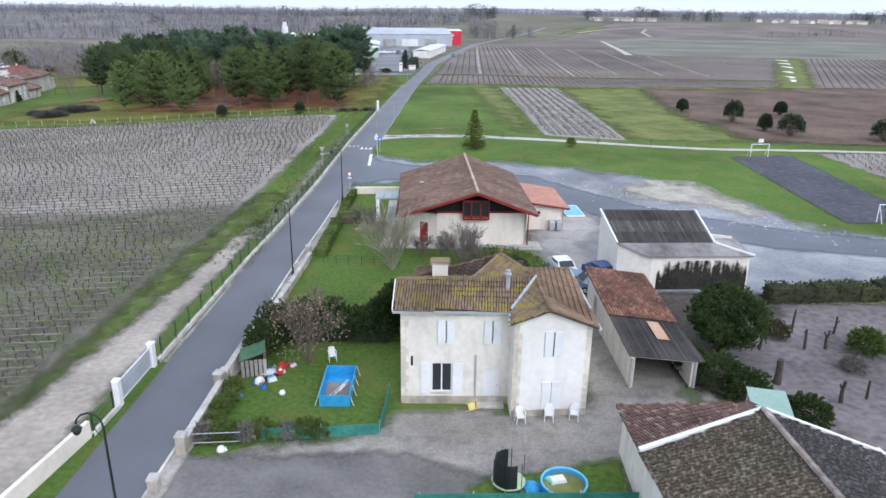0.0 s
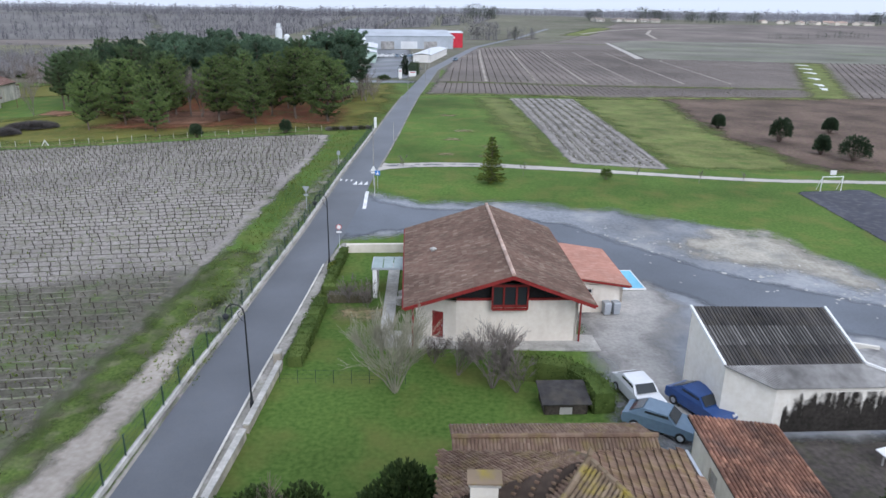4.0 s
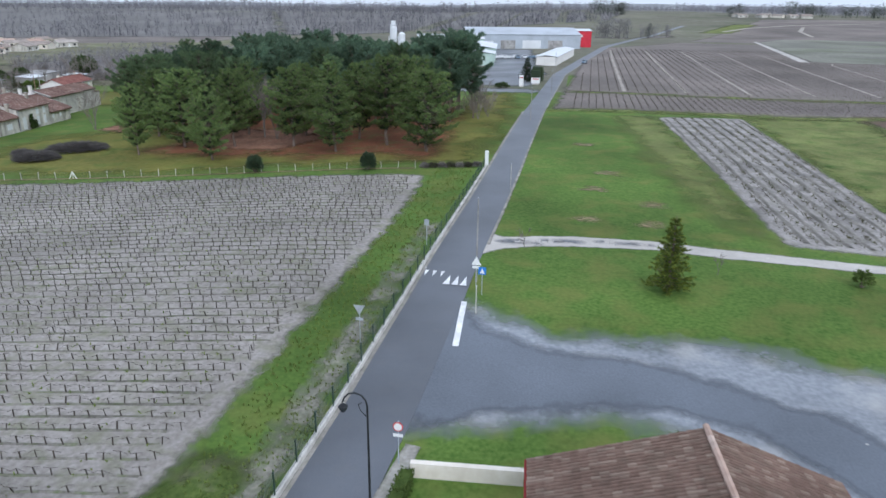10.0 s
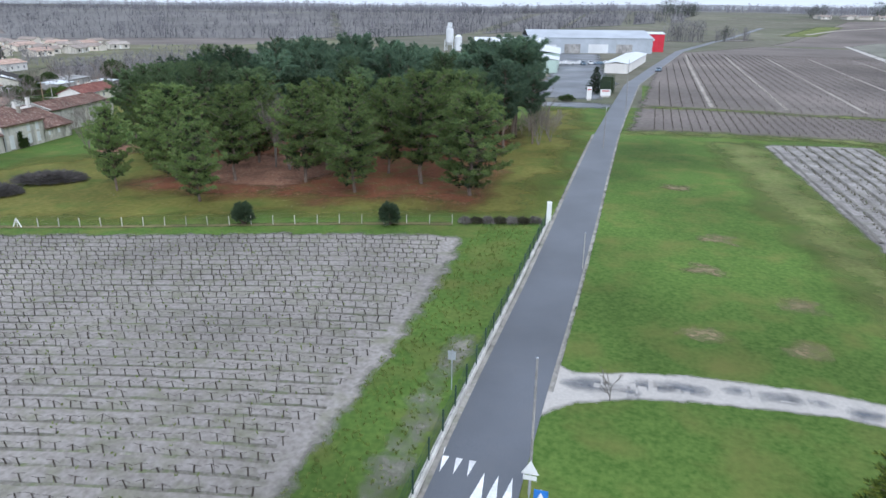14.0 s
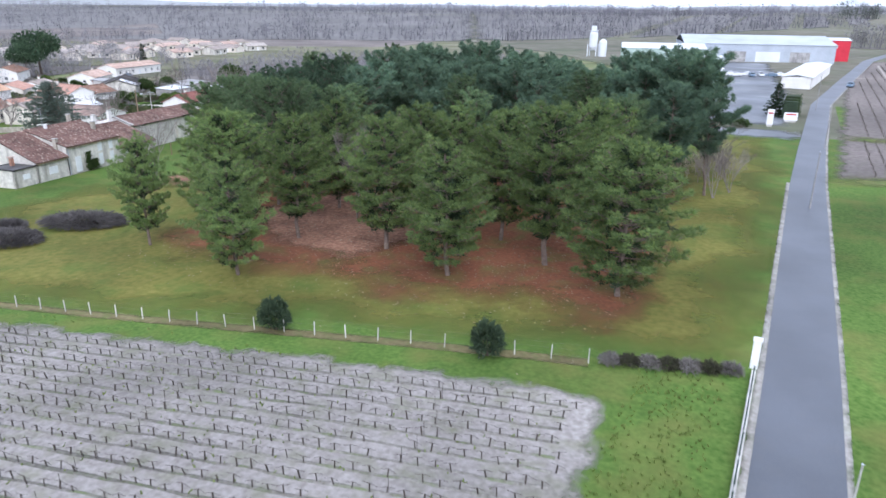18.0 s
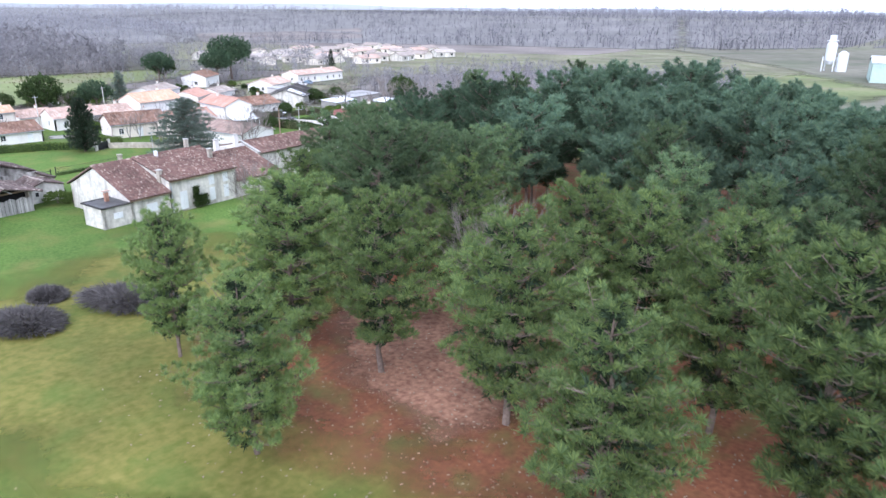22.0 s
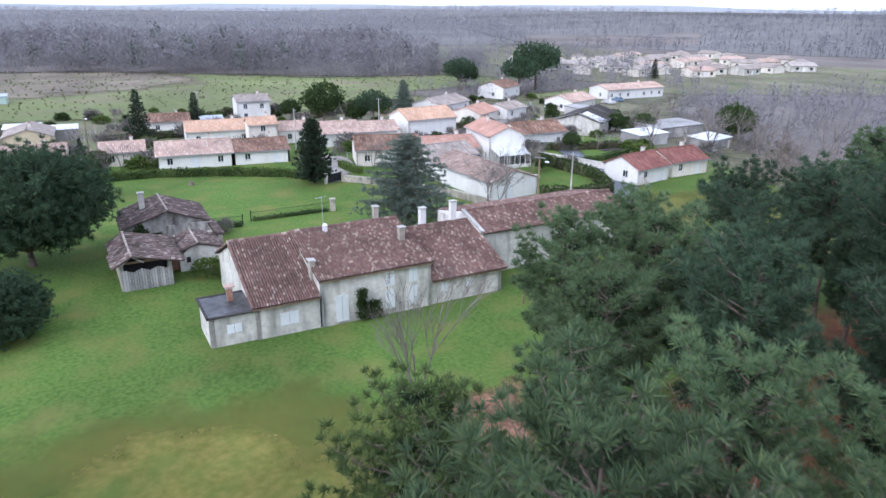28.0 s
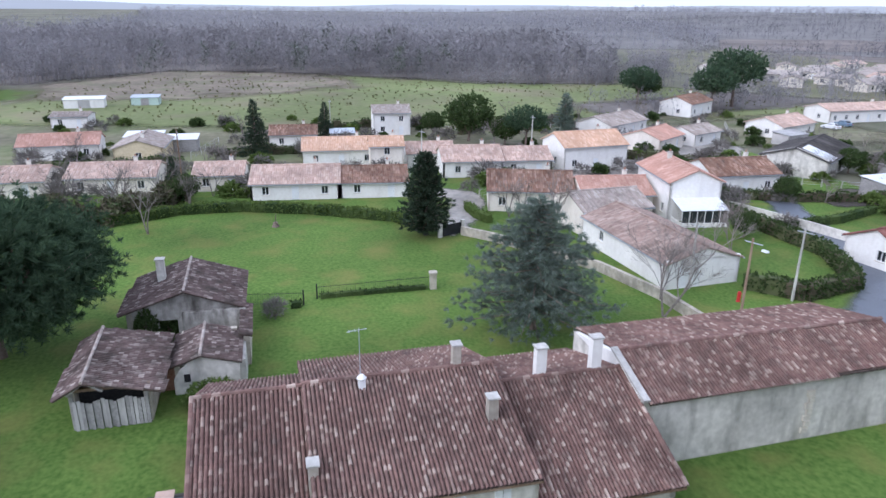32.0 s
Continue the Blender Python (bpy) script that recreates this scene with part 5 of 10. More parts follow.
vines("vines", [(-6.5, 253), (113, 253), (166, 381), (92, 395), (103, 478), (14, 462), (-1, 360)], 89, 2.6, 1.5, "rows of bare vines across the wide field", 6, 0.7, False)
vines("vines", [(113, 227), (220, 224), (300, 380), (184, 384)], 66, 2.6, 1.5, "rows of bare vines beyond the grass strip", 16, 0.7, False)


def ridges(name, poly, ang, row, w, h, material, label, lift=0.02):
    """Low banks of soil along the rows."""
    g = Geo()
    c, s = math.cos(radians(ang)), math.sin(radians(ang))
    us = [x * c + y * s for x, y in poly]
    vs = [-x * s + y * c for x, y in poly]
    r = random.Random(len(poly) * 7)
    for k in range(int((max(vs) - min(vs)) / row)):
        v = min(vs) + (k + 0.5) * row
        ua = np.arange(min(us), max(us), 1.6)
        xa, ya = ua * c - v * s, ua * s + v * c
        ok, za, prev = inside(xa, ya, poly) > 0.5, land(xa, ya), False
        for i in range(len(ua)):
            if ok[i]:
                ww, hh, o = w * r.uniform(0.7, 1.3) / 2, h * r.uniform(0.5, 1.3), r.gauss(0, 0.05)
                for q, z in ((-ww + o, -0.02), (o, hh), (ww + o, -0.02)):
                    g.v.append((xa[i] - q * s, ya[i] + q * c, za[i] + lift + z))
                if prev:
                    n = len(g.v)
                    g.f += [(n - 6, n - 5, n - 2, n - 3), (n - 5, n - 4, n - 1, n - 2)]
            prev = bool(ok[i])
    return tagged(part(name, g, material), label, "soil", "", "stuff")


DAMPROW = mat("weedy_row_soil_damp", (0.12, 0.112, 0.09), (0.25, 0.232, 0.205), 0.97, 4, 0.15, 0.03, 8, coarse=0.35, stain=(0.12, 0.16, 0.055), smax=0.75)
FURROW = mat("dark_furrow", (0.125, 0.114, 0.096), (0.26, 0.24, 0.215), 0.97, 3.5, 0.25, 0.05, 6, coarse=0.4)
ridges("soil_banks", VINES_WEST, 9.5, 1.22, 0.36, 0.05, DAMPROW, "low weedy soil banks under the vine rows")
ridges("furrows", [(12.0, 205.5), (29.6, 211.4), (30.0, 121.4), (15.4, 121.2)], 91.6, 1.95, 0.7, 0.13, FURROW, "dark furrows of the ploughed plot")
stalks, rk = Geo(), random.Random(12)
for _ in range(2600):
    k = rk.randrange(8)
    y = rk.uniform(123, 208)
    x = 16.6 + 1.95 * k + (y - 121) * -0.02 + rk.gauss(0, 0.22)
    if inside(x, y, [(12.0, 205.5), (29.6, 211.4), (30.0, 121.4), (15.4, 121.2)]) > 0.4:
        tuft(stalks, Vector((x, y, gz(x, y) + 0.03)), Vector((0, 0, 1)), 4, rk.uniform(0.12, 0.3), 0.05, rk, 0.9)
tagged(part("dry_stalks", stalks, mat("dead_stalks", (0.1, 0.085, 0.065), (0.17, 0.15, 0.115), 0.97, 3, 0.3, island=(0.13, 0.15, 0.06))), "dead stalks and clods along the furrows", "stalks", "", "stuff")
weeds = Geo()
rw = random.Random(9)
for _ in range(2200):
    x, y = rw.uniform(-23.2, -18.2), rw.uniform(58, 146)
    tuft(weeds, Vector((x, y, gz(x, y))), Vector((0, 0, 1)), 4, rw.uniform(0.1, 0.24), 0.06, rw, 0.8)
for _ in range(6500):
    x = rw.uniform(-80, -26)
    y = rw.uniform(28, 66) if rw.random() < 0.75 else rw.uniform(66, 138)
    tuft(weeds, Vector((x, y, gz(x, y) + 0.02)), Vector((0, 0, 1)), 3, rw.uniform(0.1, 0.22), 0.07, rw, 1.0)
tagged(part("weeds", weeds, WEED), "green weeds on the verge and between vine rows", "weeds", "", "stuff")

# ---- along the road ----
ribbon("low_wall", [(-19.15, 39.8), (-19.0, 60), (-18.5, 75), (-17.8, 88), (-17.35, 102), (-17.2, 115), (-17.0, 130), (-16.85, 148)], 0.24, 0.32, KERBSTONE, 0.3, "low pale concrete wall under the fence", "wall")
ribbon("boundary_wall", [(-20.9, 20), (-19.9, 28), (-19.45, 31.6)], 0.25, 1.0, CREAM, 1.0, "low cream rendered wall beside the road", "wall")
ribbon("kerb", [(-19.3, 31.6), (-19.2, 34.5)], 0.2, 0.25, KERBSTONE, 0.25, "pale kerb under the short fence", "kerb")
ribbon("kerb", [(-14.45, -10), (-14.45, 60), (-13.95, 79.36)], 0.14, 0.12, KERBSTONE, 0.1, "worn kerb between road and pavement", "kerb")
ribbon("gravel_shoulder", [(-18.75, 40), (-18.65, 60), (-18.2, 75), (-17.5, 88), (-17.05, 102), (-16.9, 115), (-16.6, 130), (-16.4, 148), (-16.3, 172), (-16.1, 206)], 0.6, 0.045, PAVE, 0.0, "gritty shoulder at the edge of the road", "shoulder")
ribbon("gravel_shoulder", [(-12.55, 115), (-12.25, 130), (-12.05, 148), (-11.95, 172), (-11.75, 206), (-11.05, 237), (-9.0, 300), (0.2, 380), (2.7, 400), (12.2, 480)], 0.5, 0.045, PAVE, 0.0, "pale gritty shoulder at the edge of the road", "shoulder")

fence = thing("fence", -19, 95, 0, 0, "dark green steel post fence along the road", "fence")
FL = [(-19.15, 40.5), (-19.0, 60), (-18.5, 75), (-17.8, 88), (-17.35, 102), (-17.2, 115), (-17.0, 130), (-16.85, 148)]
pm = Geo().box(0, 0, 0, 0.07, 0.07, 1.35).box(0, 0, 1.35, 0.085, 0.085, 0.03).mesh("post")
pm.materials.append(GREENIRON)
fx, fy = [p[0] for p in FL], [p[1] for p in FL]
prev = None
for k in range(44):
    y = 40.5 + 2.45 * k
    x = float(np.interp(y, fy, fx))
    p = new("post", pm)
    p.parent, p.location = fence, (x + 19, y - 95, gz(x, y) + 0.25)
    q = Vector((x + 19, y - 95, gz(x, y) + 0.25))
    if prev is not None:
        w = Geo()
        for h in (0.15, 0.55, 0.95, 1.3):
            bar3(w, prev + Vector((0, 0, h)), q + Vector((0, 0, h)), 0.012)
        for j in range(1, 13):
            a = prev.lerp(q, j / 13)
            bar3(w, a + Vector((0, 0, 0.1)), a + Vector((0, 0, 1.3)), 0.006)
        part("mesh_panel", w, GREENIRON, fence)
    prev = q
short = thing("short_fence", -19.3, 33, 0, 0, "short green post fence before the gate", "fence")
for y in (31.8, 34.1):
    part("post", Geo().box(-0.02, y - 33, 0.1, 0.08, 0.08, 1.2), GREENIRON, short)
for h in (0.4, 0.8, 1.15):
    part("wire", Geo().beam((-0.02, -1.2, h), (-0.02, 1.1, h), 0.02, 0.02), GREENIRON, short)

gate = thing("gate", -19.3, 37.1, None, 0, "white sliding gate between two white pillars", "gate")
for y in (-2.35, 2.35):
    part("pillar", Geo().box(0, y, -0.1, 0.36, 0.4, 1.75).box(0, y, 1.65, 0.46, 0.5, 0.08, 0, 0.8), WHITEPAINT, gate)
gf = part("gate_leaf", Geo().box(0, 0, 0.14, 0.06, 4.3, 0.07).box(0, 0, 1.4, 0.06, 4.3, 0.07).box(0, -2.1, 0.21, 0.06, 0.07, 1.19).box(0, 2.1, 0.21, 0.06, 0.07, 1.19), WHITEPAINT, gate)
for k in range(14):
    part("slat", Geo().box(0, 0, 0.24 + k * 0.082, 0.025, 4.12, 0.05), ZINC, gf)


def lamp_post(x, y, rz, label):
    """A tall black post with a swan neck and a hanging lantern."""
    th = thing("street_lamp", x, y, None, rz, label, "street lamp", "street lamps along the road")
    part("base", Geo().lathe([(0.14, 0), (0.13, 0.5), (0.085, 0.6), (0.08, 0.9), (0.06, 1.0)], 0, 0, -0.05, 10), BLACKIRON, th)
    part("pole", Geo().tube((0, 0, 0.9), (0, 0, 6.2), 0.062, 0.045, 8), BLACKIRON, th)
    arm = [(0, 0, 6.2)] + [(0.55 - 0.55 * math.cos(a), 0, 6.2 + 0.6 * math.sin(a)) for a in [0.5, 1.0, 1.57, 2.1, 2.6, 3.0]]
    part("arm", Geo().path(arm, [0.04] * len(arm), 6), BLACKIRON, th)
    ln = part("lantern", Geo().lathe([(0.03, 0.0), (0.2, -0.12), (0.22, -0.16), (0.05, -0.2)][::-1], 1.09, 0, 6.22, 10), BLACKIRON, th)
    part("glass", Geo().lathe([(0.08, -0.42), (0.17, -0.3), (0.18, -0.2), (0.05, -0.17)], 1.09, 0, 6.22, 10), GLASS, ln)
    part("scroll", Geo().path([(0.05, 0, 5.7), (0.3, 0, 5.95), (0.4, 0, 6.25), (0.25, 0, 6.35)], [0.018] * 4, 5), BLACKIRON, th)


for x, y in ((-13.8, 23.4), (-13.9, 55.6), (-13.35, 79.1)):
    lamp_post(x, y, 180, "black swan-neck street lamp on the pavement")


def sign(x, y, rz, kind, label, h=2.3):
    th = thing("road_sign", x, y, None, rz, label, "road sign")
    part("pole", Geo().tube((0, 0, -0.1), (0, 0, h + 0.3), 0.03, 0.03, 7), ZINC, th)
    if kind == "round":
        f = part("plate", Geo().lathe([(0.27, 0), (0.27, 0.02)], 0, 0, 0, 20), REDPAINT, th, "red ringed round plate")
        f.matrix_local = pose(0, -0.05, h, 90)
        i = part("disc", Geo().lathe([(0.21, 0), (0.21, 0.01)], 0, 0, 0.02, 20), WHITEPAINT, f)
        part("small_plate", Geo().box(0, -0.05, h - 0.6, 0.5, 0.02, 0.18), WHITEPAINT, th)
    elif kind == "tri":
        f = part("plate", Geo().prism([(-0.4, 0.35), (0.4, 0.35), (0, -0.35)], 0, 0.02), REDPAINT, th, "red and white triangle")
        f.matrix_local = pose(0, -0.04, h, 90)
        part("inner", Geo().prism([(-0.27, 0.27), (0.27, 0.27), (0, -0.2)], 0.02, 0.03), WHITEPAINT, f)
    elif kind == "back":
        f = part("plate", Geo().prism([(-0.4, 0.35), (0.4, 0.35), (0, -0.35)], 0, 0.02), ZINC, th, "bare grey back of a triangle")
        f.matrix_local = pose(0, -0.04, h, 90)
        part("small_plate", Geo().box(0, -0.05, h - 0.75, 0.5, 0.02, 0.2), ZINC, th)
    elif kind == "warn":
        f = part("plate", Geo().prism([(-0.4, -0.35), (0.4, -0.35), (0, 0.35)], 0, 0.02), WHITEPAINT, th, "white warning triangle")
        f.matrix_local = pose(0, -0.04, h, 90)
        part("small_plate", Geo().box(0, -0.05, h - 0.65, 0.6, 0.02, 0.22), WHITEPAINT, th)
    elif kind == "blue":
        f = part("plate", Geo().box(0, -0.05, h - 0.3, 0.6, 0.02, 0.6), BLUEPAINT, th, "blue square plate")
        g = Geo().prism([(-0.18, -0.2), (0.18, -0.2), (0, 0.2)], 0, 0.01)
        w = part("pictogram", g, WHITEPAINT, f)
        w.matrix_local = pose(0, -0.062, h, 90)
    else:
        part("plate", Geo().box(0, -0.04, h - 0.35, 0.45, 0.02, 0.55), ZINC, th, "grey back of a plate")
    return th


sign(-13.08, 83.28, 0, "round", "round red and white no entry sign on a pole")
sign(-18.61, 94.76, 0, "back", "grey back of a give way sign on the verge", 2.4)
sign(-18.02, 113.71, 0, "plate", "grey back of a road sign on the verge", 2.3)
sign(-12.21, 105.06, 0, "warn", "white warning triangle above a small plate", 2.2)
sign(-11.55, 103.61, 0, "blue", "blue pedestrian crossing sign on a pole", 2.0)
for x, y, h in ((-11.55, 100.36, 2.2), (-12.34, 135.70, 3.2), (-12.31, 105.97, 7.0), (-13.71, 192.38, 6.5), (-11.39, 237.41, 7), (-12.3, 290, 8)):
    th = thing("pole", x, y, None, 0, "slim weathered grey pole on the verge", "pole")
    part("shaft", Geo().tube((0, 0, -0.2), (0, 0, h), 0.075 if h > 4 else 0.045, 0.05 if h > 4 else 0.04, 8), GREYWOOD if h > 4 else CONCRETE, th)
    part("cap", Geo().lathe([(0.07, 0), (0.02, 0.05)], 0, 0, h, 8), ZINC, th)

# road markings: speed hump teeth and give way line
hump = thing("road_marking", -14.75, 106.7, gz(-14.75, 106.7), 0, "white painted triangles of a speed hump on asphalt", "road marking")
for k in range(3):
    for x0, y0, s in ((-2.2, 1.6, -1), (-0.1, -1.9, 1)):
        x = x0 + k * 0.68
        part("triangle", Geo().prism([(x, y0), (x + 0.55, y0), (x + 0.28, y0 + s * -2.0 * -1)][::s], 0.068, 0.074), WHITELINE, hump)
ribbon("road_marking", [(-12.2, 95.3), (-12.35, 97.5), (-12.5, 99.5), (-12.65, 102.0)], 0.42, 0.085, WHITELINE, 0.0, "broad white give way line on the asphalt", "road marking")

# concrete post fence before the pines
post_fence = thing("post_fence", -48, 141, 0, 0, "white concrete posts with thin wires along the pines", "fence")
pts = [(-90 + 2.28 * k, 132.0 + 0.201 * 2.28 * k) for k in range(29)]
cp = Geo().box(0, 0, -0.2, 0.07, 0.07, 1.2).mesh("post")
cp.materials.append(CONCRETE)
last = None
for k, (x, y) in enumerate(pts):
    p = new("post", cp)
    p.parent, p.location = post_fence, (x + 48, y - 141, gz(x, y))
    p.rotation_euler = (random.uniform(-0.05, 0.05), random.uniform(-0.05, 0.05), 0.25)
    q = Vector((x + 48, y - 141, gz(x, y)))
    if last is not None:
        w = Geo()
        for h in (0.4, 0.8, 1.15):
            bar3(w, last + Vector((0, 0, h)), q + Vector((0, 0, h)), 0.003)
        part("wire", w, STAKE, post_fence)
    last = q
for k in (8,):
    x, y = pts[k]
    for e in (-0.6, 0.6):
        part("brace", Geo().beam((x + 48 + e, y - 141, gz(x, y) - 0.1), (x + 48, y - 141, gz(x, y) + 1.0), 0.09, 0.09), WHITEPAINT, post_fence)
gp = thing("gate_pillar", -16.9, 149.0, None, 0, "tall white concrete pillar at the end of the fence", "pillar")
part("shaft", Geo().box(0, 0, -0.2, 0.45, 0.45, 2.1).box(0, 0, 1.9, 0.55, 0.55, 0.08, 0, 0.85), WHITEPAINT, gp)
WEEDSTRIP = ragged(mat("dead_weeds", (0.13, 0.11, 0.05), (0.21, 0.18, 0.09), 0.97, 3, 0.2, 0.03, 8, stain=(0.09, 0.13, 0.03), smax=0.8), 0.3, 0.5, 0.3)
ribbon("ditch_litter", pts[3:], 1.1, 0.03, WEEDSTRIP, 0.0, "dark strip of dead weeds along the fence", "weeds")
for k, (x, y) in enumerate(((-47.65, 140.88), (-32.27, 143.11))):
    bush("young_pine", x, y, 0.95, 2.3, "small dark green young pine by the fence", DARKPINE, 420, 30 + k, (0.34, 0.07), "tree")
for k in range(7):
    bush("bramble", -25 + k * 1.15, 145.4 + k * 0.35, 0.6, 0.6, "low dull bramble along the fence", HEDGEDARK if k % 2 else BRAMBLE, 110, 40 + k, (0.3, 0.04))
BRUSHWOOD = mat("dark_brushwood", (0.06, 0.055, 0.055), (0.105, 0.096, 0.093), 0.95, 3, 0.5, island=(0.16, 0.145, 0.14))
for x, y, r, h, sx, rz in ((-84.6, 153.7, 2.0, 1.35, 2.0, 29), (-86.2, 146.3, 2.1, 1.25, 1.35, 27), (-91.5, 149.8, 1.2, 0.7, 1.2, 10)):
    bp_ = bush("brush_pile", x, y, r, h, "wide heap of dark cut brushwood on the grass", BRUSHWOOD, 1300, int(-x), (0.5, 0.035))
    bp_.scale, bp_.rotation_euler = (sx, 1, 1), (0, 0, radians(rz))

# ---- the old two-storey house ----
HX, HY = 2.0, 36.0
old = thing("house", HX, HY, 0.0, 0, "pale plastered two-storey house with mossy tile roof", "house")


def L(x, y, z=None):
    return (x - HX, y - HY) if z is None else (x - HX, y - HY, z)


def house_wall(p0, p1, z1, ops, wall=PLASTER, th=0.45):
    a, b = L(*p0), L(*p1)
    g = Geo()
    wall_panel(g, a, b, -0.3, z1, th, [o[:4] for o in ops])
    part("wall", g, wall, old)
    for o in ops:
        fill(old, a, b, o[:4], o[4])


house_wall((-2.95, 35.75), (3.3, 35.95), 6.0, [(1.75, 2.95, 0.75, 2.65, "open"), (2.3, 2.85, 4.0, 5.35, "ajar"), (4.95, 5.5, 4.0, 5.35, "ajar"), (4.75, 5.75, 0.15, 2.25, "door")])
fa, fb = L(-2.95, 35.75), L(3.3, 35.95)
for u in (2.3, 4.95):
    side_box("shutter", fa, fb, u - 0.2, u + 0.24, 3.95, 5.4, 0.09, 0.05, SHUTTER, old)
    side_box("shutter", fa, fb, u + 0.32, u + 0.78, 3.95, 5.4, 0.09, 0.05, SHUTTER, old)
for u in (1.85, 2.42):
    side_box("curtain", fa, fb, u, u + 0.44, 0.85, 2.55, -0.2, 0.03, mat("pale_curtain", (0.42, 0.44, 0.46), (0.56, 0.58, 0.6), 0.9, 3, 0.8), old, "pale drawn net curtain")
side_box("door_step", fa, fb, 4.4, 6.0, -0.1, 0.14, 0.6, 0.6, CONCRETE, old)
side_box("downpipe", fa, fb, 4.28, 4.36, 0.1, 3.2, 0.1, 0.09, ZINC, old)
side_box("wall_slot", fa, fb, 0.55, 0.68, 2.5, 3.1, 0.01, 0.06, DARK, old)
side_box("cornice", fa, fb, 0, 6.25, 5.72, 6.0, 0.14, 0.14, QUOIN, old)
side_box("plinth", fa, fb, 0, 6.25, -0.1, 0.5, 0.05, 0.05, STONE, old)
house_wall((3.3, 35.95), (3.4, 34.5), 6.0, [])
house_wall((3.4, 34.5), (7.7, 34.95), 5.55, [(1.95, 2.5, 3.9, 5.3, "ajar"), (1.75, 2.75, 0.5, 2.2, "shut")], WHITEWALL)
wa, wb = L(3.4, 34.5), L(7.7, 34.95)
side_box("shutter", wa, wb, 1.72, 2.18, 3.85, 5.35, 0.09, 0.05, SHUTTER, old)
side_box("shutter", wa, wb, 2.26, 2.72, 3.85, 5.35, 0.09, 0.05, SHUTTER, old)
side_box("plinth", wa, wb, 0, 4.32, -0.1, 0.45, 0.05, 0.05, STONE, old)
gg = Geo()
gd = Vector((wb[0] - wa[0], wb[1] - wa[1], 0))
gn = Vector((-gd.y, gd.x, 0)).normalized() * 0.4
for back in (0, 1):
    for k in range(13):
        q = Vector((wa[0], wa[1], 5.52)) + gd * (k / 12) + gn * back + Vector((0, 0, 0.36 + 0.62 * (k / 5) ** 0.8 if k <= 5 else 0.98 - 0.86 * ((k - 5) / 7) ** 1.2))
        gg.v += [(q.x, q.y, 5.52), tuple(q)]
for k in range(12):
    i, j = 2 * k, 26 + 2 * k
    gg.f += [(i, i + 2, i + 3, i + 1), (j + 2, j, j + 1, j + 3), (i + 1, i + 3, j + 3, j + 1), (i + 2, i, j, j + 2)]
gg.f += [(0, 1, 27, 26), (25, 24, 50, 51)]
part("gable_top", gg, WHITEWALL, old)
house_wall((7.7, 34.95), (7.4, 44.6), 5.3, [(3.0, 3.9, 3.6, 4.9, "shut"), (6.0, 6.9, 0.2, 2.2, "door")])
house_wall((7.4, 44.6), (-2.2, 43.9), 5.0, [])
house_wall((-2.2, 43.9), (-2.25, 39.6), 5.3, [(1.5, 2.4, 3.4, 4.7, "shut")])
house_wall((-2.25, 39.6), (-2.95, 39.55), 6.0, [])
house_wall((-2.95, 39.55), (-2.95, 35.75), 6.0, [(1.2, 2.0, 3.9, 5.2, "shut"), (1.2, 2.0, 0.9, 2.2, "shut")])
for (cx, cy), n in (((-2.95, 35.75), 13), ((3.4, 34.5), 13), ((7.7, 34.95), 13)):
    for k in range(n):
        wq = 0.46 if k % 2 else 0.3
        px, py = L(cx, cy)
        sgn = -1 if cx > 5 else 1
        part("quoin", Geo().box(px + sgn * (wq / 2 - 0.03), py + 0.1, 0.1 + k * 0.44, wq, 0.26, 0.41), QUOIN, old)
P = L(2.9, 40.6, 7.75)
W0 = L(4.75, 37.4, 7.45)
A0, A1 = L(-3.35, 35.45, 6.1), L(3.25, 35.65, 6.1)
R0, R1 = L(-3.35, 37.65, 7.1), L(1.0, 37.75, 7.1)
roof_plane(old, [A0, A1, W0, R1, R0], TILEMOSS, 0.16, 0.32, 220, spot=A1)
roof_plane(old, [R1, W0, P], TILEMOSS, 0.16, 0.32, 0)
roof_plane(old, [R0, R1, L(1.2, 39.65, 6.6), L(-3.35, 39.6, 6.5)], TILEMOSS, 0.16, 0.32)
roof_plane(old, [R1, P, L(2.9, 44.0, 5.6), L(-2.5, 44.0, 5.55), L(-2.5, 39.6, 6.52), L(1.2, 39.6, 6.55)], TILEBROWN, 0.16, 0.32)
roof_plane(old, [A1, L(3.1, 34.1, 6.0), L(5.25, 34.4, 6.75), W0], TILEMOSS, 0.16, 0.32, 60)
roof_plane(old, [L(5.25, 34.4, 6.75), L(8.05, 34.7, 5.65), L(7.9, 44.9, 5.3), L(2.9, 44.0, 5.6), P, W0], TILEBROWN, 0.16, 0.32, fall=(1, 0, 0))
for a, b in ((R0, R1), (R1, P), (P, W0), (W0, L(5.25, 34.4, 6.75)), (P, L(2.9, 44.0, 5.62))):
    ridge_caps(old, a, b, TILEMOSS, 0.24)
part("valley_gutter", Geo().beam(Vector(W0) + Vector((0, 0, 0.15)), Vector(A1) + Vector((0, 0, 0.16)), 0.16, 0.07), ZINC, old)
part("gutter", Geo().beam(L(-3.4, 35.38, 6.02), L(3.2, 35.58, 6.02), 0.14, 0.12), ZINC, old)
part("gutter", Geo().beam(L(8.1, 34.6, 5.56), L(7.98, 44.9, 5.2), 0.16, 0.12), ZINC, old)
part("gutter", Geo().beam(L(3.05, 34.1, 5.95), L(3.2, 35.6, 6.02), 0.14, 0.12), ZINC, old)
part("verge_board", Geo().beam(L(-3.42, 35.45, 6.1), L(-3.42, 37.65, 7.08), 0.06, 0.2), WHITEPAINT, old)
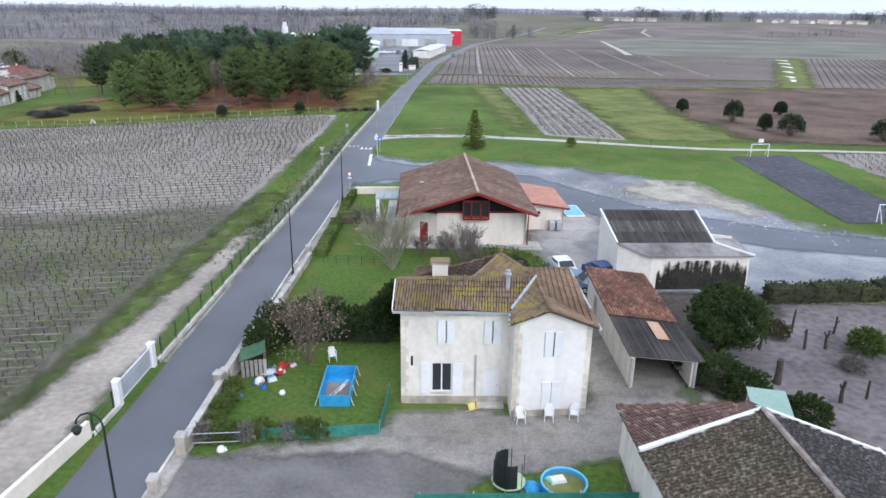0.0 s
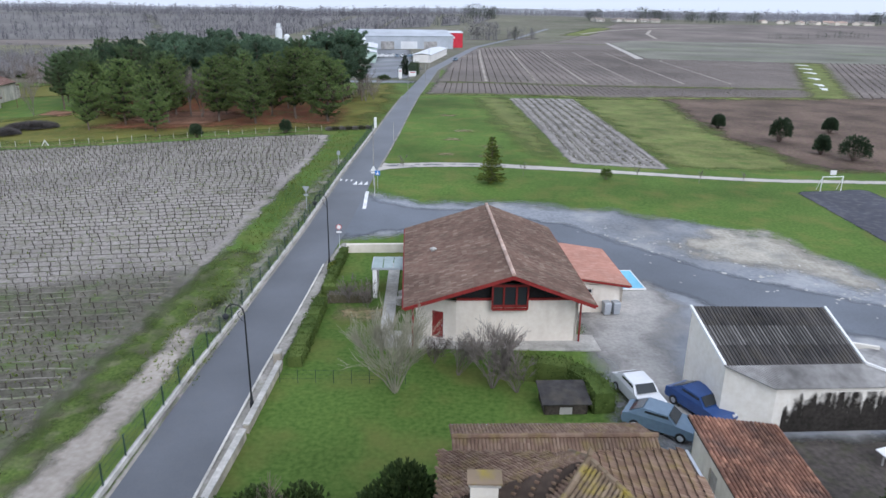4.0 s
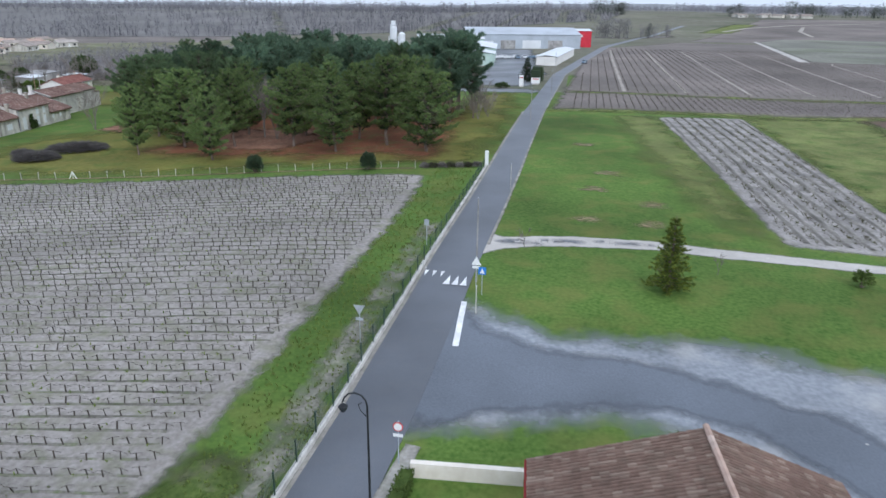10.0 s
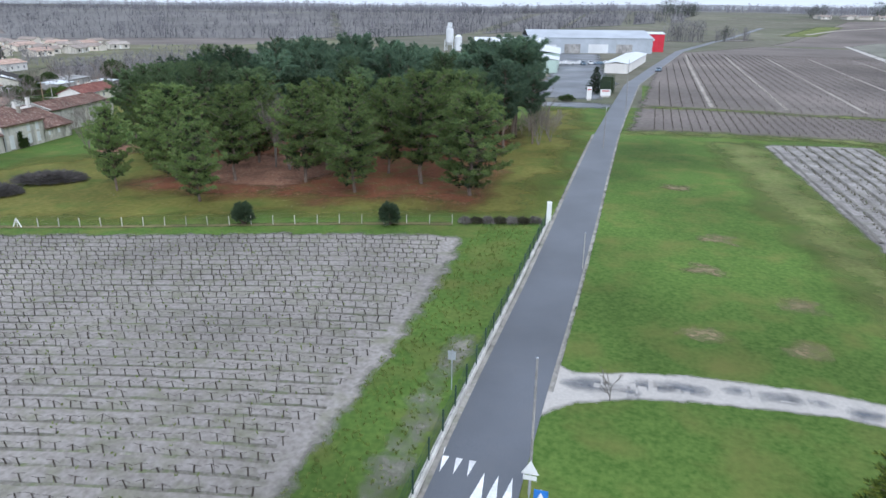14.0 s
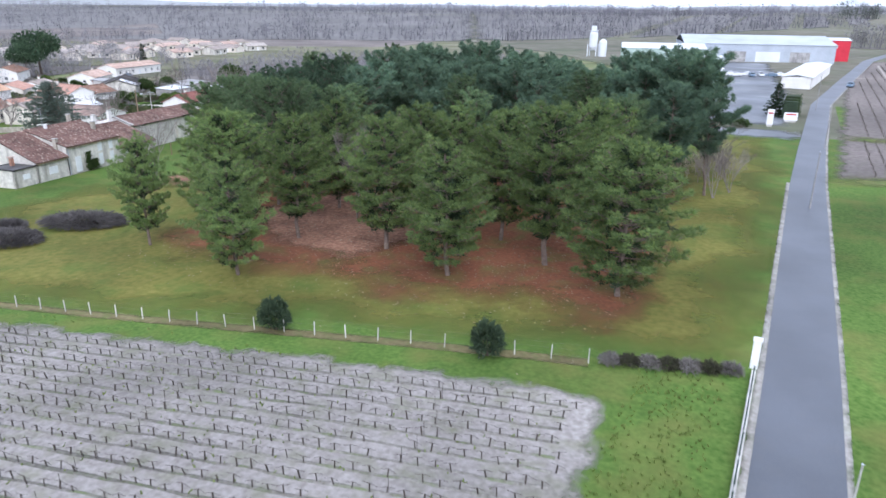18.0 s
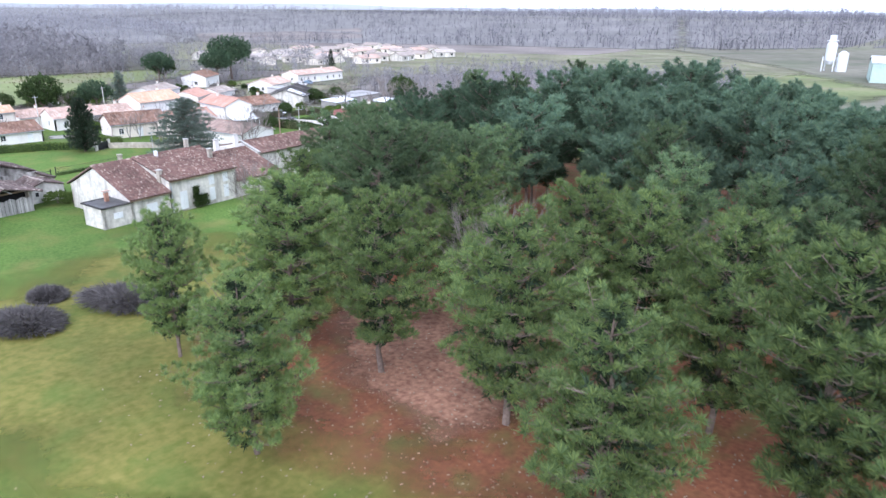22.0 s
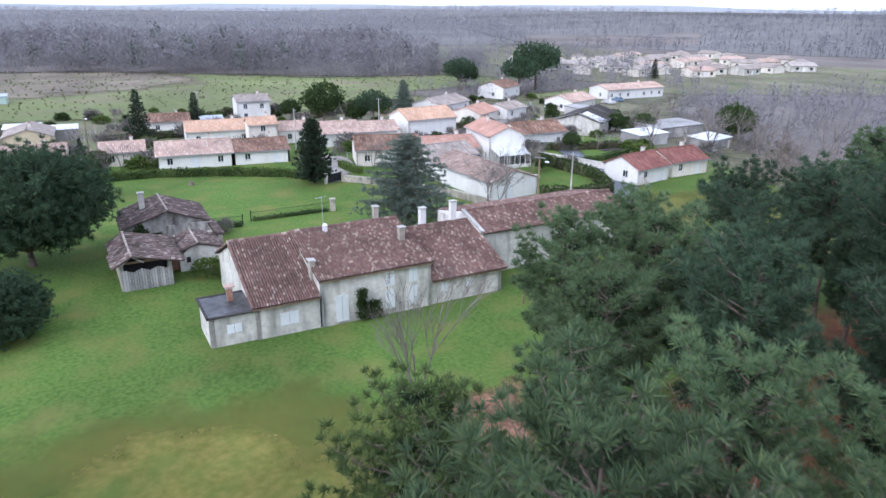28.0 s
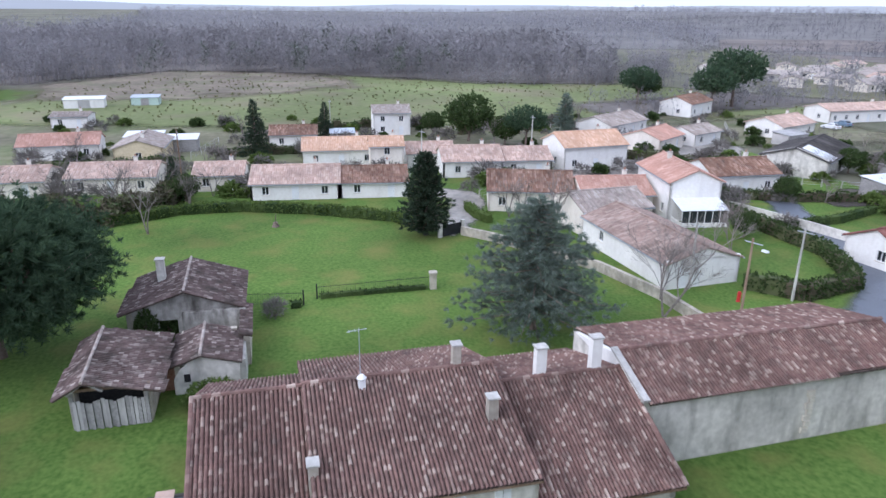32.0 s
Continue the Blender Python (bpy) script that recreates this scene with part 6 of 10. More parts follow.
chimney(old, -0.85 - HX, 39.6 - HY, 6.3, 1.15, 0.95, 0.5, PLASTER, False)
part("chimney_tiles", Geo().slab([L(-1.45, 39.25, 7.62), L(-0.25, 39.25, 7.62), L(-0.25, 39.95, 7.7), L(-1.45, 39.95, 7.7)], 0.06), TILEMOSS, old)
part("vent_pipe", Geo().lathe([(0.13, 0), (0.13, 1.0), (0.2, 1.05), (0.2, 1.15), (0.12, 1.2), (0.13, 1.35)], 3.1 - HX, 36.9 - HY, 6.75, 10), ZINC, old)
part("finial", Geo().lathe([(0.1, 0), (0.06, 0.15), (0.12, 0.25), (0.03, 0.5)], P[0], P[1], 7.75, 8), TILEMOSS, old)

gable_house("outbuilding", 2.8, 47.2, 3, 9.2, 4.6, 3.3, 4.2, PLASTER, TILEBROWN, "low annex with weathered brown tile roof behind the house", [("w", 0, 0.2, 0.9, 2, "door"), ("n", -2, 0.9, 1, 1.1, "win")], 0.25, (0.17, 0.34), category="outbuilding")

# long garage with a red and a grey roof half
GARAGETILE = mat("mottled_red_tile", (0.17, 0.085, 0.06), (0.28, 0.14, 0.095), 0.9, 3, 0.4, 0.003, island=(0.45, 0.24, 0.16), coarse=0.35, stain=(0.075, 0.055, 0.05), smax=0.8, ss=0.5)
gar = thing("garage", 12.6, 44.4, None, 2.5, "long open garage with red tiles and grey corrugated sheets", "garage")
for p0, p1, z, ops in (((-1.9, 6.0), (-1.9, -1.6), 2.62, [(2.2, 3.1, 0, 2.1, "door")]), ((-1.9, -1.6), (-1.9, -6.2), 2.3, []), ((2.1, -6.2), (2.1, 6.0), 1.85, []), ((2.1, 6.0), (-1.9, 6.0), 2.6, [])):
    g = Geo()
    wall_panel(g, p0, p1, -0.2, z, 0.22, [o[:4] for o in ops])
    part("wall", g, PLASTER, gar)
    for o in ops:
        fill(gar, p0, p1, o[:4], o[4], GREYWOOD)
roof_plane(gar, [(-2.2, -1.6, 2.84), (2.5, -1.6, 2.24), (2.5, 6.4, 2.7), (-2.2, 6.4, 3.3)], GARAGETILE, 0.21, 0.36, 120, fall=(0, -1, 0))
gs = Geo().slab([(-2.2, -6.6, 2.45), (2.5, -6.6, 2.0), (2.5, -1.5, 2.2), (-2.2, -1.5, 2.8)], 0.05)
low = part("sheet_roof", gs, FIBRE, gar)
for k in range(26):
    u = -2.15 + 4.6 * k / 25
    part("corrugation", Geo().beam((u, -6.62, 2.46 - (u + 2.2) * 0.096), (u, -1.52, 2.81 - (u + 2.2) * 0.127), 0.1, 0.06), FIBRE, low)
part("skylight", Geo().slab([(0.2, -4.4, 2.48), (1.0, -4.4, 2.40), (1.0, -2.0, 2.5), (0.2, -2.0, 2.6)], 0.02), TILEORANGE, gar, "faded orange patch sheet")
part("beam", Geo().beam((-1.9, -6.3, 2.32), (2.2, -6.3, 1.9), 0.14, 0.2), GREYWOOD, gar)
for x in (-1.85, 2.1):
    part("post", Geo().box(x, -6.25, -0.1, 0.16, 0.16, 2.1), GREYWOOD, gar)
part("dark_back", Geo().box(0.1, -1.0, 0, 3.6, 0.1, 2.1), DARK, gar)

# white shed with corrugated roof
shed = thing("shed", 18.8, 57.8, 0.0, 0, "white rendered shed with dark corrugated roof", "shed")


def S(x, y, z=None):
    return (x - 18.8, y - 57.8) if z is None else (x - 18.8, y - 57.8, z)


for p0, p1, z1 in (((13.05, 59.9), (13.7, 55.3), 2.9), ((13.7, 55.3), (16.35, 54.35), 2.98), ((16.35, 54.35), (24.7, 55.0), 2.95), ((24.7, 55.0), (24.6, 59.0), 2.95), ((24.6, 59.0), (21.4, 60.2), 3.4), ((21.4, 60.2), (13.05, 59.9), 5.1)):
    part("wall", wall_panel(Geo(), S(*p0), S(*p1), -0.1, z1, 0.22), SHEDWALL, shed)
for q, e in (((13.05, 59.9), (13.7, 55.3)), ((21.4, 60.2), (21.85, 55.9))):
    g = Geo()
    w = 0.22
    g.add([S(*q, 2.9), S(*e, 2.9), S(*e, 3.72), S(*q, 5.25), S(q[0] + w, q[1], 2.9), S(e[0] + w, e[1], 2.9), S(e[0] + w, e[1], 3.72), S(q[0] + w, q[1], 5.25)], [(0, 1, 2, 3), (7, 6, 5, 4), (3, 2, 6, 7), (0, 3, 7, 4), (1, 5, 6, 2), (4, 5, 1, 0)])
    part("gable_wall", g, SHEDWALL, shed)
g = Geo()
for e in (0.0, 0.22):
    g.v += [S(13.7 + e * 0.33, 55.3 + e, 2.98), S(16.35, 54.35 + e, 2.98), S(16.2, 54.4 + e, 3.04), S(13.72 + e * 0.33, 55.3 + e, 3.7)]
g.f += [(0, 1, 2, 3), (7, 6, 5, 4), (3, 2, 6, 7), (1, 0, 4, 5), (0, 3, 7, 4), (2, 1, 5, 6)]
part("gable_wall", g, SHEDWALL, shed)
FIBREMID = mat("worn_fibre_cement_sheet", (0.07, 0.066, 0.064), (0.13, 0.124, 0.118), 0.9, 2, 0.3, 0.003, coarse=0.3, island=(0.2, 0.19, 0.18))
TL, TR, ML, MR = S(13.0, 60.1, 5.32), S(21.5, 60.35, 5.32), S(13.6, 55.2, 3.78), S(21.9, 55.85, 3.78)
up = part("sheet_roof", Geo().slab([TL, ML, MR, TR], 0.06), FIBRE, shed, "dark fibre cement sheets with a pale band")
lo_ = part("sheet_roof", Geo().slab([ML, S(16.1, 54.0, 3.05), S(24.95, 54.7, 3.05), S(24.9, 59.2, 3.2), S(21.9, 58.5, 3.3), MR], 0.06), FIBREPALE, shed, "flatter pale sheets")
for k in range(40):
    u = k / 39
    a, b = Vector(TL).lerp(Vector(TR), u) + Vector((0, 0, 0.03)), Vector(ML).lerp(Vector(MR), u) + Vector((0, 0, 0.03))
    pale = a.lerp(b, 0.35), a.lerp(b, 0.68)
    part("corrugation", Geo().beam(a, pale[0], 0.11, 0.05), FIBRE, up)
    part("corrugation", Geo().beam(pale[0], pale[1], 0.11, 0.05), FIBREMID, up)
    part("corrugation", Geo().beam(pale[1], b, 0.11, 0.05), FIBRE, up)
    c = Vector(S(16.1, 54.0, 3.08)).lerp(Vector(S(24.95, 54.7, 3.08)), u)
    part("corrugation", Geo().beam(b, c, 0.1, 0.04), FIBREPALE, lo_)
for a, b in ((TL, ML), (TR, MR), (MR, S(24.95, 54.7, 3.08))):
    part("verge", Geo().beam((a[0], a[1], a[2] + 0.06), (b[0], b[1], b[2] + 0.06), 0.15, 0.14), WHITEPAINT, shed)
MOULD = mat("black_wall_mould", (0.018, 0.016, 0.014), (0.05, 0.044, 0.038), 0.95, 5, 0.6)
MOULD = ragged(MOULD, 0.55, 1.6, 0.35)
mo = bpy.data.meshes.new("mould_stain")
mu, mv = 48, 10
mo.from_pydata([(-1.9 + 7.7 * i / mu, -3.475 + 0.078 * (0.55 + 7.7 * i / mu), 0.0 + 2.6 * j / mv) for j in range(mv + 1) for i in range(mu + 1)], [], [(j * (mu + 1) + i, j * (mu + 1) + i + 1, (j + 1) * (mu + 1) + i + 1, (j + 1) * (mu + 1) + i) for j in range(mv) for i in range(mu)])
ma_ = mo.attributes.new("edge", "FLOAT", "POINT")
ma_.data.foreach_set("value", np.array([min(1.5, i * 0.16 + 0.1, (mu - i) * 0.16 + 0.3) * 0.5 + 0.95 - 2.6 * j / mv * 0.75 + 0.45 * math.sin(i * 1.9) * math.sin(i * 0.7) for j in range(mv + 1) for i in range(mu + 1)], np.float32))
part("mould_stain", mo, MOULD, shed, "black mould streaks low on the wall")

# neighbour's house in the foreground
nh = thing("neighbour_house", 14, 27, None, 0, "low house with dark lichened corrugated tile roofs", "house")


def N(x, y, z=None):
    return (x - 14, y - 27) if z is None else (x - 14, y - 27, z)


for p0, p1, z in (((8.9, 31.3), (8.9, 26.6), 2.7), ((8.9, 26.6), (9.2, 26.4), 3.2), ((9.2, 26.4), (9.6, 16), 3.2), ((9.6, 16), (22, 16), 3), ((22, 16), (20, 28), 3), ((20, 28), (15.5, 31.5), 2.7), ((15.5, 31.5), (8.9, 31.3), 2.7)):
    part("wall", wall_panel(Geo(), N(*p0), N(*p1), -0.2, z, 0.25), PLASTER if z == 2.7 else WHITEWALL, nh)
roof_plane(nh, [N(8.5, 26.9, 3.35), N(14.6, 28.6, 4.35), N(15.7, 31.9, 2.85), N(8.5, 31.4, 2.85)], TILEOLD, 0.2, 0.3, 80, spot=N(9, 29, 3), h=0.5)
roof_plane(nh, [N(8.6, 26.6, 3.3), N(9.3, 15.8, 3.0), N(15.2, 15.8, 4.6), N(14.5, 28.4, 4.6)], LICHEN, 0.2, 0.42, 120, h=0.42)
# east slope takes a darker tile colour than the west one
roof_plane(nh, [N(14.5, 28.4, 4.6), N(15.2, 15.8, 4.6), N(22.6, 15.8, 2.9), N(19.5, 27.2, 3.2)], DARKTILE, 0.2, 0.42, 60, h=0.42)
part("coping", Geo().beam(N(8.5, 26.75, 3.42), N(14.6, 28.5, 4.62), 0.24, 0.14), WHITEPAINT, nh)
part("coping", Geo().beam(N(14.6, 28.5, 4.62), N(19.6, 27.3, 3.25), 0.2, 0.12), WHITEPAINT, nh)
ridge_caps(nh, N(14.5, 28.4, 4.66), N(15.2, 15.8, 4.66), TILEGREY, 0.3)
side_box("shutter", N(9.2, 26.4), N(9.6, 16), 1.4, 2.6, 0.9, 2.2, 0.07, 0.05, SHUTTER, nh)

# ---- village hall ----
BX, BY = 1.0, 72.0
hall = thing("village_hall", BX, BY, gz(BX, BY), 3.7, "cream hall with brown tiled roof and oxblood timber gable", "hall")
za = gz(BX, BY)
for p0, p1, z, ops in (((-3.2, -6.9), (5.6, -6.9), 3.3, []), ((5.6, -6.9), (5.6, 8.6), 3.3, [(9, 11.5, 0.1, 2.3, "door")]), ((5.6, 8.6), (-6.0, 8.6), 3.3, [(3, 4, 1, 2.2, "win"), (7, 8, 1, 2.2, "win")]),
                       ((-6.0, 8.6), (-6.0, -5.6), 3.1, [(2, 3.4, 0.9, 2.1, "win"), (5.5, 6.9, 0.1, 2.2, "door"), (10.2, 11.4, 0.9, 2.1, "win")]), ((-6.0, -5.6), (-3.2, -6.9), 3.1, [(1.2, 2.1, 0.05, 2.15, "door")])):
    g = Geo()
    wall_panel(g, p0, p1, -0.3, z, 0.25, [o[:4] for o in ops])
    part("wall", g, CREAM, hall)
    for o in ops:
        fill(hall, p0, p1, o[:4], o[4], REDWOOD)
RF, RB, EL, ER = -8.6, 9.4, 3.45, 3.55
EXL, EXR = -6.9, 5.75 + 0.6
roof_plane(hall, [(EXL, RF, EL), (0.55, RF, 5.75), (0.55, RB, 5.75), (EXL, RB, EL)], TILEBARN, 0.22, 0.38, 220, spot=(-3, 2, 4.5))
roof_plane(hall, [(0.55, RF, 5.75), (EXR, RF, ER), (EXR, RB, ER), (0.55, RB, 5.75)], TILEBARN, 0.22, 0.38, 80)
ridge_caps(hall, (0.55, RF, 5.8), (0.55, RB, 5.8), TILEPINK, 0.3)
part("barge_board", Geo().beam((EXL, RF - 0.04, EL - 0.12), (0.55, RF - 0.04, 5.62), 0.06, 0.24), REDWOOD, hall)
part("barge_board", Geo().beam((0.55, RF - 0.04, 5.62), (EXR, RF - 0.04, ER - 0.12), 0.06, 0.24), REDWOOD, hall)
part("gutter", Geo().beam((EXL - 0.08, RF, EL - 0.08), (EXL - 0.08, RB, EL - 0.08), 0.14, 0.12), REDWOOD, hall)
part("gutter", Geo().beam((EXR + 0.08, RF, ER - 0.08), (EXR + 0.08, RB, ER - 0.08), 0.14, 0.12), REDWOOD, hall)
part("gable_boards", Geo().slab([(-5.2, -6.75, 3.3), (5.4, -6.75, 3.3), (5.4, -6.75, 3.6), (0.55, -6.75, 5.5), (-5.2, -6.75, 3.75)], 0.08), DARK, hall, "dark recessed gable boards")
part("gable_beam", Geo().beam((-3.2, -6.98, 3.36), (5.6, -6.98, 3.36), 0.12, 0.16), REDWOOD, hall)
part("loft_window", Geo().box(0.55, -7.2, 2.95, 2.5, 0.3, 1.75), GLASS, hall, "wide dark loft glazing")
for x in (-0.7, 0.1, 1.0, 1.8):
    part("mullion", Geo().box(x, -7.4, 2.75, 0.12, 0.12, 2.0 if x in (-0.7, 1.8) else 1.75), REDWOOD, hall)
for z in (2.75, 3.0, 4.55):
    part("transom", Geo().beam((-0.7, -7.4, z), (1.8, -7.4, z), 0.12, 0.16), REDWOOD, hall)
for x in (-6.3, 5.75):
    part("downpipe", Geo().tube((x, -8.35 if x < 0 else -7.0, -0.1), (x, -8.35 if x < 0 else -7.0, 3.35), 0.07, 0.07, 8), REDWOOD, hall)
part("roof_vent", Geo().lathe([(0.16, 0), (0.16, 0.2), (0.28, 0.25), (0.28, 0.35), (0.05, 0.45)], -4.6, 0.8, 4.15, 10), CONCRETE, hall)
tagged(new("terrace", Geo().prism([(-7.3, 56.4 + 7.4), (8.6, 56.4 + 7.6), (8.4, 66.5), (-7.3, 66.5)], 0.0, 0.1).mesh("terrace")), "pale concrete apron round the hall", "terrace", "", "structure").data.materials.append(CONCRETE)
ribbon("terrace_strip", [(-6.9, 66.6), (-7.4, 80)], 1.0, 0.1, CONCRETE, 0.1, "pale concrete strip beside the hall", "terrace")
annex = thing("annex", 8.9, 74.6, gz(9, 75), 3.7, "low cream annex with salmon tiled lean-to roof", "annex")
for p0, p1, z, ops in (((-2.3, -4.0), (2.3, -4.0), 2.3, [(0.9, 2.2, 1.5, 1.95, "win")]), ((2.3, -4.0), (2.3, 4.0), 2.2, [(3, 3.9, 0.05, 2.1, "door")]), ((2.3, 4.0), (-2.3, 4.0), 2.3, []), ((-2.3, 4.0), (-2.3, -4.0), 2.7, [])):
    part("wall", wall_panel(Geo(), p0, p1, -0.2, z, 0.22, [o[:4] for o in ops]), CREAM, annex)
    for o in ops:
        fill(annex, p0, p1, o[:4], o[4])
for y in (-3.9, 3.7):
    part("gable_wall", Geo().add([(-2.3, y, 2.28), (2.3, y, 2.28), (2.3, y, 2.34), (-2.3, y, 3.0), (-2.3, y + 0.2, 2.28), (2.3, y + 0.2, 2.28), (2.3, y + 0.2, 2.34), (-2.3, y + 0.2, 3.0)], [(0, 1, 2, 3), (7, 6, 5, 4), (3, 2, 6, 7), (0, 3, 7, 4), (1, 5, 6, 2), (4, 5, 1, 0)]), CREAM, annex)
roof_plane(annex, [(-2.5, -4.4, 3.15), (2.75, -4.4, 2.35), (2.75, 4.4, 2.35), (-2.5, 4.4, 3.15)], SALMON, 0.22, 0.38, 60, h=0.36)
part("barge_board", Geo().beam((-2.5, -4.44, 3.06), (2.75, -4.44, 2.26), 0.05, 0.16), REDWOOD, annex)
part("gutter", Geo().beam((2.82, -4.4, 2.28), (2.82, 4.4, 2.28), 0.12, 0.1), REDWOOD, annex)
PORCHPANE = mat("weathered_panel", (0.27, 0.34, 0.335), (0.36, 0.43, 0.42), 0.4, 3, 0.5, coarse=0.15, spec=0.4)
per = thing("porch", -7.0, 74.0, None, 3, "white porch with a glazed flat roof", "porch")
for x in (-1.5, 1.4):
    for y in (-1.2, 1.2):
        part("pillar", Geo().box(x, y, -0.1, 0.35, 0.35, 2.55), WHITEPAINT, per)
part("screen_wall", Geo().box(-1.5, 0, -0.1, 0.3, 2.4, 2.2), WHITEWALL, per)
pr = part("roof_frame", Geo().box(0, -1.35, 2.45, 3.5, 0.12, 0.16).box(0, 1.35, 2.45, 3.5, 0.12, 0.16).box(-1.7, 0, 2.45, 0.12, 2.7, 0.16).box(1.7, 0, 2.45, 0.12, 2.7, 0.16), ZINC, per)
for k in range(4):
    part("pane", Geo().box(-1.26 + k * 0.85, 0, 2.62, 0.78, 2.6, 0.02), PORCHPANE, pr, "grey-green translucent panel")
for x, y in ((-6.2, 72.4), (-6.3, 71.2)):
    pl = thing("planter", x, y, gz(x, y) + 0.08, 0, "round pale concrete planter by the porch", "planter")
    part("tub", Geo().lathe([(0.24, 0), (0.3, 0.6), (0.33, 0.62), (0.26, 0.64)], 0, 0, 0, 12), CONCRETE, pl)
ribbon("garden_wall", [(-12.3, 82.6), (-6.7, 83.0)], 0.3, 0.85, CREAM, 0.9, "low cream wall with pale coping beside the hall", "wall")
for k, (x, y) in enumerate(((10.2, 70.3), (10.95, 70.4))):
    bn = thing("wheelie_bin", x, y, gz(x, y) + 0.06, 10, "grey wheeled waste bin by the annex wall", "bin", "waste bins")
    part("body", Geo().box(0, 0, 0.08, 0.5, 0.6, 0.9, 0, 1.12), ZINC, bn)
    part("lid", Geo().box(0, 0.02, 0.98, 0.6, 0.72, 0.08, 0, 0.9), ZINC, bn)
    for e in (-0.2, 0.2):
        part("wheel", Geo().tube((e - 0.03, 0.28, 0.1), (e + 0.03, 0.28, 0.1), 0.1, 0.1, 10), BLACKIRON, bn)
bp = thing("blue_slab", 13.4, 77.3, gz(13.4, 77.3) + 0.02, 4, "flat pale blue painted slab with white edge", "slab")
LIGHTBLUE = mat("pale_blue_paint", (0.18, 0.52, 0.72), (0.26, 0.6, 0.78), 0.5, 2, 0.4, coarse=0.08)
part("deck", Geo().box(0, 0, 0, 1.9, 4.3, 0.12), LIGHTBLUE, bp)
for q in ((0, -2.2, 2.1, 0.1), (0, 2.2, 2.1, 0.1), (-1.0, 0, 0.1, 4.3), (1.0, 0, 0.1, 4.3)):
    part("edge", Geo().box(q[0], q[1], 0, q[2], q[3], 0.15), WHITEPAINT, bp)

# hedges round the hall
hedge([(-12.2, 71.7), (-8.7, 72.0)], 0.9, 0.8, "leafless brown hedge before the porch", HEDGEBROWN, BRAMBLE, 90, size=0.1)
hedge([(-12.5, 60.8), (-12.6, 70.8)], 1.1, 0.95, "long clipped green hedge beside the pavement", HEDGELEAF, dens=110, size=0.1)
hedge([(-12.9, 73.4), (-8.9, 73.7)], 0.9, 0.9, "clipped green hedge before the porch", HEDGELEAF, dens=110, size=0.1)
hedge([(-12.6, 74.2), (-12.4, 82.3)], 0.75, 0.9, "narrow clipped hedge along the hall's lawn", HEDGELEAF, dens=110, size=0.1)
bush("yellow_shrub", -12.75, 78.0, 0.5, 0.9, "small yellow-leaved shrub in the hedge", SPRUCE, 150, 3)
hedge([(1.6, 60.3), (3.6, 60.2), (5.7, 59.6), (6.9, 58.0), (7.2, 56.0)], 1.5, 1.5, "clipped green hedge bending before the hall", HEDGELEAF, dens=90, size=0.12)
patch("flower_bed", [(-10.50, 68.50), (-6.90, 68.79), (-6.90, 70.35), (-10.99, 70.15)], 0.03, BARE, 0.8, 1, "bare brown flower bed under shrubs", "bed")
PALETWIG = mat("pale_green_grey_twigs", (0.24, 0.23, 0.17), (0.34, 0.325, 0.25), 0.95, 3, 0.5, rnd=0.1)
t = bare_tree("bare_tree", 3, 5.6, "leafless many-stemmed garden tree with pale upright twigs", PALETWIG, 13, 0.36, 4, 1.9)
t.matrix_world = pose(-5.5, 57.8, 0)
t = bare_tree("bare_tree", 8, 4.2, "leafless grey many-stemmed shrub before the hall", None, 9, 0.42, 4, 1.5)
t.matrix_world = pose(0.6, 58.6, 0)
for x, y, s_ in ((-1.6, 60.2, 0.7), (2.2, 58.2, 0.75), (-3.2, 61.8, 0.55)):
    copy_thing(t, pose(x, y, 0, 0, 0, x * 50) @ Matrix.Scale(s_, 4))
t = bare_tree("bare_shrub", 9, 2.6, "leafless brown shrub in the bed", None, 5, 0.5, 3, 0.7, "bush")
t.matrix_world = pose(-8.8, 70.6, gz(-8.8, 70.6))
copy_thing(t, pose(-10.4, 71.5, gz(-10, 71), 0, 0, 70))

# ---- garden of the old house ----
hedge([(-13.4, 43.6), (-9.5, 44.2), (-4.4, 44.4)], 1.7, 1.9, "thick dark evergreen hedge behind the garden", CONIFER, LEAF, 80, rough=0.16)
bush("laurel", -3.9, 45.0, 1.5, 4.0, "tall dark evergreen shrub beside the house", LEAF, 700, 5, (0.34, 0.12))
bush("laurel", -5.2, 44.6, 1.3, 2.8, "dark evergreen shrub by the hedge", LEAF, 500, 6, (0.34, 0.12))
BROWNBARK = mat("brown_fruit_bark", (0.11, 0.088, 0.07), (0.19, 0.155, 0.125), 0.95, 4, 0.5)
DRYLEAF = mat("dried_fruit_leaves", (0.2, 0.15, 0.1), (0.3, 0.24, 0.17), 0.9, 3, 0.5, island=(0.38, 0.32, 0.24), translucent=0.3)
t = bare_tree("fruit_tree", 17, 5.2, "spreading fruit tree with a few pale dried leaves", BROWNBARK, 5, 0.7, 4, 1.3)
dl = Geo()
rl = random.Random(6)
for _ in range(520):
    a, u = rl.uniform(0, 6.28), rl.random() ** 0.6
    z = rl.uniform(0.25, 0.95)
    tuft(dl, Vector((2.9 * u * math.cos(a) * math.sin(3.0 * z), 2.9 * u * math.sin(a) * math.sin(3.0 * z), 5.0 * z)), Vector((0, 0, -0.3)), 1, 0.17, 0.08, rl, 1.2)
tagged(part("dried_leaves", dl, DRYLEAF, t), "", "", "", "stuff")
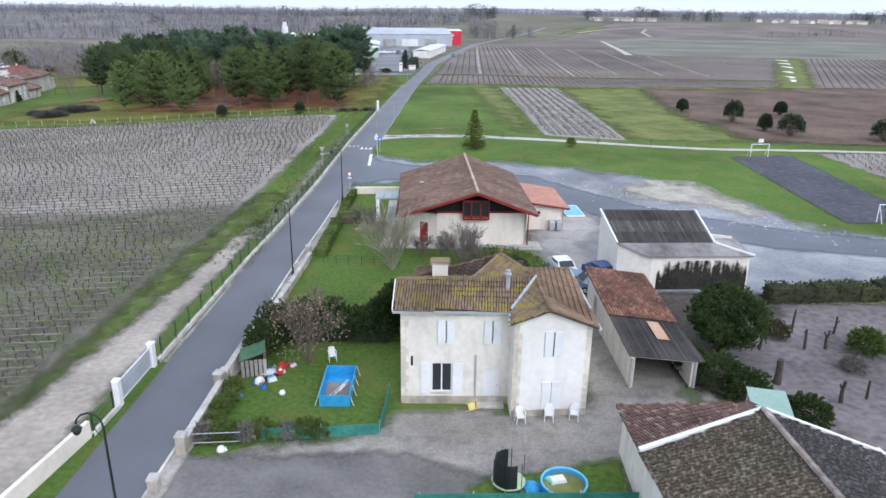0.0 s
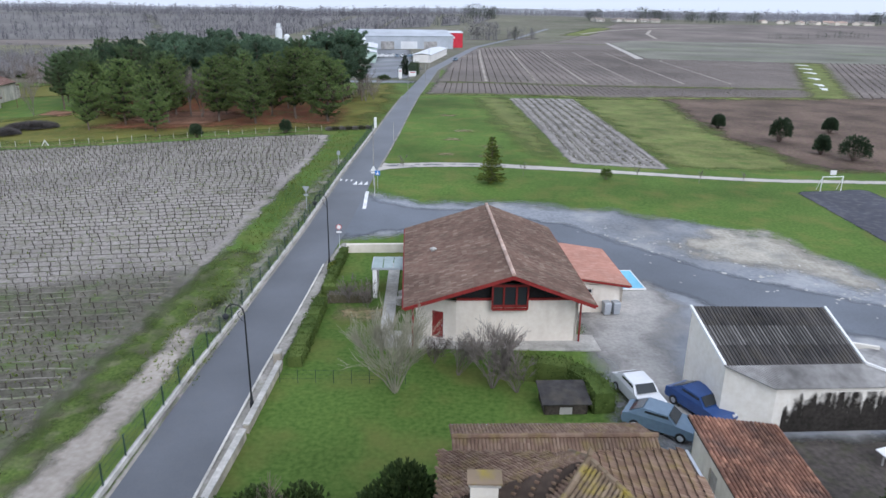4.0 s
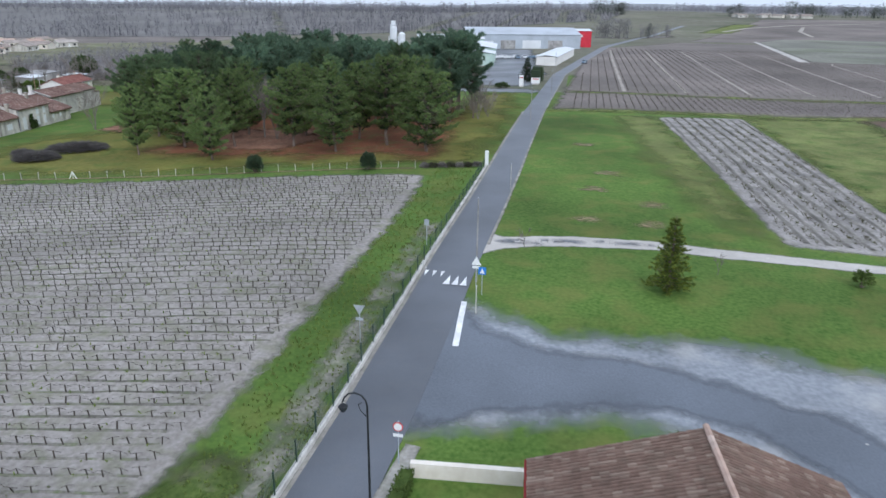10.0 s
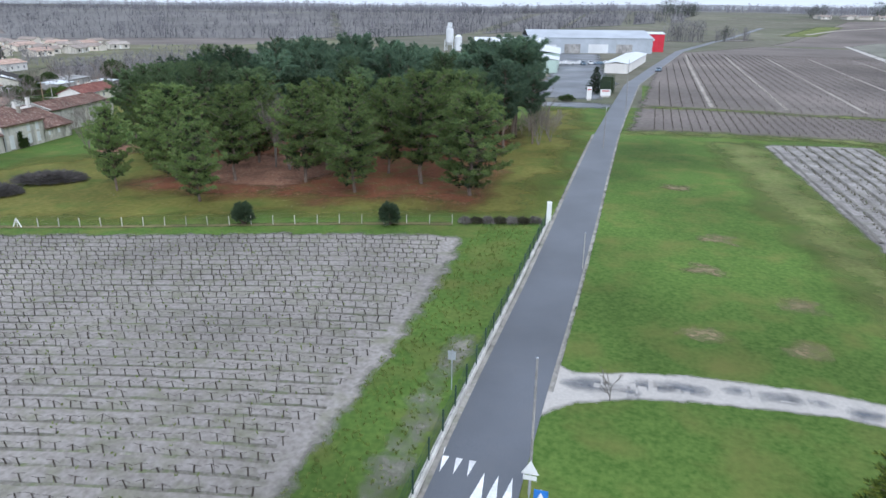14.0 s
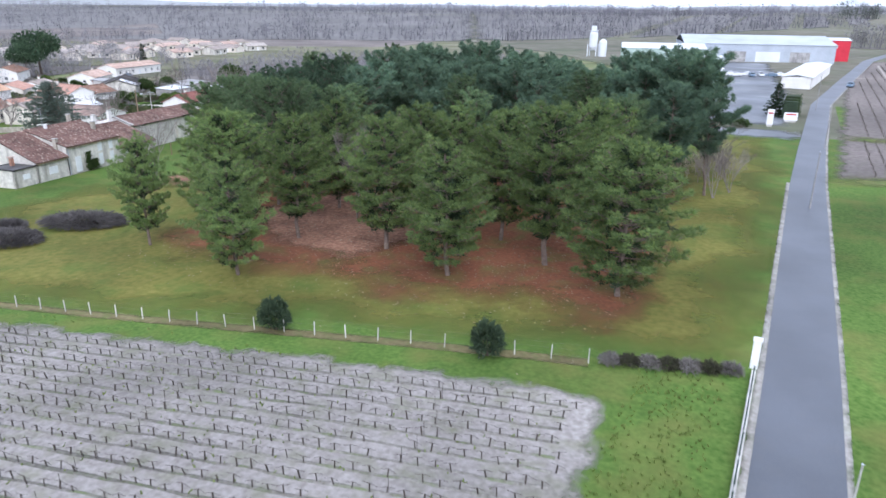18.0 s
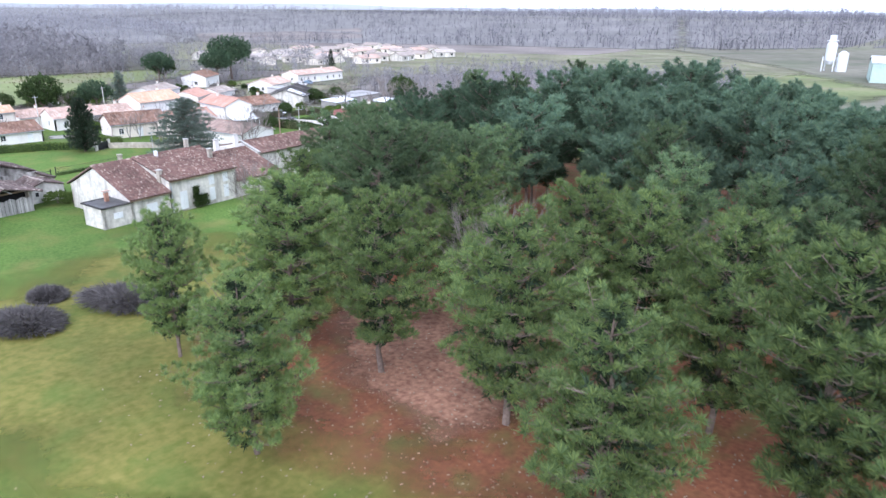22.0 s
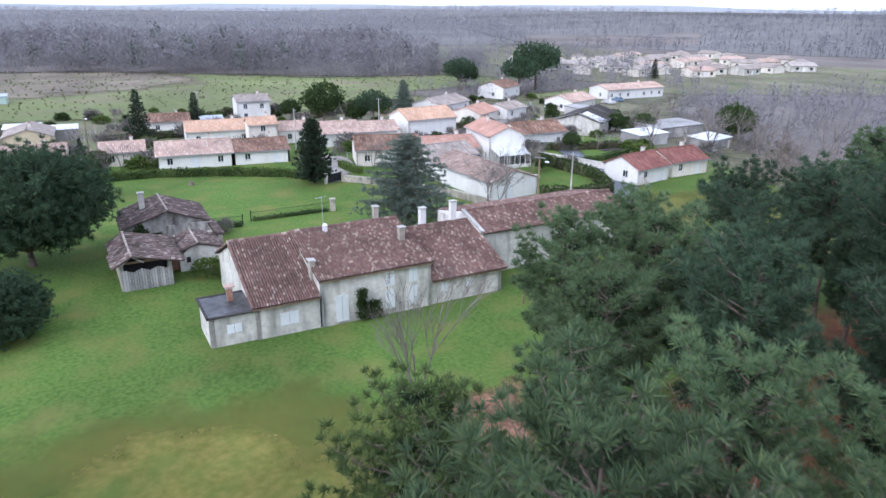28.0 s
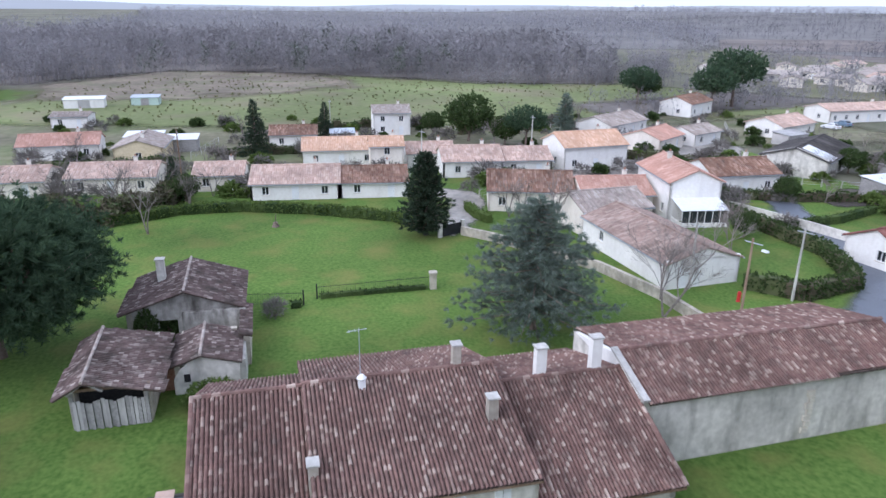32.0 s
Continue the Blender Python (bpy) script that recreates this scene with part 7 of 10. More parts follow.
for k, (x, y, r, h) in enumerate(((-12.6, 41.2, 1.2, 2.6), (-12.3, 43.4, 1.4, 3.0), (-10.6, 44.6, 1.4, 2.8), (-8.6, 45.2, 1.3, 2.6), (-7.0, 44.2, 1.2, 2.4))):
    bush("laurel", x, y, r, h, "dense dark evergreen shrub at the garden edge", LEAF, 480, 170 + k, (0.2, 0.08))
t.matrix_world = pose(-9.4, 40.4, 0)
pool = thing("frame_pool", -6.9, 37.0, 0.0, 2, "sagging blue frame pool, drained and littered", "pool")
pool.scale = (0.92, 0.84, 1.0)
part("liner", Geo().box(0, -2.15, 0, 1.9, 0.06, 0.72).box(0, 2.15, 0, 1.9, 0.06, 0.72).box(-0.95, 0, 0, 0.06, 4.3, 0.72).box(0.95, 0, 0, 0.06, 4.3, 0.72).box(0, 0, 0.02, 1.9, 4.3, 0.04), PLASTICBLUE, pool)
part("silt", Geo().box(0, -0.5, 0.065, 1.7, 2.9, 0.03), BRAMBLE, pool, "dark silt and leaves")
for y in (-2.15, -0.7, 0.7, 2.15):
    for e in (-1, 1):
        part("leg", Geo().tube((e * 1.0, y, 0.72), (e * 1.25, y, 0), 0.025, 0.025, 6), PLASTICWHITE, pool)
for e in (-1, 1):
    part("rail", Geo().tube((e * 0.97, -2.15, 0.74), (e * 0.97, 2.15, 0.74), 0.035, 0.035, 7), PLASTICBLUE, pool)
for k in range(7):
    part("loose_pole", Geo().tube((random.uniform(-0.6, 0.2), random.uniform(-1.2, 0.2), 0.12), (random.uniform(0, 0.7), random.uniform(-0.6, 0.9), 0.4), 0.02, 0.02, 5), PLASTICWHITE, pool)
net = thing("net_fence", -8, 32, 0.0, 0, "sagging green windbreak netting on thin posts", "fence")
NET = mat("green_netting", (0.03, 0.16, 0.13), (0.06, 0.24, 0.19), 0.8, 4, 0.7, coarse=0.25)
for (x0, y0), (x1, y1) in (((-10.2, 31.7), (-7, 32.0)), ((-7, 32.0), (-3.9, 32.5)), ((-3.9, 32.5), (-3.75, 36.5))):
    part("netting", Geo().beam((x0 + 8, y0 - 32, 0.35), (x1 + 8, y1 - 32, 0.35), 0.03, 0.7), NET, net)
    part("post", Geo().tube((x1 + 8, y1 - 32, -0.1), (x1 + 8, y1 - 32, 0.9), 0.025, 0.025, 6), GREYWOOD, net)
for k, (x, y, h) in enumerate(((-13.1, 33.0, 0.8), (-13.2, 34.2, 1.0), (-13.0, 35.4, 0.8), (-13.1, 36.3, 1.1), (-12.6, 32.4, 0.7))):
    bush("shrub", x, y, 0.55, h, "straggly green shrub against the garden wall", HEDGELEAF, 130, 190 + k, (0.22, 0.05))
for k in range(9):
    bush("shrub", -13.2 + k * 0.75, 31.4 + 0.1 * k + random.uniform(-0.2, 0.3), 0.6, random.uniform(0.6, 1.1), "straggly green shrub along the garden fence", HEDGELEAF if k % 3 else BRAMBLE, 120, 60 + k, (0.22, 0.05))
hut = thing("play_hut", -12.6, 39.2, None, 15, "small wooden hut with a green felt roof", "hut")
part("roof", Geo().slab([(-0.9, -0.9, 1.2), (0.7, -0.9, 1.7), (0.7, 0.9, 1.7), (-0.9, 0.9, 1.2)], 0.06), mat("green_felt", (0.05, 0.11, 0.06), (0.08, 0.16, 0.09), 0.95, 5, 0.6), hut)
for k in range(6):
    part("board", Geo().box(-0.72 + k * 0.27, -0.75, 0, 0.2, 0.04, 1.15), GREYWOOD, hut)
part("side_wall", Geo().box(-0.75, 0, 0, 0.05, 1.5, 1.15).box(0.6, 0, 0, 0.05, 1.5, 1.55).box(0, 0.75, 0, 1.4, 0.05, 1.3), BROWNWOOD, hut)
for x, y, s, c, lab in ((-11.0, 39.6, 0.5, REDPAINT, "red plastic toy in the grass"), (-10.9, 38.9, 0.4, PLASTICWHITE, "heap of white plastic toys"), (-11.9, 37.6, 0.55, PLASTICWHITE, "pale green plastic play tunnel"), (-12.7, 35.9, 0.35, PLASTICBLUE, "blue plastic basin on the lawn"), (-10.2, 36.4, 0.35, PLASTICWHITE, "white lump of plastic on the lawn"), (-11.3, 38.0, 0.4, PLASTICBLUE, "blue plastic toy on the lawn"), (-12.0, 30.6, 0.4, PLASTICWHITE, "white plastic sheet by the fence")):
    ty = thing("toy", x, y, None, random.uniform(0, 90), lab, "toy")
    part("body", Geo().lathe([(s * 0.5, 0), (s * 0.62, s * 0.3), (s * 0.4, s * 0.7), (s * 0.1, s * 0.85)], 0, 0, 0, 9), c, ty)
    part("knob", Geo().box(s * 0.5, 0, 0.02, s * 0.5, s * 0.4, s * 0.45, 20, 0.7), c, ty)


def plastic_chair(x, y, rz, material, label, tip=0):
    th = thing("garden_chair", x, y, gz(x, y) + 0.03, rz, label, "chair", "garden chairs by the house")
    if tip:
        th.matrix_world = pose(x, y, gz(x, y) + 0.28, tip, 0, rz)
    part("seat", Geo().box(0, 0, 0.4, 0.46, 0.46, 0.04, 0, 0.95), material, th)
    part("backrest", Geo().slab([(-0.22, 0.2, 0.44), (0.22, 0.2, 0.44), (0.2, 0.32, 0.88), (-0.2, 0.32, 0.88)], 0.03), material, th)
    for sx in (-1, 1):
        part("armrest", Geo().box(sx * 0.25, 0.02, 0.64, 0.05, 0.46, 0.04), material, th)
        for sy in (-1, 1):
            part("leg", Geo().beam((sx * 0.25, sy * 0.24, 0), (sx * 0.22, sy * 0.19, 0.64 if sy < 0 else 0.42), 0.045, 0.045), material, th)


plastic_chair(3.9, 33.95, 10, PLASTICWHITE, "white plastic garden chair against the house wall")
plastic_chair(5.55, 34.25, -5, PLASTICWHITE, "white plastic garden chair with a dark bag")
plastic_chair(7.0, 34.4, -12, PLASTICWHITE, "white plastic garden chair at the corner")
plastic_chair(1.0, 35.1, 30, mat("yellow_plastic", (0.6, 0.5, 0.18), (0.7, 0.6, 0.25), 0.5, 5, 1), "tipped yellow plastic chair by the door", 60)
plastic_chair(-7.9, 40.7, 20, PLASTICWHITE, "white plastic chair under the fruit tree")

tramp = thing("trampoline", 2.85, 28.3, None, 0, "small round trampoline with black safety net", "trampoline")
part("mat", Geo().lathe([(0.62, 0.4), (0.62, 0.42)], 0, 0, 0, 20), BLACKIRON, tramp)
part("pad", Geo().lathe([(0.62, 0.38), (0.82, 0.38), (0.84, 0.42), (0.62, 0.44)], 0, 0, 0, 20), mat("pale_green_pad", (0.4, 0.55, 0.35), (0.5, 0.64, 0.44), 0.7, 5, 1), tramp)
for k in range(6):
    a = k * math.pi / 3 + 0.3
    c, s = math.cos(a), math.sin(a)
    part("leg", Geo().tube((c * 0.82, s * 0.82, 0), (c * 0.8, s * 0.8, 0.4), 0.025, 0.025, 6), ZINC, tramp)
    part("net_pole", Geo().tube((c * 0.8, s * 0.8, 0.4), (c * 0.78, s * 0.78, 1.75), 0.02, 0.02, 6), BLACKIRON, tramp)
sn = Geo()
for k in range(6, 20):
    a = k * math.pi / 12
    c, s, c2, s2 = math.cos(a), math.sin(a), math.cos(a + math.pi / 12), math.sin(a + math.pi / 12)
    sn.add([(c * 0.74, s * 0.74, 0.42), (c2 * 0.74, s2 * 0.74, 0.42), (c2 * 0.7, s2 * 0.7, 1.7), (c * 0.7, s * 0.7, 1.7)], [(0, 1, 2, 3)])
part("net", sn, BLACKIRON, tramp)
rp = thing("round_pool", 5.5, 28.0, None, 0, "round blue paddling pool with murky green water", "pool")
part("wall", Geo().lathe([(1.1, 0), (1.15, 0.62), (1.03, 0.62), (1.0, 0.05)], 0, 0, 0, 26), PLASTICBLUE, rp)
part("water", Geo().lathe([(1.02, 0.4), (1.02, 0.42)], 0, 0, 0, 26), mat("murky_water", (0.14, 0.16, 0.04), (0.2, 0.21, 0.07), 0.1, 2, 0.8, spec=0.5), rp)
part("rim", Geo().path([(1.1 * math.cos(k * 0.2618), 1.1 * math.sin(k * 0.2618), 0.64) for k in range(25)], [0.05] * 25, 6), LIGHTBLUE, rp)
part("float", Geo().box(-0.25, 0.35, 0.42, 0.8, 0.5, 0.16, 15, 0.85), PLASTICWHITE, rp, "white and green inflatable")
part("float_fin", Geo().box(-0.6, 0.35, 0.42, 0.35, 0.6, 0.1, 40, 0.8), mat("mint_plastic", (0.2, 0.6, 0.45), (0.3, 0.68, 0.52), 0.4, 5, 1), rp)
cv = thing("pool_cover", 4.0, 28.2, gz(4, 28) + 0.03, 0, "crumpled blue plastic cover beside the pool", "cover")
part("sheet", Geo().lathe([(0.5, 0), (0.46, 0.15), (0.2, 0.28), (0.08, 0.2)], 0, 0, 0, 9).box(0.2, -0.4, 0, 0.5, 0.6, 0.1, 25, 0.7), PLASTICBLUE, cv)
scn = thing("windbreak", 3.6, 26.75, 0.0, 3, "taut green windbreak screen on posts", "fence")
part("netting", Geo().box(0, 0, 0.05, 10.5, 0.03, 0.85), NET, scn)
for k in range(5):
    part("post", Geo().box(-5 + 2.5 * k, 0.03, -0.1, 0.06, 0.06, 1.1), GREYWOOD, scn)
patch("grass_strip", [(0.5, 26.8), (8.8, 26.8), (8.8, 30.8), (6.5, 30), (4, 29.2), (1.5, 28.8)], 0.05, ragged(grass_material(), 0.3, 0.9, 0.3), 0.8, 1, "grass strip by the pools", "grass")

# stone garden walls and pillars along the pavement
for (x0, y0), (x1, y1), h, m in (((-13.85, 30.6), (-13.9, 36.6), 0.75, STONE), ((-13.95, 37.2), (-13.9, 43.5), 0.85, OLDWALL), ((-13.75, 44.6), (-13.5, 52.5), 0.6, STONE), ((-13.5, 53), (-13.4, 60.5), 0.55, STONE)):
    w = thing("garden_wall", (x0 + x1) / 2, (y0 + y1) / 2, None, 0, "low weathered stone garden wall beside the pavement", "wall")
    part("wall_body", Geo().beam((x0 - (x0 + x1) / 2, y0 - (y0 + y1) / 2, h / 2 - 0.1), (x1 - (x0 + x1) / 2, y1 - (y0 + y1) / 2, h / 2 - 0.1), 0.3, h + 0.2), m, w)
    part("coping", Geo().beam((x0 - (x0 + x1) / 2, y0 - (y0 + y1) / 2, h + 0.04), (x1 - (x0 + x1) / 2, y1 - (y0 + y1) / 2, h + 0.04), 0.38, 0.08), CONCRETE, w)
for x, y, h in ((-13.9, 30.3, 1.15), (-14.05, 36.7, 1.2), (-13.95, 37.4, 1.0), (-14.1, 27.3, 0.8), (-13.6, 60.8, 1.1)):
    p = thing("gate_pillar", x, y, None, random.uniform(-4, 4), "squat weathered stone gate pillar", "pillar")
    part("shaft", Geo().box(0, 0, -0.15, 0.5, 0.5, h + 0.15), STONE, p)
    part("cap", Geo().box(0, 0, h, 0.6, 0.6, 0.1, 0, 0.85), CONCRETE, p)
bar = thing("garden_gate", -12.4, 30.9, None, 3, "low rusty pipe gate beside a pillar", "gate")
for z in (0.3, 0.85):
    part("pipe", Geo().tube((-1.2, 0, z), (1.3, 0.15, z), 0.025, 0.025, 6), ZINC, bar)
wf = thing("wire_fence", -9, 58.8, None, 1, "thin green wire fence across the lawns", "fence")
for k in range(8):
    part("post", Geo().tube((-4 + k * 1.15, 0, -0.1), (-4 + k * 1.15, 0, 0.95), 0.02, 0.02, 5), GREENIRON, wf)
for z in (0.3, 0.6, 0.9):
    part("wire", Geo().beam((-4, 0, z), (4.1, 0, z), 0.01, 0.01), GREENIRON, wf)

# parked cars behind the house


def car(x, y, rz, paint, label, van=False):
    th = thing("car", x, y, gz(x, y) + 0.04, rz, label, "car")
    b = Geo()
    prof = [(-2.05, 0.3), (-2.1, 0.6), (-1.9, 0.85), (-0.95, 0.95), (-0.45, 1.4), (0.9, 1.45), (1.75, 0.98), (2.05, 0.9), (2.1, 0.45), (2.0, 0.3)] if not van else [(-2.1, 0.3), (-2.15, 0.7), (-1.9, 1.0), (-1.35, 1.2), (-0.8, 1.8), (2.0, 1.85), (2.15, 1.2), (2.15, 0.4), (2.05, 0.3)]
    n = len(prof)
    for s, k in ((-0.82, 0), (0.82, 1)):
        for px, pz in prof:
            b.v.append((px, s * (0.86 if pz > 1.1 else 1.0), pz))
    b.f += [tuple(range(n)), tuple(range(2 * n - 1, n - 1, -1))] + [(i + 1 if i + 1 < n else 0, i, n + i, n + (i + 1 if i + 1 < n else 0)) for i in range(n)]
    body = part("body", b, paint, th)
    part("windscreen", Geo().slab([(-0.97, -0.66, 1.0), (-0.97, 0.66, 1.0), (-0.5, 0.6, 1.4), (-0.5, -0.6, 1.4)] if not van else [(-1.4, -0.7, 1.22), (-1.4, 0.7, 1.22), (-0.86, 0.64, 1.78), (-0.86, -0.64, 1.78)], -0.02), GLASS, body)
    part("rear_window", Geo().slab([(0.98, -0.6, 1.42), (0.98, 0.6, 1.42), (1.7, 0.66, 1.04), (1.7, -0.66, 1.04)], -0.02), GLASS, body)
    for s in (-1, 1):
        part("side_window", Geo().box(0.15, s * 0.745, 1.02, 1.5, 0.03, 0.32, 0, 0.86), GLASS, body)
        part("headlight", Geo().box(-2.03, s * 0.6, 0.62, 0.1, 0.3, 0.14), PLASTICWHITE, body)
        part("tail_light", Geo().box(2.06, s * 0.66, 0.66, 0.08, 0.2, 0.16), REDPAINT, body)
        for wx in (-1.3, 1.3):
            w = part("wheel", Geo().tube((wx, s * 0.7, 0.31), (wx, s * 0.88, 0.31), 0.31, 0.31, 14), BLACKIRON, th)
            part("rim", Geo().tube((wx, s * 0.87, 0.31), (wx, s * 0.9, 0.31), 0.19, 0.17, 10), ZINC, w)
    return th


CARWHITE = mat("white_car_paint", (0.7, 0.71, 0.73), (0.75, 0.76, 0.78), 0.3, 3, 1, coarse=0.03, spec=0.6)
CARBLUE = mat("blue_car_paint", (0.02, 0.06, 0.2), (0.03, 0.08, 0.25), 0.3, 3, 1, coarse=0.03, spec=0.6)
CARGREY = mat("blue_grey_car_paint", (0.12, 0.18, 0.25), (0.15, 0.22, 0.3), 0.35, 3, 1, coarse=0.03, spec=0.6)
car(9.6, 57.6, 105, CARWHITE, "white hatchback parked behind the house")
car(13.0, 56.4, 118, CARBLUE, "dark blue car parked by the white shed")
car(10.1, 54.4, 150, CARGREY, "blue-grey car parked behind the house")
car(-2.5, 352, 80, CARGREY, "car on the far country road")

fl = Geo()
rc = random.Random(12)
for _ in range(150):
    u = rc.random()
    x, y = 14 + 30 * u + rc.gauss(0, 2.5), 90 - 24 * u + rc.gauss(0, 2.2)
    r_ = rc.uniform(0.05, 0.22) * (2.0 if rc.random() < 0.1 else 1)
    if inside(np.array([x]), np.array([y]), [(-9, 90), (60, 56), (60, 66), (44, 70), (36, 82), (27, 94), (6, 100)])[0] > 0:
        fl.add([(x + r_ * rc.uniform(0.5, 1.3) * math.cos(k * 1.047), y + r_ * rc.uniform(0.5, 1.2) * math.sin(k * 1.047), gz(x, y) + 0.056) for k in range(6)], [tuple(range(6))])
tagged(part("limestone_flecks", fl, KERBSTONE), "pale limestone chips strewn over the lot", "gravel", "", "stuff")

CLUTTER = [PLASTICWHITE, REDPAINT, BLUEPAINT, mat("green_plastic", (0.05, 0.3, 0.2), (0.08, 0.38, 0.26), 0.5, 4, 0.6, coarse=0.1), BLACKIRON, mat("pink_plastic", (0.55, 0.2, 0.25), (0.65, 0.28, 0.32), 0.5, 4, 0.6, coarse=0.1)]
rq = random.Random(71)
for k in range(14):
    x, y = -11.2 + rq.uniform(-0.9, 1.0), 38.6 + rq.uniform(-1.6, 1.3)
    q = thing("toy", x, y, gz(x, y) + 0.02, rq.uniform(0, 360), "weathered plastic toy lying in the grass", "toy", "garden toys")
    r_ = rq.uniform(0.12, 0.26)
    part("body", Geo().lathe([(r_ * 0.7, 0), (r_, r_ * 0.5), (r_ * 0.95, r_ * 1.3), (r_ * 0.8, r_ * 1.35), (r_ * 0.2, r_ * 0.6)], 0, 0, 0, 10) if k % 2 else Geo().box(0, 0, 0, r_ * 2.4, r_ * 1.5, r_ * 1.1, 0, 0.85), CLUTTER[k % 6], q)
    part("handle", Geo().path([(-r_ * 0.8, 0, r_), (-r_ * 0.5, 0, r_ * 1.9), (r_ * 0.5, 0, r_ * 1.9), (r_ * 0.8, 0, r_)], [0.02] * 4, 5), CLUTTER[(k + 2) % 6], q)

# ---- kitchen garden ----
dt = dome_tree("bay_tree", 7, 4.7, 2.35, LEAF, "dense round dark evergreen tree by the garden", 0.12, 130, 0.8, 0.3, (0.17, 0.08), 72)
dt.matrix_world = pose(18.6, 43.2, 0)
for k, (x, y, r, h) in enumerate(((16.6, 38.6, 1.5, 2.2), (17.8, 37.0, 1.4, 2.0), (15.4, 40.6, 1.2, 1.8), (20.2, 34.6, 1.3, 1.7))):
    bush("shrub", x, y, r, h, "rounded dark green shrub by the garden", LEAF, 620, 80 + k, (0.18, 0.075))
bush("clipped_shrub", 23.3, 45.8, 0.95, 1.3, "round brown clipped shrub", HEDGEBROWN, 420, 90, (0.16, 0.06))
bush("shrub", 28.4, 43.4, 1.2, 1.8, "olive green shrub in the stony garden", HEDGELEAF, 420, 91, (0.26, 0.08))
bush("dry_shrub", 26.3, 41.0, 0.7, 0.9, "dry orange-brown shrub in stony soil", BRAMBLE, 200, 92, (0.3, 0.04))
for k, (x, y, h, r) in enumerate(((21.3, 43.7, 1.5, 0.12), (20.5, 39.0, 1.7, 0.28), (24.5, 43.9, 1.5, 0.12), (26.0, 44.0, 1.5, 0.12), (23.4, 36.9, 1.5, 0.14), (25.2, 37.4, 1.3, 0.1), (25.0, 47.0, 1.7, 0.1), (27.8, 46.5, 1.4, 0.1), (26.2, 33.4, 1.0, 0.12), (20.9, 44.6, 0.7, 0.3))):
    st = thing("pollard", x, y, None, k * 40, "pollarded bare stump standing in grey soil", "tree stump", "pollarded stumps")
    part("trunk", Geo().path([(0, 0, -0.1), (0.06, 0.03, h * 0.5), (0.1 * (k % 3 - 1), 0.05, h)], [r * 1.0, r * 0.8, r * 0.7], 8), VINEWOOD, st)
    part("stub", Geo().path([(0.04, 0.02, h * 0.55), (0.25, 0.1, h * 0.85)], [r * 0.5, r * 0.4], 6), VINEWOOD, st)
cp_ = thing("carport", 17.3, 33.3, None, -12, "small canopy with a pale mint green roof", "canopy")
cp_.scale = (0.85, 0.8, 0.95)
part("roof", Geo().slab([(-1.2, -1.5, 2.1), (1.2, -1.5, 2.1), (1.2, 1.5, 2.35), (-1.2, 1.5, 2.35)], 0.07), mat("mint_sheet", (0.27, 0.41, 0.34), (0.33, 0.47, 0.4), 0.6, 4, 0.6, coarse=0.06), cp_)
for x in (-1.05, 1.05):
    for y in (-1.3, 1.3):
        part("post", Geo().box(x, y, -0.1, 0.09, 0.09, 2.2), WHITEPAINT, cp_)
hedge([(25.5, 52.6), (33, 53.4), (45, 55)], 1.6, 1.5, "dark rough hedge between garden and lot", HEDGEDARK, LEAF, 60, rough=0.15)
tb = thing("garden_table", 21.6, 51.6, None, 20, "pale tilted board on trestles by the wall", "table")
part("top", Geo().slab([(-0.7, -0.4, 0.75), (0.7, -0.4, 0.75), (0.7, 0.4, 0.85), (-0.7, 0.4, 0.85)], 0.05), WHITEPAINT, tb)
for x in (-0.5, 0.5):
    part("trestle", Geo().beam((x, 0, -0.05), (x, 0, 0.76), 0.08, 0.08), GREYWOOD, tb)

# ---- open grass ----
sp = conifer("spruce", 5, 6.2, 1.8, SPRUCE, 0.1, 126, 10, 0.95, 0.04, 0.06, 0.3, "young spruce with yellow-tipped branches on the lawn", 1.7, 9)
sp.matrix_world = pose(2.7, 107.1, gz(2.7, 107.1))
for k, (x, y, r, h) in enumerate(((52.8, 165.7, 1.25, 2.9), (59.0, 150.6, 1.85, 4.6), (60.9, 138.9, 1.2, 3.3), (74.0, 162.0, 1.3, 3.1), (63.52, 133.38, 2.3, 4.2), (78.64, 128.83, 2.2, 4))):
    bush("young_pine", x, y, r, h, "rounded dark young pine standing on open ground", DARKPINE, 950, 100 + k, (0.34, 0.075), "tree")
bush("shrub", 18.5, 112.0, 0.75, 1.5, "thin green shrub beside the path", HEDGELEAF, 150, 99, (0.2, 0.07))
for k, (x, y, h) in enumerate(((23.2, 113.9, 2.0), (-9.12, 115.03, 2.6), (7.2, 111.5, 2.2), (31.5, 113.2, 2.2), (38.7, 115.9, 2.2), (81.01, 150.47, 3.4))):
    t = bare_tree("sapling", 50 + k, h, "thin leafless sapling beside the path", None, 1, 0.5, 3, 0.8)
    t.matrix_world = pose(x, y, gz(x, y))


def goal(x, y, rz):
    th = thing("goal", x, y, None, rz, "white metal football goal on the court", "goal", "goals")
    for e in (-1.5, 1.5):
        part("post", Geo().tube((e, 0, 0), (e, 0, 2.05), 0.06, 0.06, 8), WHITEPAINT, th)
        part("stay", Geo().tube((e, 0, 2.05), (e, 0.9, 0.05), 0.035, 0.035, 6), WHITEPAINT, th)
    part("crossbar", Geo().tube((-1.5, 0, 2.05), (1.5, 0, 2.05), 0.06, 0.06, 8), WHITEPAINT, th)
    part("hoop_board", Geo().box(0, 0.1, 2.3, 0.9, 0.05, 0.6), WHITEPAINT, th)


goal(49.01, 112.09, 8)
goal(49.02, 76.22, 188)
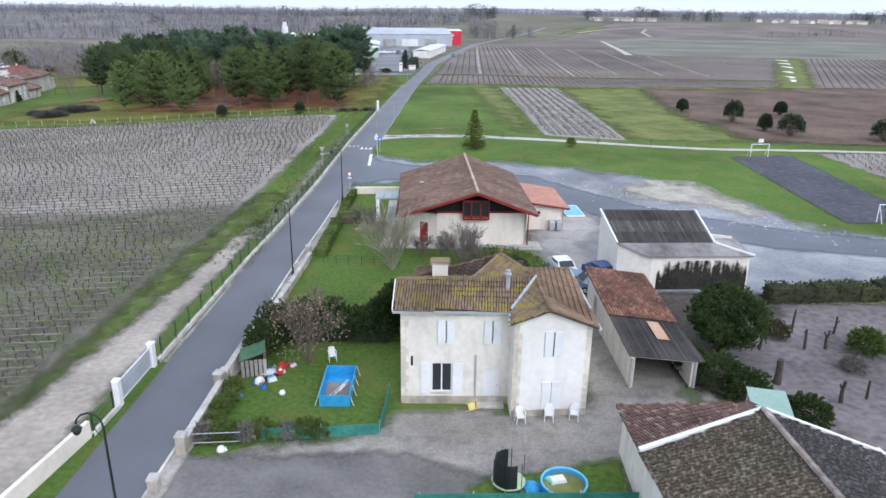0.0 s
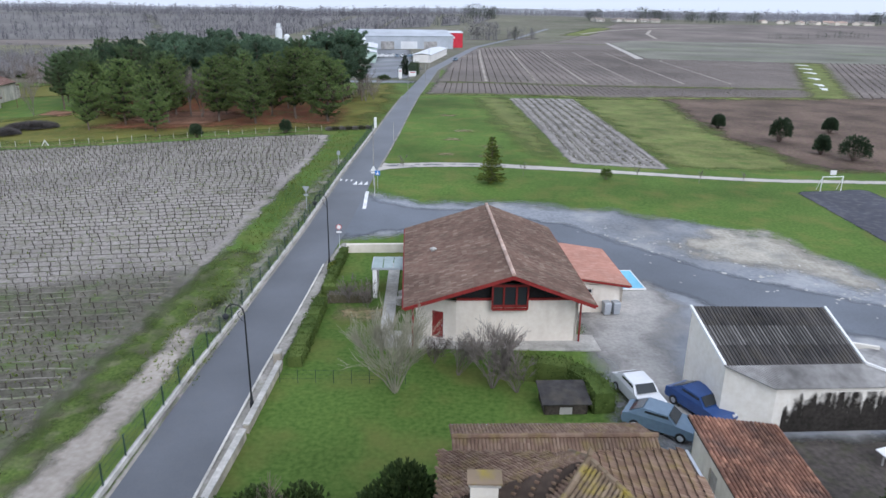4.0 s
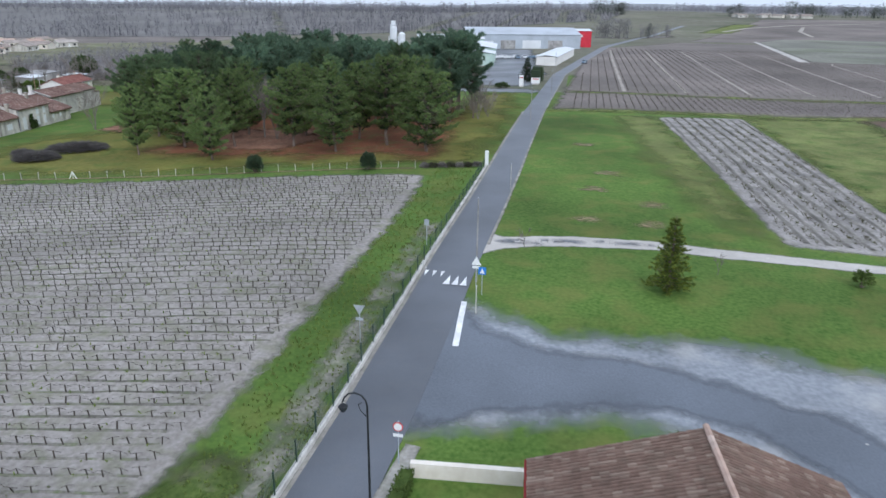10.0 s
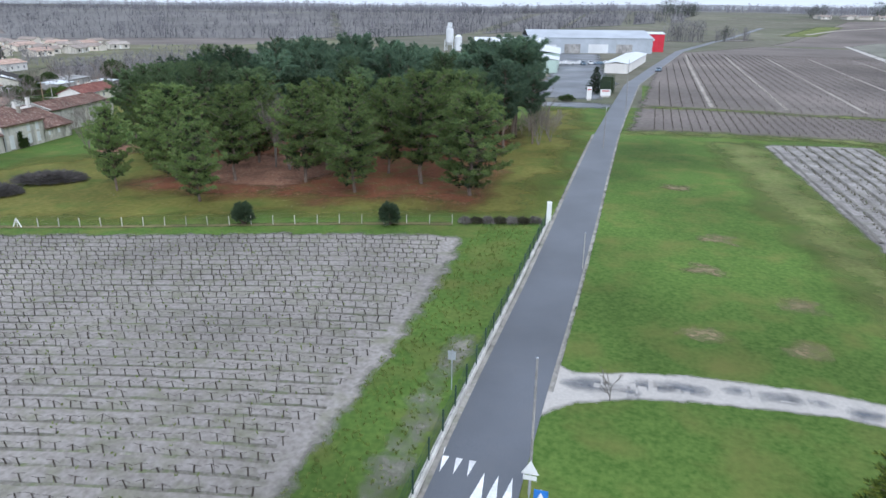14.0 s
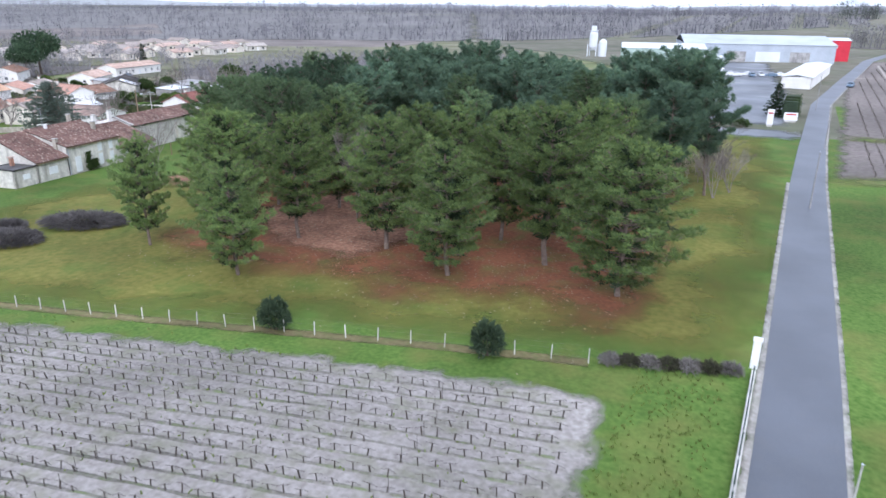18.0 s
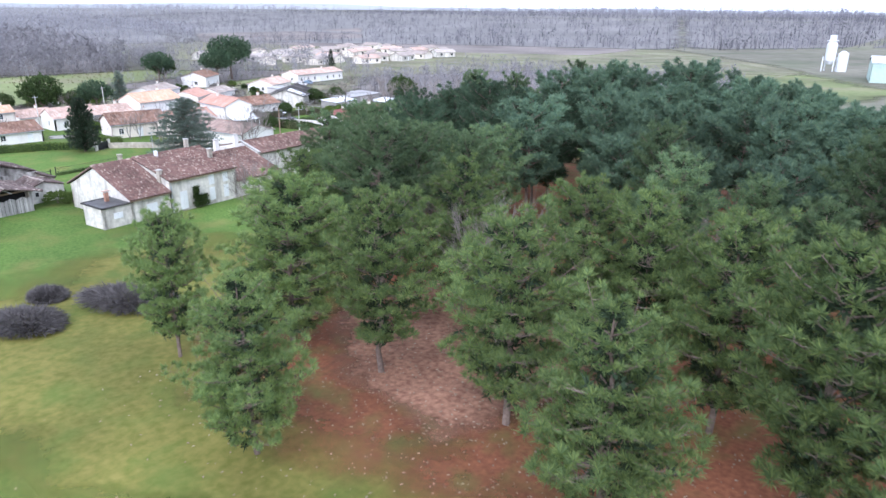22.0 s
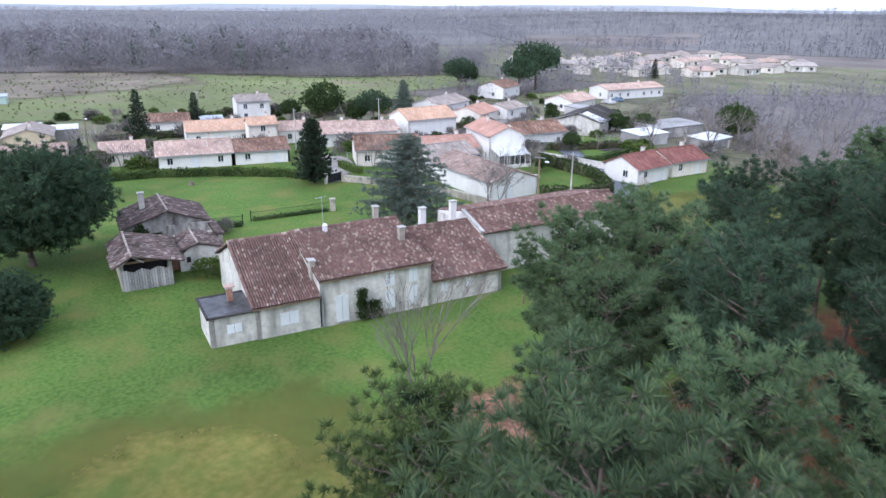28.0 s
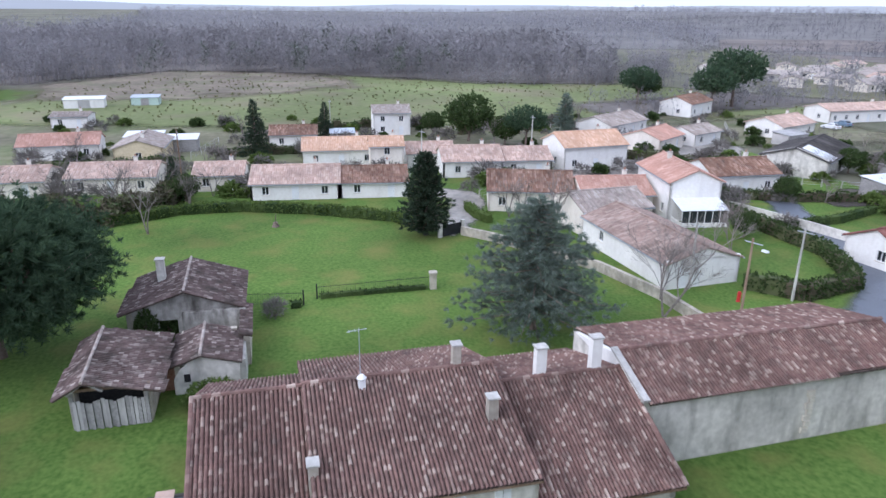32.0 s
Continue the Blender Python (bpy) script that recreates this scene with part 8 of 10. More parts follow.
for k, (tx, ty) in enumerate(((118, 252), (123.5, 266), (134, 291), (146, 319), (155, 342), (164.5, 366))):
    tt = thing("pale_patch", tx, ty, None, 66 + 9 * k, "white sheeted heap beside the vineyard", "heap")
    part("sheet", Geo().box(0, 0, 0, 5.5, 1.8, 0.35, 0, 0.8).box(2.9, 0.6, 0, 3.0, 1.2, 0.25, 20, 0.7), PLASTICWHITE, tt)

# ---- the old farmhouse ----
FX, FY, FR = -109.6, 165.6, 96.9
FZ = -1.15
farm = thing("farmhouse", FX, FY, FZ, FR, "long shuttered old farmhouse with mottled tile roofs", "house")


def farm_wall(p0, p1, z1, ops=(), z0=-0.5):
    g = Geo()
    wall_panel(g, p0, p1, z0, z1, 0.4, [o[:4] for o in ops])
    part("wall", g, OLDWALL, farm)
    for o in ops:
        fill(farm, p0, p1, o[:4], o[4])


def end_wall(x, y0, z0, yr, zr, y1, z1):
    """A gable end at x, 0.35 thick, under the two slopes."""
    g = Geo()
    ring = [(y0, -0.4), (y1, -0.4), (y1, z1), (yr, zr), (y0, z0)]
    n = len(ring)
    g.add([(x, y, z) for y, z in ring] + [(x + 0.35, y, z) for y, z in ring], [tuple(range(n)), tuple(range(2 * n - 1, n - 1, -1))] + [((k + 1) % n, k, n + k, n + (k + 1) % n) for k in range(n)])
    part("gable_wall", g, OLDWALL, farm)


YB = 13.5
farm_wall((0, 0), (5.2, 0), 2.75, [(1.9, 3.3, 0.75, 1.75, "shut")])
farm_wall((5.2, -0.1), (15.2, -0.1), 4.05, [(1.3, 2.3, 0.1, 2.35, "shut"), (5.7, 6.45, 0.4, 2.0, "shut"), (5.7, 6.45, 2.45, 3.75, "shut"), (7.9, 8.6, 0.4, 2.0, "shut"), (7.9, 8.6, 2.45, 3.75, "shut")])
farm_wall((15.2, 0.05), (22.6, 0.05), 2.2, [(1.1, 1.55, 0.9, 1.65, "shut"), (3.6, 4.1, 0.95, 1.75, "shut")])
farm_wall((22.6, YB), (0, YB), 2.5, [(3, 4, 0.8, 2.2, "shut"), (8, 9, 0.1, 2.2, "door"), (12, 13, 0.8, 2.2, "shut"), (17, 18, 0.8, 2.2, "shut")])
end_wall(0.0, 0.0, 2.8, 7.2, 5.65, YB, 2.7)
end_wall(5.15, -0.1, 4.1, 7.1, 5.8, YB, 3.6)
end_wall(14.85, -0.1, 4.1, 7.1, 5.8, YB, 3.6)
end_wall(22.25, 0.05, 2.25, 7.1, 4.6, YB, 2.4)
for x0, x1, e, er, yr, zr, eb, n, sp in ((-0.3, 5.15, -0.45, 2.72, 7.2, 5.8, 2.75, 200, (2, 2, 3.5)), (5.0, 15.25, -0.5, 4.05, 7.1, 5.95, 3.6, 230, (10, 3, 5)), (15.25, 22.9, -0.35, 2.15, 7.1, 4.7, 2.4, 120, (19, 3, 3.5))):
    roof_plane(farm, [(x0, e, er), (x1, e, er), (x1, yr, zr), (x0, yr, zr)], TILEOLD, 0.21, 0.29, n, spot=sp, h=0.6)
    roof_plane(farm, [(x1, YB + 0.4, eb), (x0, YB + 0.4, eb), (x0, yr, zr), (x1, yr, zr)], TILEOLD, 0.21, 0.29, h=0.6)
    ridge_caps(farm, (x0, yr, zr + 0.04), (x1, yr, zr + 0.04), TILEOLD, 0.28)
    part("eaves_board", Geo().beam((x0, e + 0.02, er - 0.12), (x1, e + 0.02, er - 0.12), 0.04, 0.12), BROWNWOOD, farm)
ridge_caps(farm, (-0.3, -0.45, 2.78), (-0.3, 7.2, 5.86), TILEOLD, 0.24)
ridge_caps(farm, (22.9, -0.35, 2.2), (22.9, 7.1, 4.75), TILEOLD, 0.24)
part("downpipe", Geo().tube((5.3, -0.25, 0), (5.3, -0.25, 4.0), 0.05, 0.05, 7), ZINC, farm)
part("downpipe", Geo().tube((5.12, -0.2, 0), (5.12, -0.2, 2.7), 0.05, 0.05, 7), BLACKIRON, farm)
for x, y, z0, h, sx, sy, m in ((5.15, 1.7, 2.6, 2.5, 0.45, 0.6, STONE), (14.0, 3.4, 4.2, 2.0, 0.5, 0.5, STONE), (13.2, 7.3, 5.3, 1.9, 0.45, 0.5, STONE), (18.1, 7.4, 4.2, 2.2, 0.6, 0.5, WHITEWALL), (21.4, 7.3, 4.2, 2.5, 0.6, 0.5, WHITEWALL)):
    chimney(farm, x, y, z0, h, sx, sy, m, False)
part("flue", Geo().box(8.0, 6.4, 5.5, 0.35, 0.35, 0.75).lathe([(0.2, 0), (0.26, 0.12), (0.1, 0.3)], 8.0, 6.4, 6.25, 10), WHITEPAINT, farm)
part("aerial", Geo().tube((8.0, 6.9, 5.6), (8.0, 6.9, 8.9), 0.025, 0.018, 5).beam((7.4, 6.9, 8.75), (8.4, 6.9, 8.85), 0.03, 0.03).beam((7.5, 6.75, 8.78), (7.5, 7.05, 8.78), 0.02, 0.02).beam((7.8, 6.75, 8.8), (7.8, 7.05, 8.8), 0.02, 0.02), ZINC, farm)
# flat roofed annex
farm_wall((-3.5, 0.15), (0, 0.15), 2.35, [(1.3, 2.35, 0.9, 1.55, "shut")])
farm_wall((-3.5, 4.3), (-3.5, 0.15), 2.35)
farm_wall((0, 4.3), (-3.5, 4.3), 2.35)
part("flat_roof", Geo().box(-1.72, 2.2, 2.3, 3.6, 4.3, 0.1), mat("wet_roofing_felt", (0.05, 0.05, 0.055), (0.1, 0.1, 0.105), 0.45, 2, 0.5, coarse=0.4, spec=0.35), farm)
for q in ((-1.75, 0.05, 3.9, 0.18), (-1.75, 4.4, 3.9, 0.18), (-3.6, 2.2, 0.18, 4.5)):
    part("parapet", Geo().box(q[0], q[1], 2.3, q[2], q[3], 0.16), FIBRE, farm)
chimney(farm, -1.3, 2.9, 2.3, 1.2, 0.42, 0.42, BRICK, False)
part("chimney_slab", Geo().box(-1.3, 2.9, 3.6, 0.8, 0.6, 0.07), TILEPINK, farm)
ivy = Geo()
ri = random.Random(14)
for cx, w, h in ((8.6, 0.5, 2.6), (9.6, 0.9, 1.3)):
    for _ in range(260):
        tuft(ivy, Vector((cx + ri.gauss(0, w * 0.4), -0.2 - ri.random() * 0.35, ri.random() * h)), Vector((0, -0.5, 0.8)), 3, 0.4, 0.07, ri, 0.8)
cr = tagged(new("climber"), "dark climber and shrub against the farmhouse wall", "shrub")
cr.matrix_world = farm.matrix_world.copy()
part("leaves", ivy, LEAF, cr)
part("stem", Geo().tube((8.6, -0.2, -0.2), (8.5, -0.2, 1.8), 0.04, 0.02, 5).tube((9.6, -0.3, -0.2), (8.6, -0.22, 0.4), 0.03, 0.03, 5), BARK, cr)

# stone barn joined to it
sb = thing("stone_barn", FX, FY, FZ, FR, "long windowless rendered barn with mottled tile roof", "barn")
for p0, p1, z in (((22.9, 4.4), (41.6, 4.9), 4.1), ((41.6, 4.9), (41.6, 13.5), 4.1), ((41.6, 13.5), (22.9, 13.2), 4.1), ((22.9, 13.2), (22.9, 4.4), 4.1)):
    part("wall", wall_panel(Geo(), p0, p1, -0.6, z, 0.4), OLDWALL, sb)
for x in (22.9, 41.25):
    part("gable_wall", Geo().add([(x, 4.5, 4.05), (x, 13.3, 4.05), (x, 8.0, 5.22), (x + 0.35, 4.5, 4.05), (x + 0.35, 13.3, 4.05), (x + 0.35, 8.0, 5.22)], [(0, 2, 1), (3, 4, 5), (0, 3, 5, 2), (2, 5, 4, 1), (1, 4, 3, 0)]), WHITEWALL, sb)
roof_plane(sb, [(23.2, 4.0, 4.05), (41.7, 4.5, 4.05), (41.9, 8.0, 5.3), (23.2, 8.0, 5.3)], TILEOLD, 0.21, 0.3, 120, spot=(26, 6, 4.6), h=0.6)
roof_plane(sb, [(41.7, 13.6, 4.05), (23.2, 13.6, 4.05), (23.2, 8.0, 5.3), (41.9, 8.0, 5.3)], TILEOLD, 0.22, 0.4)
ridge_caps(sb, (23.2, 8.0, 5.35), (41.9, 8.0, 5.35), TILEOLD, 0.28)
part("parapet", Geo().beam((22.95, 4.0, 4.3), (22.95, 8.0, 5.5), 0.4, 0.16), CONCRETE, sb)
for k in range(7):
    part("quoin", Geo().box(34.2 + (k % 2) * 0.12, 4.62, 0.2 + k * 0.42, 0.5 - 0.12 * (k % 2), 0.12, 0.36), QUOIN, sb)
part("wing", Geo().box(43.2, 8.5, -0.5, 3.2, 6, 3.6), OLDWALL, sb, "low end bay")
roof_plane(sb, [(41.7, 5.2, 3.3), (45, 5.4, 3.0), (45, 11.7, 3.0), (41.7, 11.8, 3.6)], TILEOLD, 0.24, 0.5)

# ruined outbuildings
TILERUIN = mat("blackened_ruin_tile", (0.085, 0.06, 0.055), (0.15, 0.108, 0.098), 0.93, 3, 0.4, 0.004, pw=5.0, island=(0.34, 0.29, 0.26), coarse=0.35, stain=(0.05, 0.046, 0.038), smax=0.8, ss=0.8)
STAINWALL = mat("streaked_ruin_plaster", (0.33, 0.31, 0.28), (0.5, 0.475, 0.43), 0.95, 2.5, 0.3, 0.01, coarse=0.3, stain=(0.05, 0.042, 0.032), smax=0.95, ss=0.9)
ra = thing("ruined_shed", -124.4, 157.6, gz(-124.4, 157.6), 187, "ruined board shed with sagging tile roof", "shed")
for k in range(19):
    x = -2.1 + k * 0.225
    part("board", Geo().box(0.05 * math.sin(k * 3), x, -0.1, 0.05, 0.2, 2.0 + 0.12 * math.sin(k * 5.3), 0), GREYWOOD, ra)
for y in (-2.1, 2.1):
    part("post", Geo().box(0.15, y, -0.1, 0.2, 0.2, 2.9), GREYWOOD, ra)
    part("side_wall", Geo().box(3.4, y, -0.2, 6.4, 0.35, 2.7), STONE, ra)
part("tie_beam", Geo().beam((0.1, -2.4, 2.7), (0.1, 2.4, 2.7), 0.18, 0.2), BROWNWOOD, ra)
part("back_wall", Geo().box(6.5, 0, -0.2, 0.35, 4.4, 3.2), STONE, ra)
part("inner_dark", Geo().box(1.2, 0, 0, 0.05, 4.0, 2.8), DARK, ra)
roof_plane(ra, [(-0.7, -3.3, 2.45), (-0.7, 1.2, 3.5), (6.6, 1.3, 3.7), (6.8, -3.1, 2.65)], TILERUIN, 0.21, 0.3, 60, h=0.6)
roof_plane(ra, [(-0.7, 1.2, 3.5), (-0.7, 2.9, 2.55), (6.8, 2.9, 2.65), (6.6, 1.3, 3.7)], TILERUIN, 0.21, 0.3, 60, h=0.6)
ridge_caps(ra, (-0.7, 1.2, 3.55), (6.6, 1.3, 3.75), TILEGREY, 0.22)
for y0_, z0_, y1_, z1_ in ((-2.1, 2.6, -0.6, 2.95), (2.2, 2.6, 1.2, 3.35), (0.2, 2.7, 1.1, 3.3)):
    part("strut", Geo().beam((-0.3, y0_, z0_), (-0.3, y1_, z1_), 0.12, 0.12), GREYWOOD, ra)
rb = thing("ruined_house", -139.0, 159.2, gz(-139, 159.2), 185, "roofed ruin with a tall stone chimney", "ruin")
for p0, p1 in (((-3.4, -4), (3.4, -4)), ((3.4, -4), (3.4, 4)), ((3.4, 4), (-3.4, 4)), ((-3.4, 4), (-3.4, -4))):
    part("wall", wall_panel(Geo(), p0, p1, -0.3, 2.9, 0.45, [(2.2, 3.6, 0.0, 2.0)] if p0[0] == -3.4 and p0[1] == 4 else []), STAINWALL if p0[0] == -3.4 and p0[1] == 4 else STONE, rb)
part("gable_wall", Geo().add([(-3.4, -4, 2.9), (-3.4, 4, 2.9), (-3.4, 0, 4.2), (-2.95, -4, 2.9), (-2.95, 4, 2.9), (-2.95, 0, 4.2)], [(0, 1, 2), (5, 4, 3), (0, 2, 5, 3), (1, 4, 5, 2)]), STAINWALL, rb)
roof_plane(rb, [(-3.8, -4.5, 2.8), (-3.8, -0.3, 4.35), (3.8, 0, 4.35), (3.8, -4.5, 2.8)], TILERUIN, 0.21, 0.3, 40, h=0.6)
roof_plane(rb, [(-3.8, -0.3, 4.35), (-3.8, 4.5, 2.75), (3.8, 4.5, 2.8), (3.8, 0, 4.35)], TILERUIN, 0.21, 0.3, 40, h=0.6)
ridge_caps(rb, (-3.8, -0.3, 4.4), (3.8, 0, 4.4), TILEGREY, 0.22)
chimney(rb, 0.6, 1.9, 3.2, 2.3, 0.55, 0.6, OLDWALL, False)
rc = thing("ruined_hut", -128.0, 162.6, gz(-128, 162.6), 187, "small stone hut with rounded plaster gable", "hut")
hg_ = Geo()
prof = [(2.1, -0.2), (2.1, 1.1), (1.7, 1.8), (1.1, 2.35), (0.4, 2.62), (-0.9, 2.3), (-2.1, 1.98), (-2.1, -0.2)]
n_ = len(prof)
hg_.add([(0.0, y, z) for y, z in prof] + [(0.4, y, z) for y, z in prof], [tuple(range(n_)), tuple(range(2 * n_ - 1, n_ - 1, -1))] + [((k + 1) % n_, k, n_ + k, n_ + (k + 1) % n_) for k in range(n_)])
part("gable_wall", hg_, OLDWALL, rc, "rounded stained plaster gable")
part("wall_slot", Geo().box(-0.02, 1.25, 0.9, 0.06, 0.4, 0.55), DARK, rc)
part("side_wall", wall_panel(Geo(), (4.5, -2.1), (0.41, -2.1), -0.2, 1.9, 0.4), OLDWALL, rc)
part("brick_wall", Geo().box(0.9, 2.75, -0.2, 0.35, 1.3, 2.3), BRICK, rc, "dark stained brick infill")
part("side_wall", Geo().box(2.4, 1.8, -0.2, 4.6, 0.4, 2.2).box(4.6, 0, -0.2, 0.4, 3.8, 2.6), STONE, rc)
roof_plane(rc, [(-0.2, -2.3, 2.05), (-0.2, 0.3, 2.8), (4.8, 0.3, 2.8), (4.8, -2.3, 2.05)], TILERUIN, 0.21, 0.3, h=0.6)
roof_plane(rc, [(-0.2, 0.3, 2.8), (-0.2, 2.3, 2.1), (4.8, 2.3, 2.1), (4.8, 0.3, 2.8)], TILERUIN, 0.21, 0.3, h=0.6)
ridge_caps(rc, (-0.2, 0.3, 2.85), (4.8, 0.3, 2.85), TILEGREY, 0.22)
rd = thing("ruined_wall", -134.2, 161.5, gz(-134, 161), 187, "roofless stained stone walls between the ruins", "ruin")
part("cross_wall", Geo().box(1.2, -0.5, -0.2, 0.45, 4.6, 2.9), STAINWALL, rd)
part("side_wall", Geo().box(-0.4, -2.9, -0.2, 5.4, 0.4, 2.5), STONE, rd)
roof_plane(rd, [(-3.2, -3.3, 2.35), (-3.2, -2.4, 2.55), (2.4, -2.4, 2.55), (2.4, -3.3, 2.35)], TILERUIN, 0.21, 0.3, h=0.6)
for k, (x, y, r, h) in enumerate(((-126.2, 163.3, 1.7, 1.6), (-125.3, 165.0, 1.5, 1.3), (-131.5, 160.0, 0.8, 2.2), (-135, 157, 0.9, 3.0), (-133, 161.5, 0.7, 2.4), (-131.6, 163.4, 0.6, 2.0), (-136.2, 158.3, 0.6, 2.6))):
    bush("ivy_clump", x, y, r, h, "rambling green ivy and nettles against the ruin", HEDGELEAF if k < 2 else LEAF, 300, 130 + k, (0.26, 0.1))

# garden fence with pillar, hedge ring, gate
gf_ = thing("iron_fence", -143.2, 171, gz(-143, 171), 0, "low iron garden fence with a stone pillar", "fence")
for (x0, y0), (x1, y1) in (((-142.2, 163.1), (-142.0, 168.0)), ((-143.2, 169.1), (-144.7, 179.3))):
    n = int(math.hypot(x1 - x0, y1 - y0) / 0.2)
    g = Geo()
    for k in range(n + 1):
        x, y = x0 + (x1 - x0) * k / n + 143.2, y0 + (y1 - y0) * k / n - 171
        bar3(g, Vector((x, y, 0)), Vector((x, y, 1.25)), 0.012)
    tagged(part("railing", g, BLACKIRON, gf_), "", "", "", "stuff")
    for z in (0.2, 1.1):
        part("rail", Geo().beam((x0 + 143.2, y0 - 171, z), (x1 + 143.2, y1 - 171, z), 0.03, 0.03), BLACKIRON, gf_)
for x, y in ((-142.2, 163.1), (-142.0, 168.0), (-143.2, 169.1)):
    part("post", Geo().box(x + 143.2, y - 171, -0.1, 0.12, 0.12, 1.5), BLACKIRON, gf_)
part("pillar", Geo().box(-1.4, 8.6, -0.1, 0.6, 0.6, 1.6).box(-1.4, 8.6, 1.5, 0.75, 0.75, 0.12), STONE, gf_)
hedge([(-143.4, 169.4), (-144.6, 178.9)], 0.6, 0.5, "low clipped hedge at the foot of the iron fence", LEAF, dens=40)
hedge([(-168.5, 143.5), (-173.6, 151), (-174.4, 158.2), (-172, 167.7), (-167.6, 177.5), (-163.5, 181)], 1.1, 1.3, "curved clipped dark hedge round the lawn", LEAF, HEDGELEAF, 40, rough=0.1, size=0.24)
hedge([(-141.5, 167), (-141.6, 167.8)], 0.7, 0.7, "short clipped hedge stub by the fence gap", LEAF, dens=50)
bush("dry_shrub", -139.8, 165.8, 0.8, 1.5, "leafless twiggy shrub on the lawn", BRAMBLE, 160, 141, (0.5, 0.03))
st = thing("tree_stump", -166.5, 163.2, None, 0, "low stump with shoots on the lawn", "stump")
part("trunk", Geo().lathe([(0.5, 0), (0.35, 0.3), (0.3, 0.6), (0.1, 0.65)], 0, 0, -0.05, 9), BARK, st)
for k in range(4):
    part("shoot", Geo().tube((0.1 * k - 0.15, 0, 0.5), (0.3 * k - 0.45, 0.1, 1.5), 0.03, 0.015, 4), BARK, st)
pt = thing("chimney_pot", -130.0, 172.6, None, 30, "old brown barrel lying on the lawn", "barrel")
part("body", Geo().tube((-0.4, 0, 0.3), (0.4, 0, 0.3), 0.3, 0.26, 12), BRICK, pt)

# trees round the farm
cy = conifer("cypress", 31, 9.6, 3.1, CONIFER, 0.3, 190, 7, 0.55, 0.03, 0.16, 0.5, "broad dark evergreen cypress by the garden gate", 0.9)
cy.matrix_world = pose(-161.2, 180.6, gz(-161, 181))
cd = conifer("blue_cedar", 32, 11.0, 6.6, CEDAR, -0.06, 130, 15, 0.62, 0.12, 0.05, 0.5, "wide blue-grey cedar on the lawn", 1.35)
cd.matrix_world = pose(-135.0, 186.6, gz(-135, 187))
t = bare_tree("bare_tree", 61, 10.5, "large leafless tree behind the wall", None, 2, 0.6, 5, 0.8)
t.matrix_world = pose(-136.2, 198.2, gz(-136, 198))
um = dome_tree("umbrella_pine", 33, 11.4, 8.0, STONEPINE, "broad old umbrella pine with dense dark crown", 0.13, 300, 0.85, 0.3, lobe=0.16, fine=True)
um.matrix_world = pose(-134.5, 146.8, gz(-134, 146))
u2 = copy_thing(um, pose(-117.5, 146.6, gz(-117, 146) - 1.0, 0, 0, 80) @ Matrix.Scale(0.52, 4))
tagged(u2, "smaller round pine at the edge of the meadow", "tree")
for k, (x, y, h) in enumerate(((-96.2, 174.0, 9.0), (-77.4, 171.6, 6.5), (-74.6, 175.0, 7.5), (-70.0, 173.8, 9.0), (-77.3, 177.2, 9.0), (-72.2, 178.4, 8.0), (-68.4, 176.6, 8.5), (-58.5, 168.0, 10.5), (-55.6, 166.5, 10.0), (-49, 180, 9), (-26, 201, 8), (-24, 192, 7), (-22.5, 196, 6))):
    t = bare_tree("bare_tree", 70 + k, h, "slim leafless tree among the pines", None, 3, 0.42, 4, 0.8)
    t.matrix_world = pose(x, y, gz(x, y))
ppl = thing("pole", -108.6, 188.4, None, 0, "short weathered wooden post on the grass", "post")
part("shaft", Geo().tube((0, 0, -0.2), (0, 0, 2.2), 0.08, 0.07, 7), BROWNWOOD, ppl)
part("cap", Geo().lathe([(0.09, 0), (0.02, 0.05)], 0, 0, 2.2, 7), ZINC, ppl)

# ---- the village ----
TILEDULL = mat("dull_rose_brown_tile", (0.24, 0.165, 0.135), (0.34, 0.245, 0.205), 0.92, 3, 0.3, 0.002, island=(0.42, 0.33, 0.28), coarse=0.2, stain=(0.16, 0.13, 0.11))


def cottage(x, y, rz, ln, dp, he, hr, wall, roof, label, extra=(), chim=True, tiles=(0.3, 0.75)):
    """A village house with a door, windows and a chimney on its long sides."""
    ops = list(extra)
    if not ops:
        n = max(1, int(ln / 3.4))
        for k in range(n):
            u = (k + 0.5) / n * ln - ln / 2
            kind = "door" if k == n // 2 and n > 1 else "win"
            ops.append(("s", u, 0.05 if kind == "door" else 0.9, 0.95, 2.05 if kind == "door" else 1.15, kind))
            if k % 2 == 0:
                ops.append(("n", u, 0.9, 0.95, 1.15, "win"))
            if he > 4.5:
                ops.append(("s", u, 3.1, 0.95, 1.2, "open" if ln > 9 else "win"))
        if dp > 6:
            ops.append(("e", 0, 0.9, 1.0, 1.1, "win"))
            ops.append(("w", 0.8, 0.9, 1.0, 1.1, "win"))
    return gable_house("cottage", x, y, rz, ln, dp, he, hr, wall, roof, label, ops, 0.35, tiles, [(ln * 0.22, 0.4, 1.1)] if chim else (), "village houses", "house", gz(x, y) - 0.05)


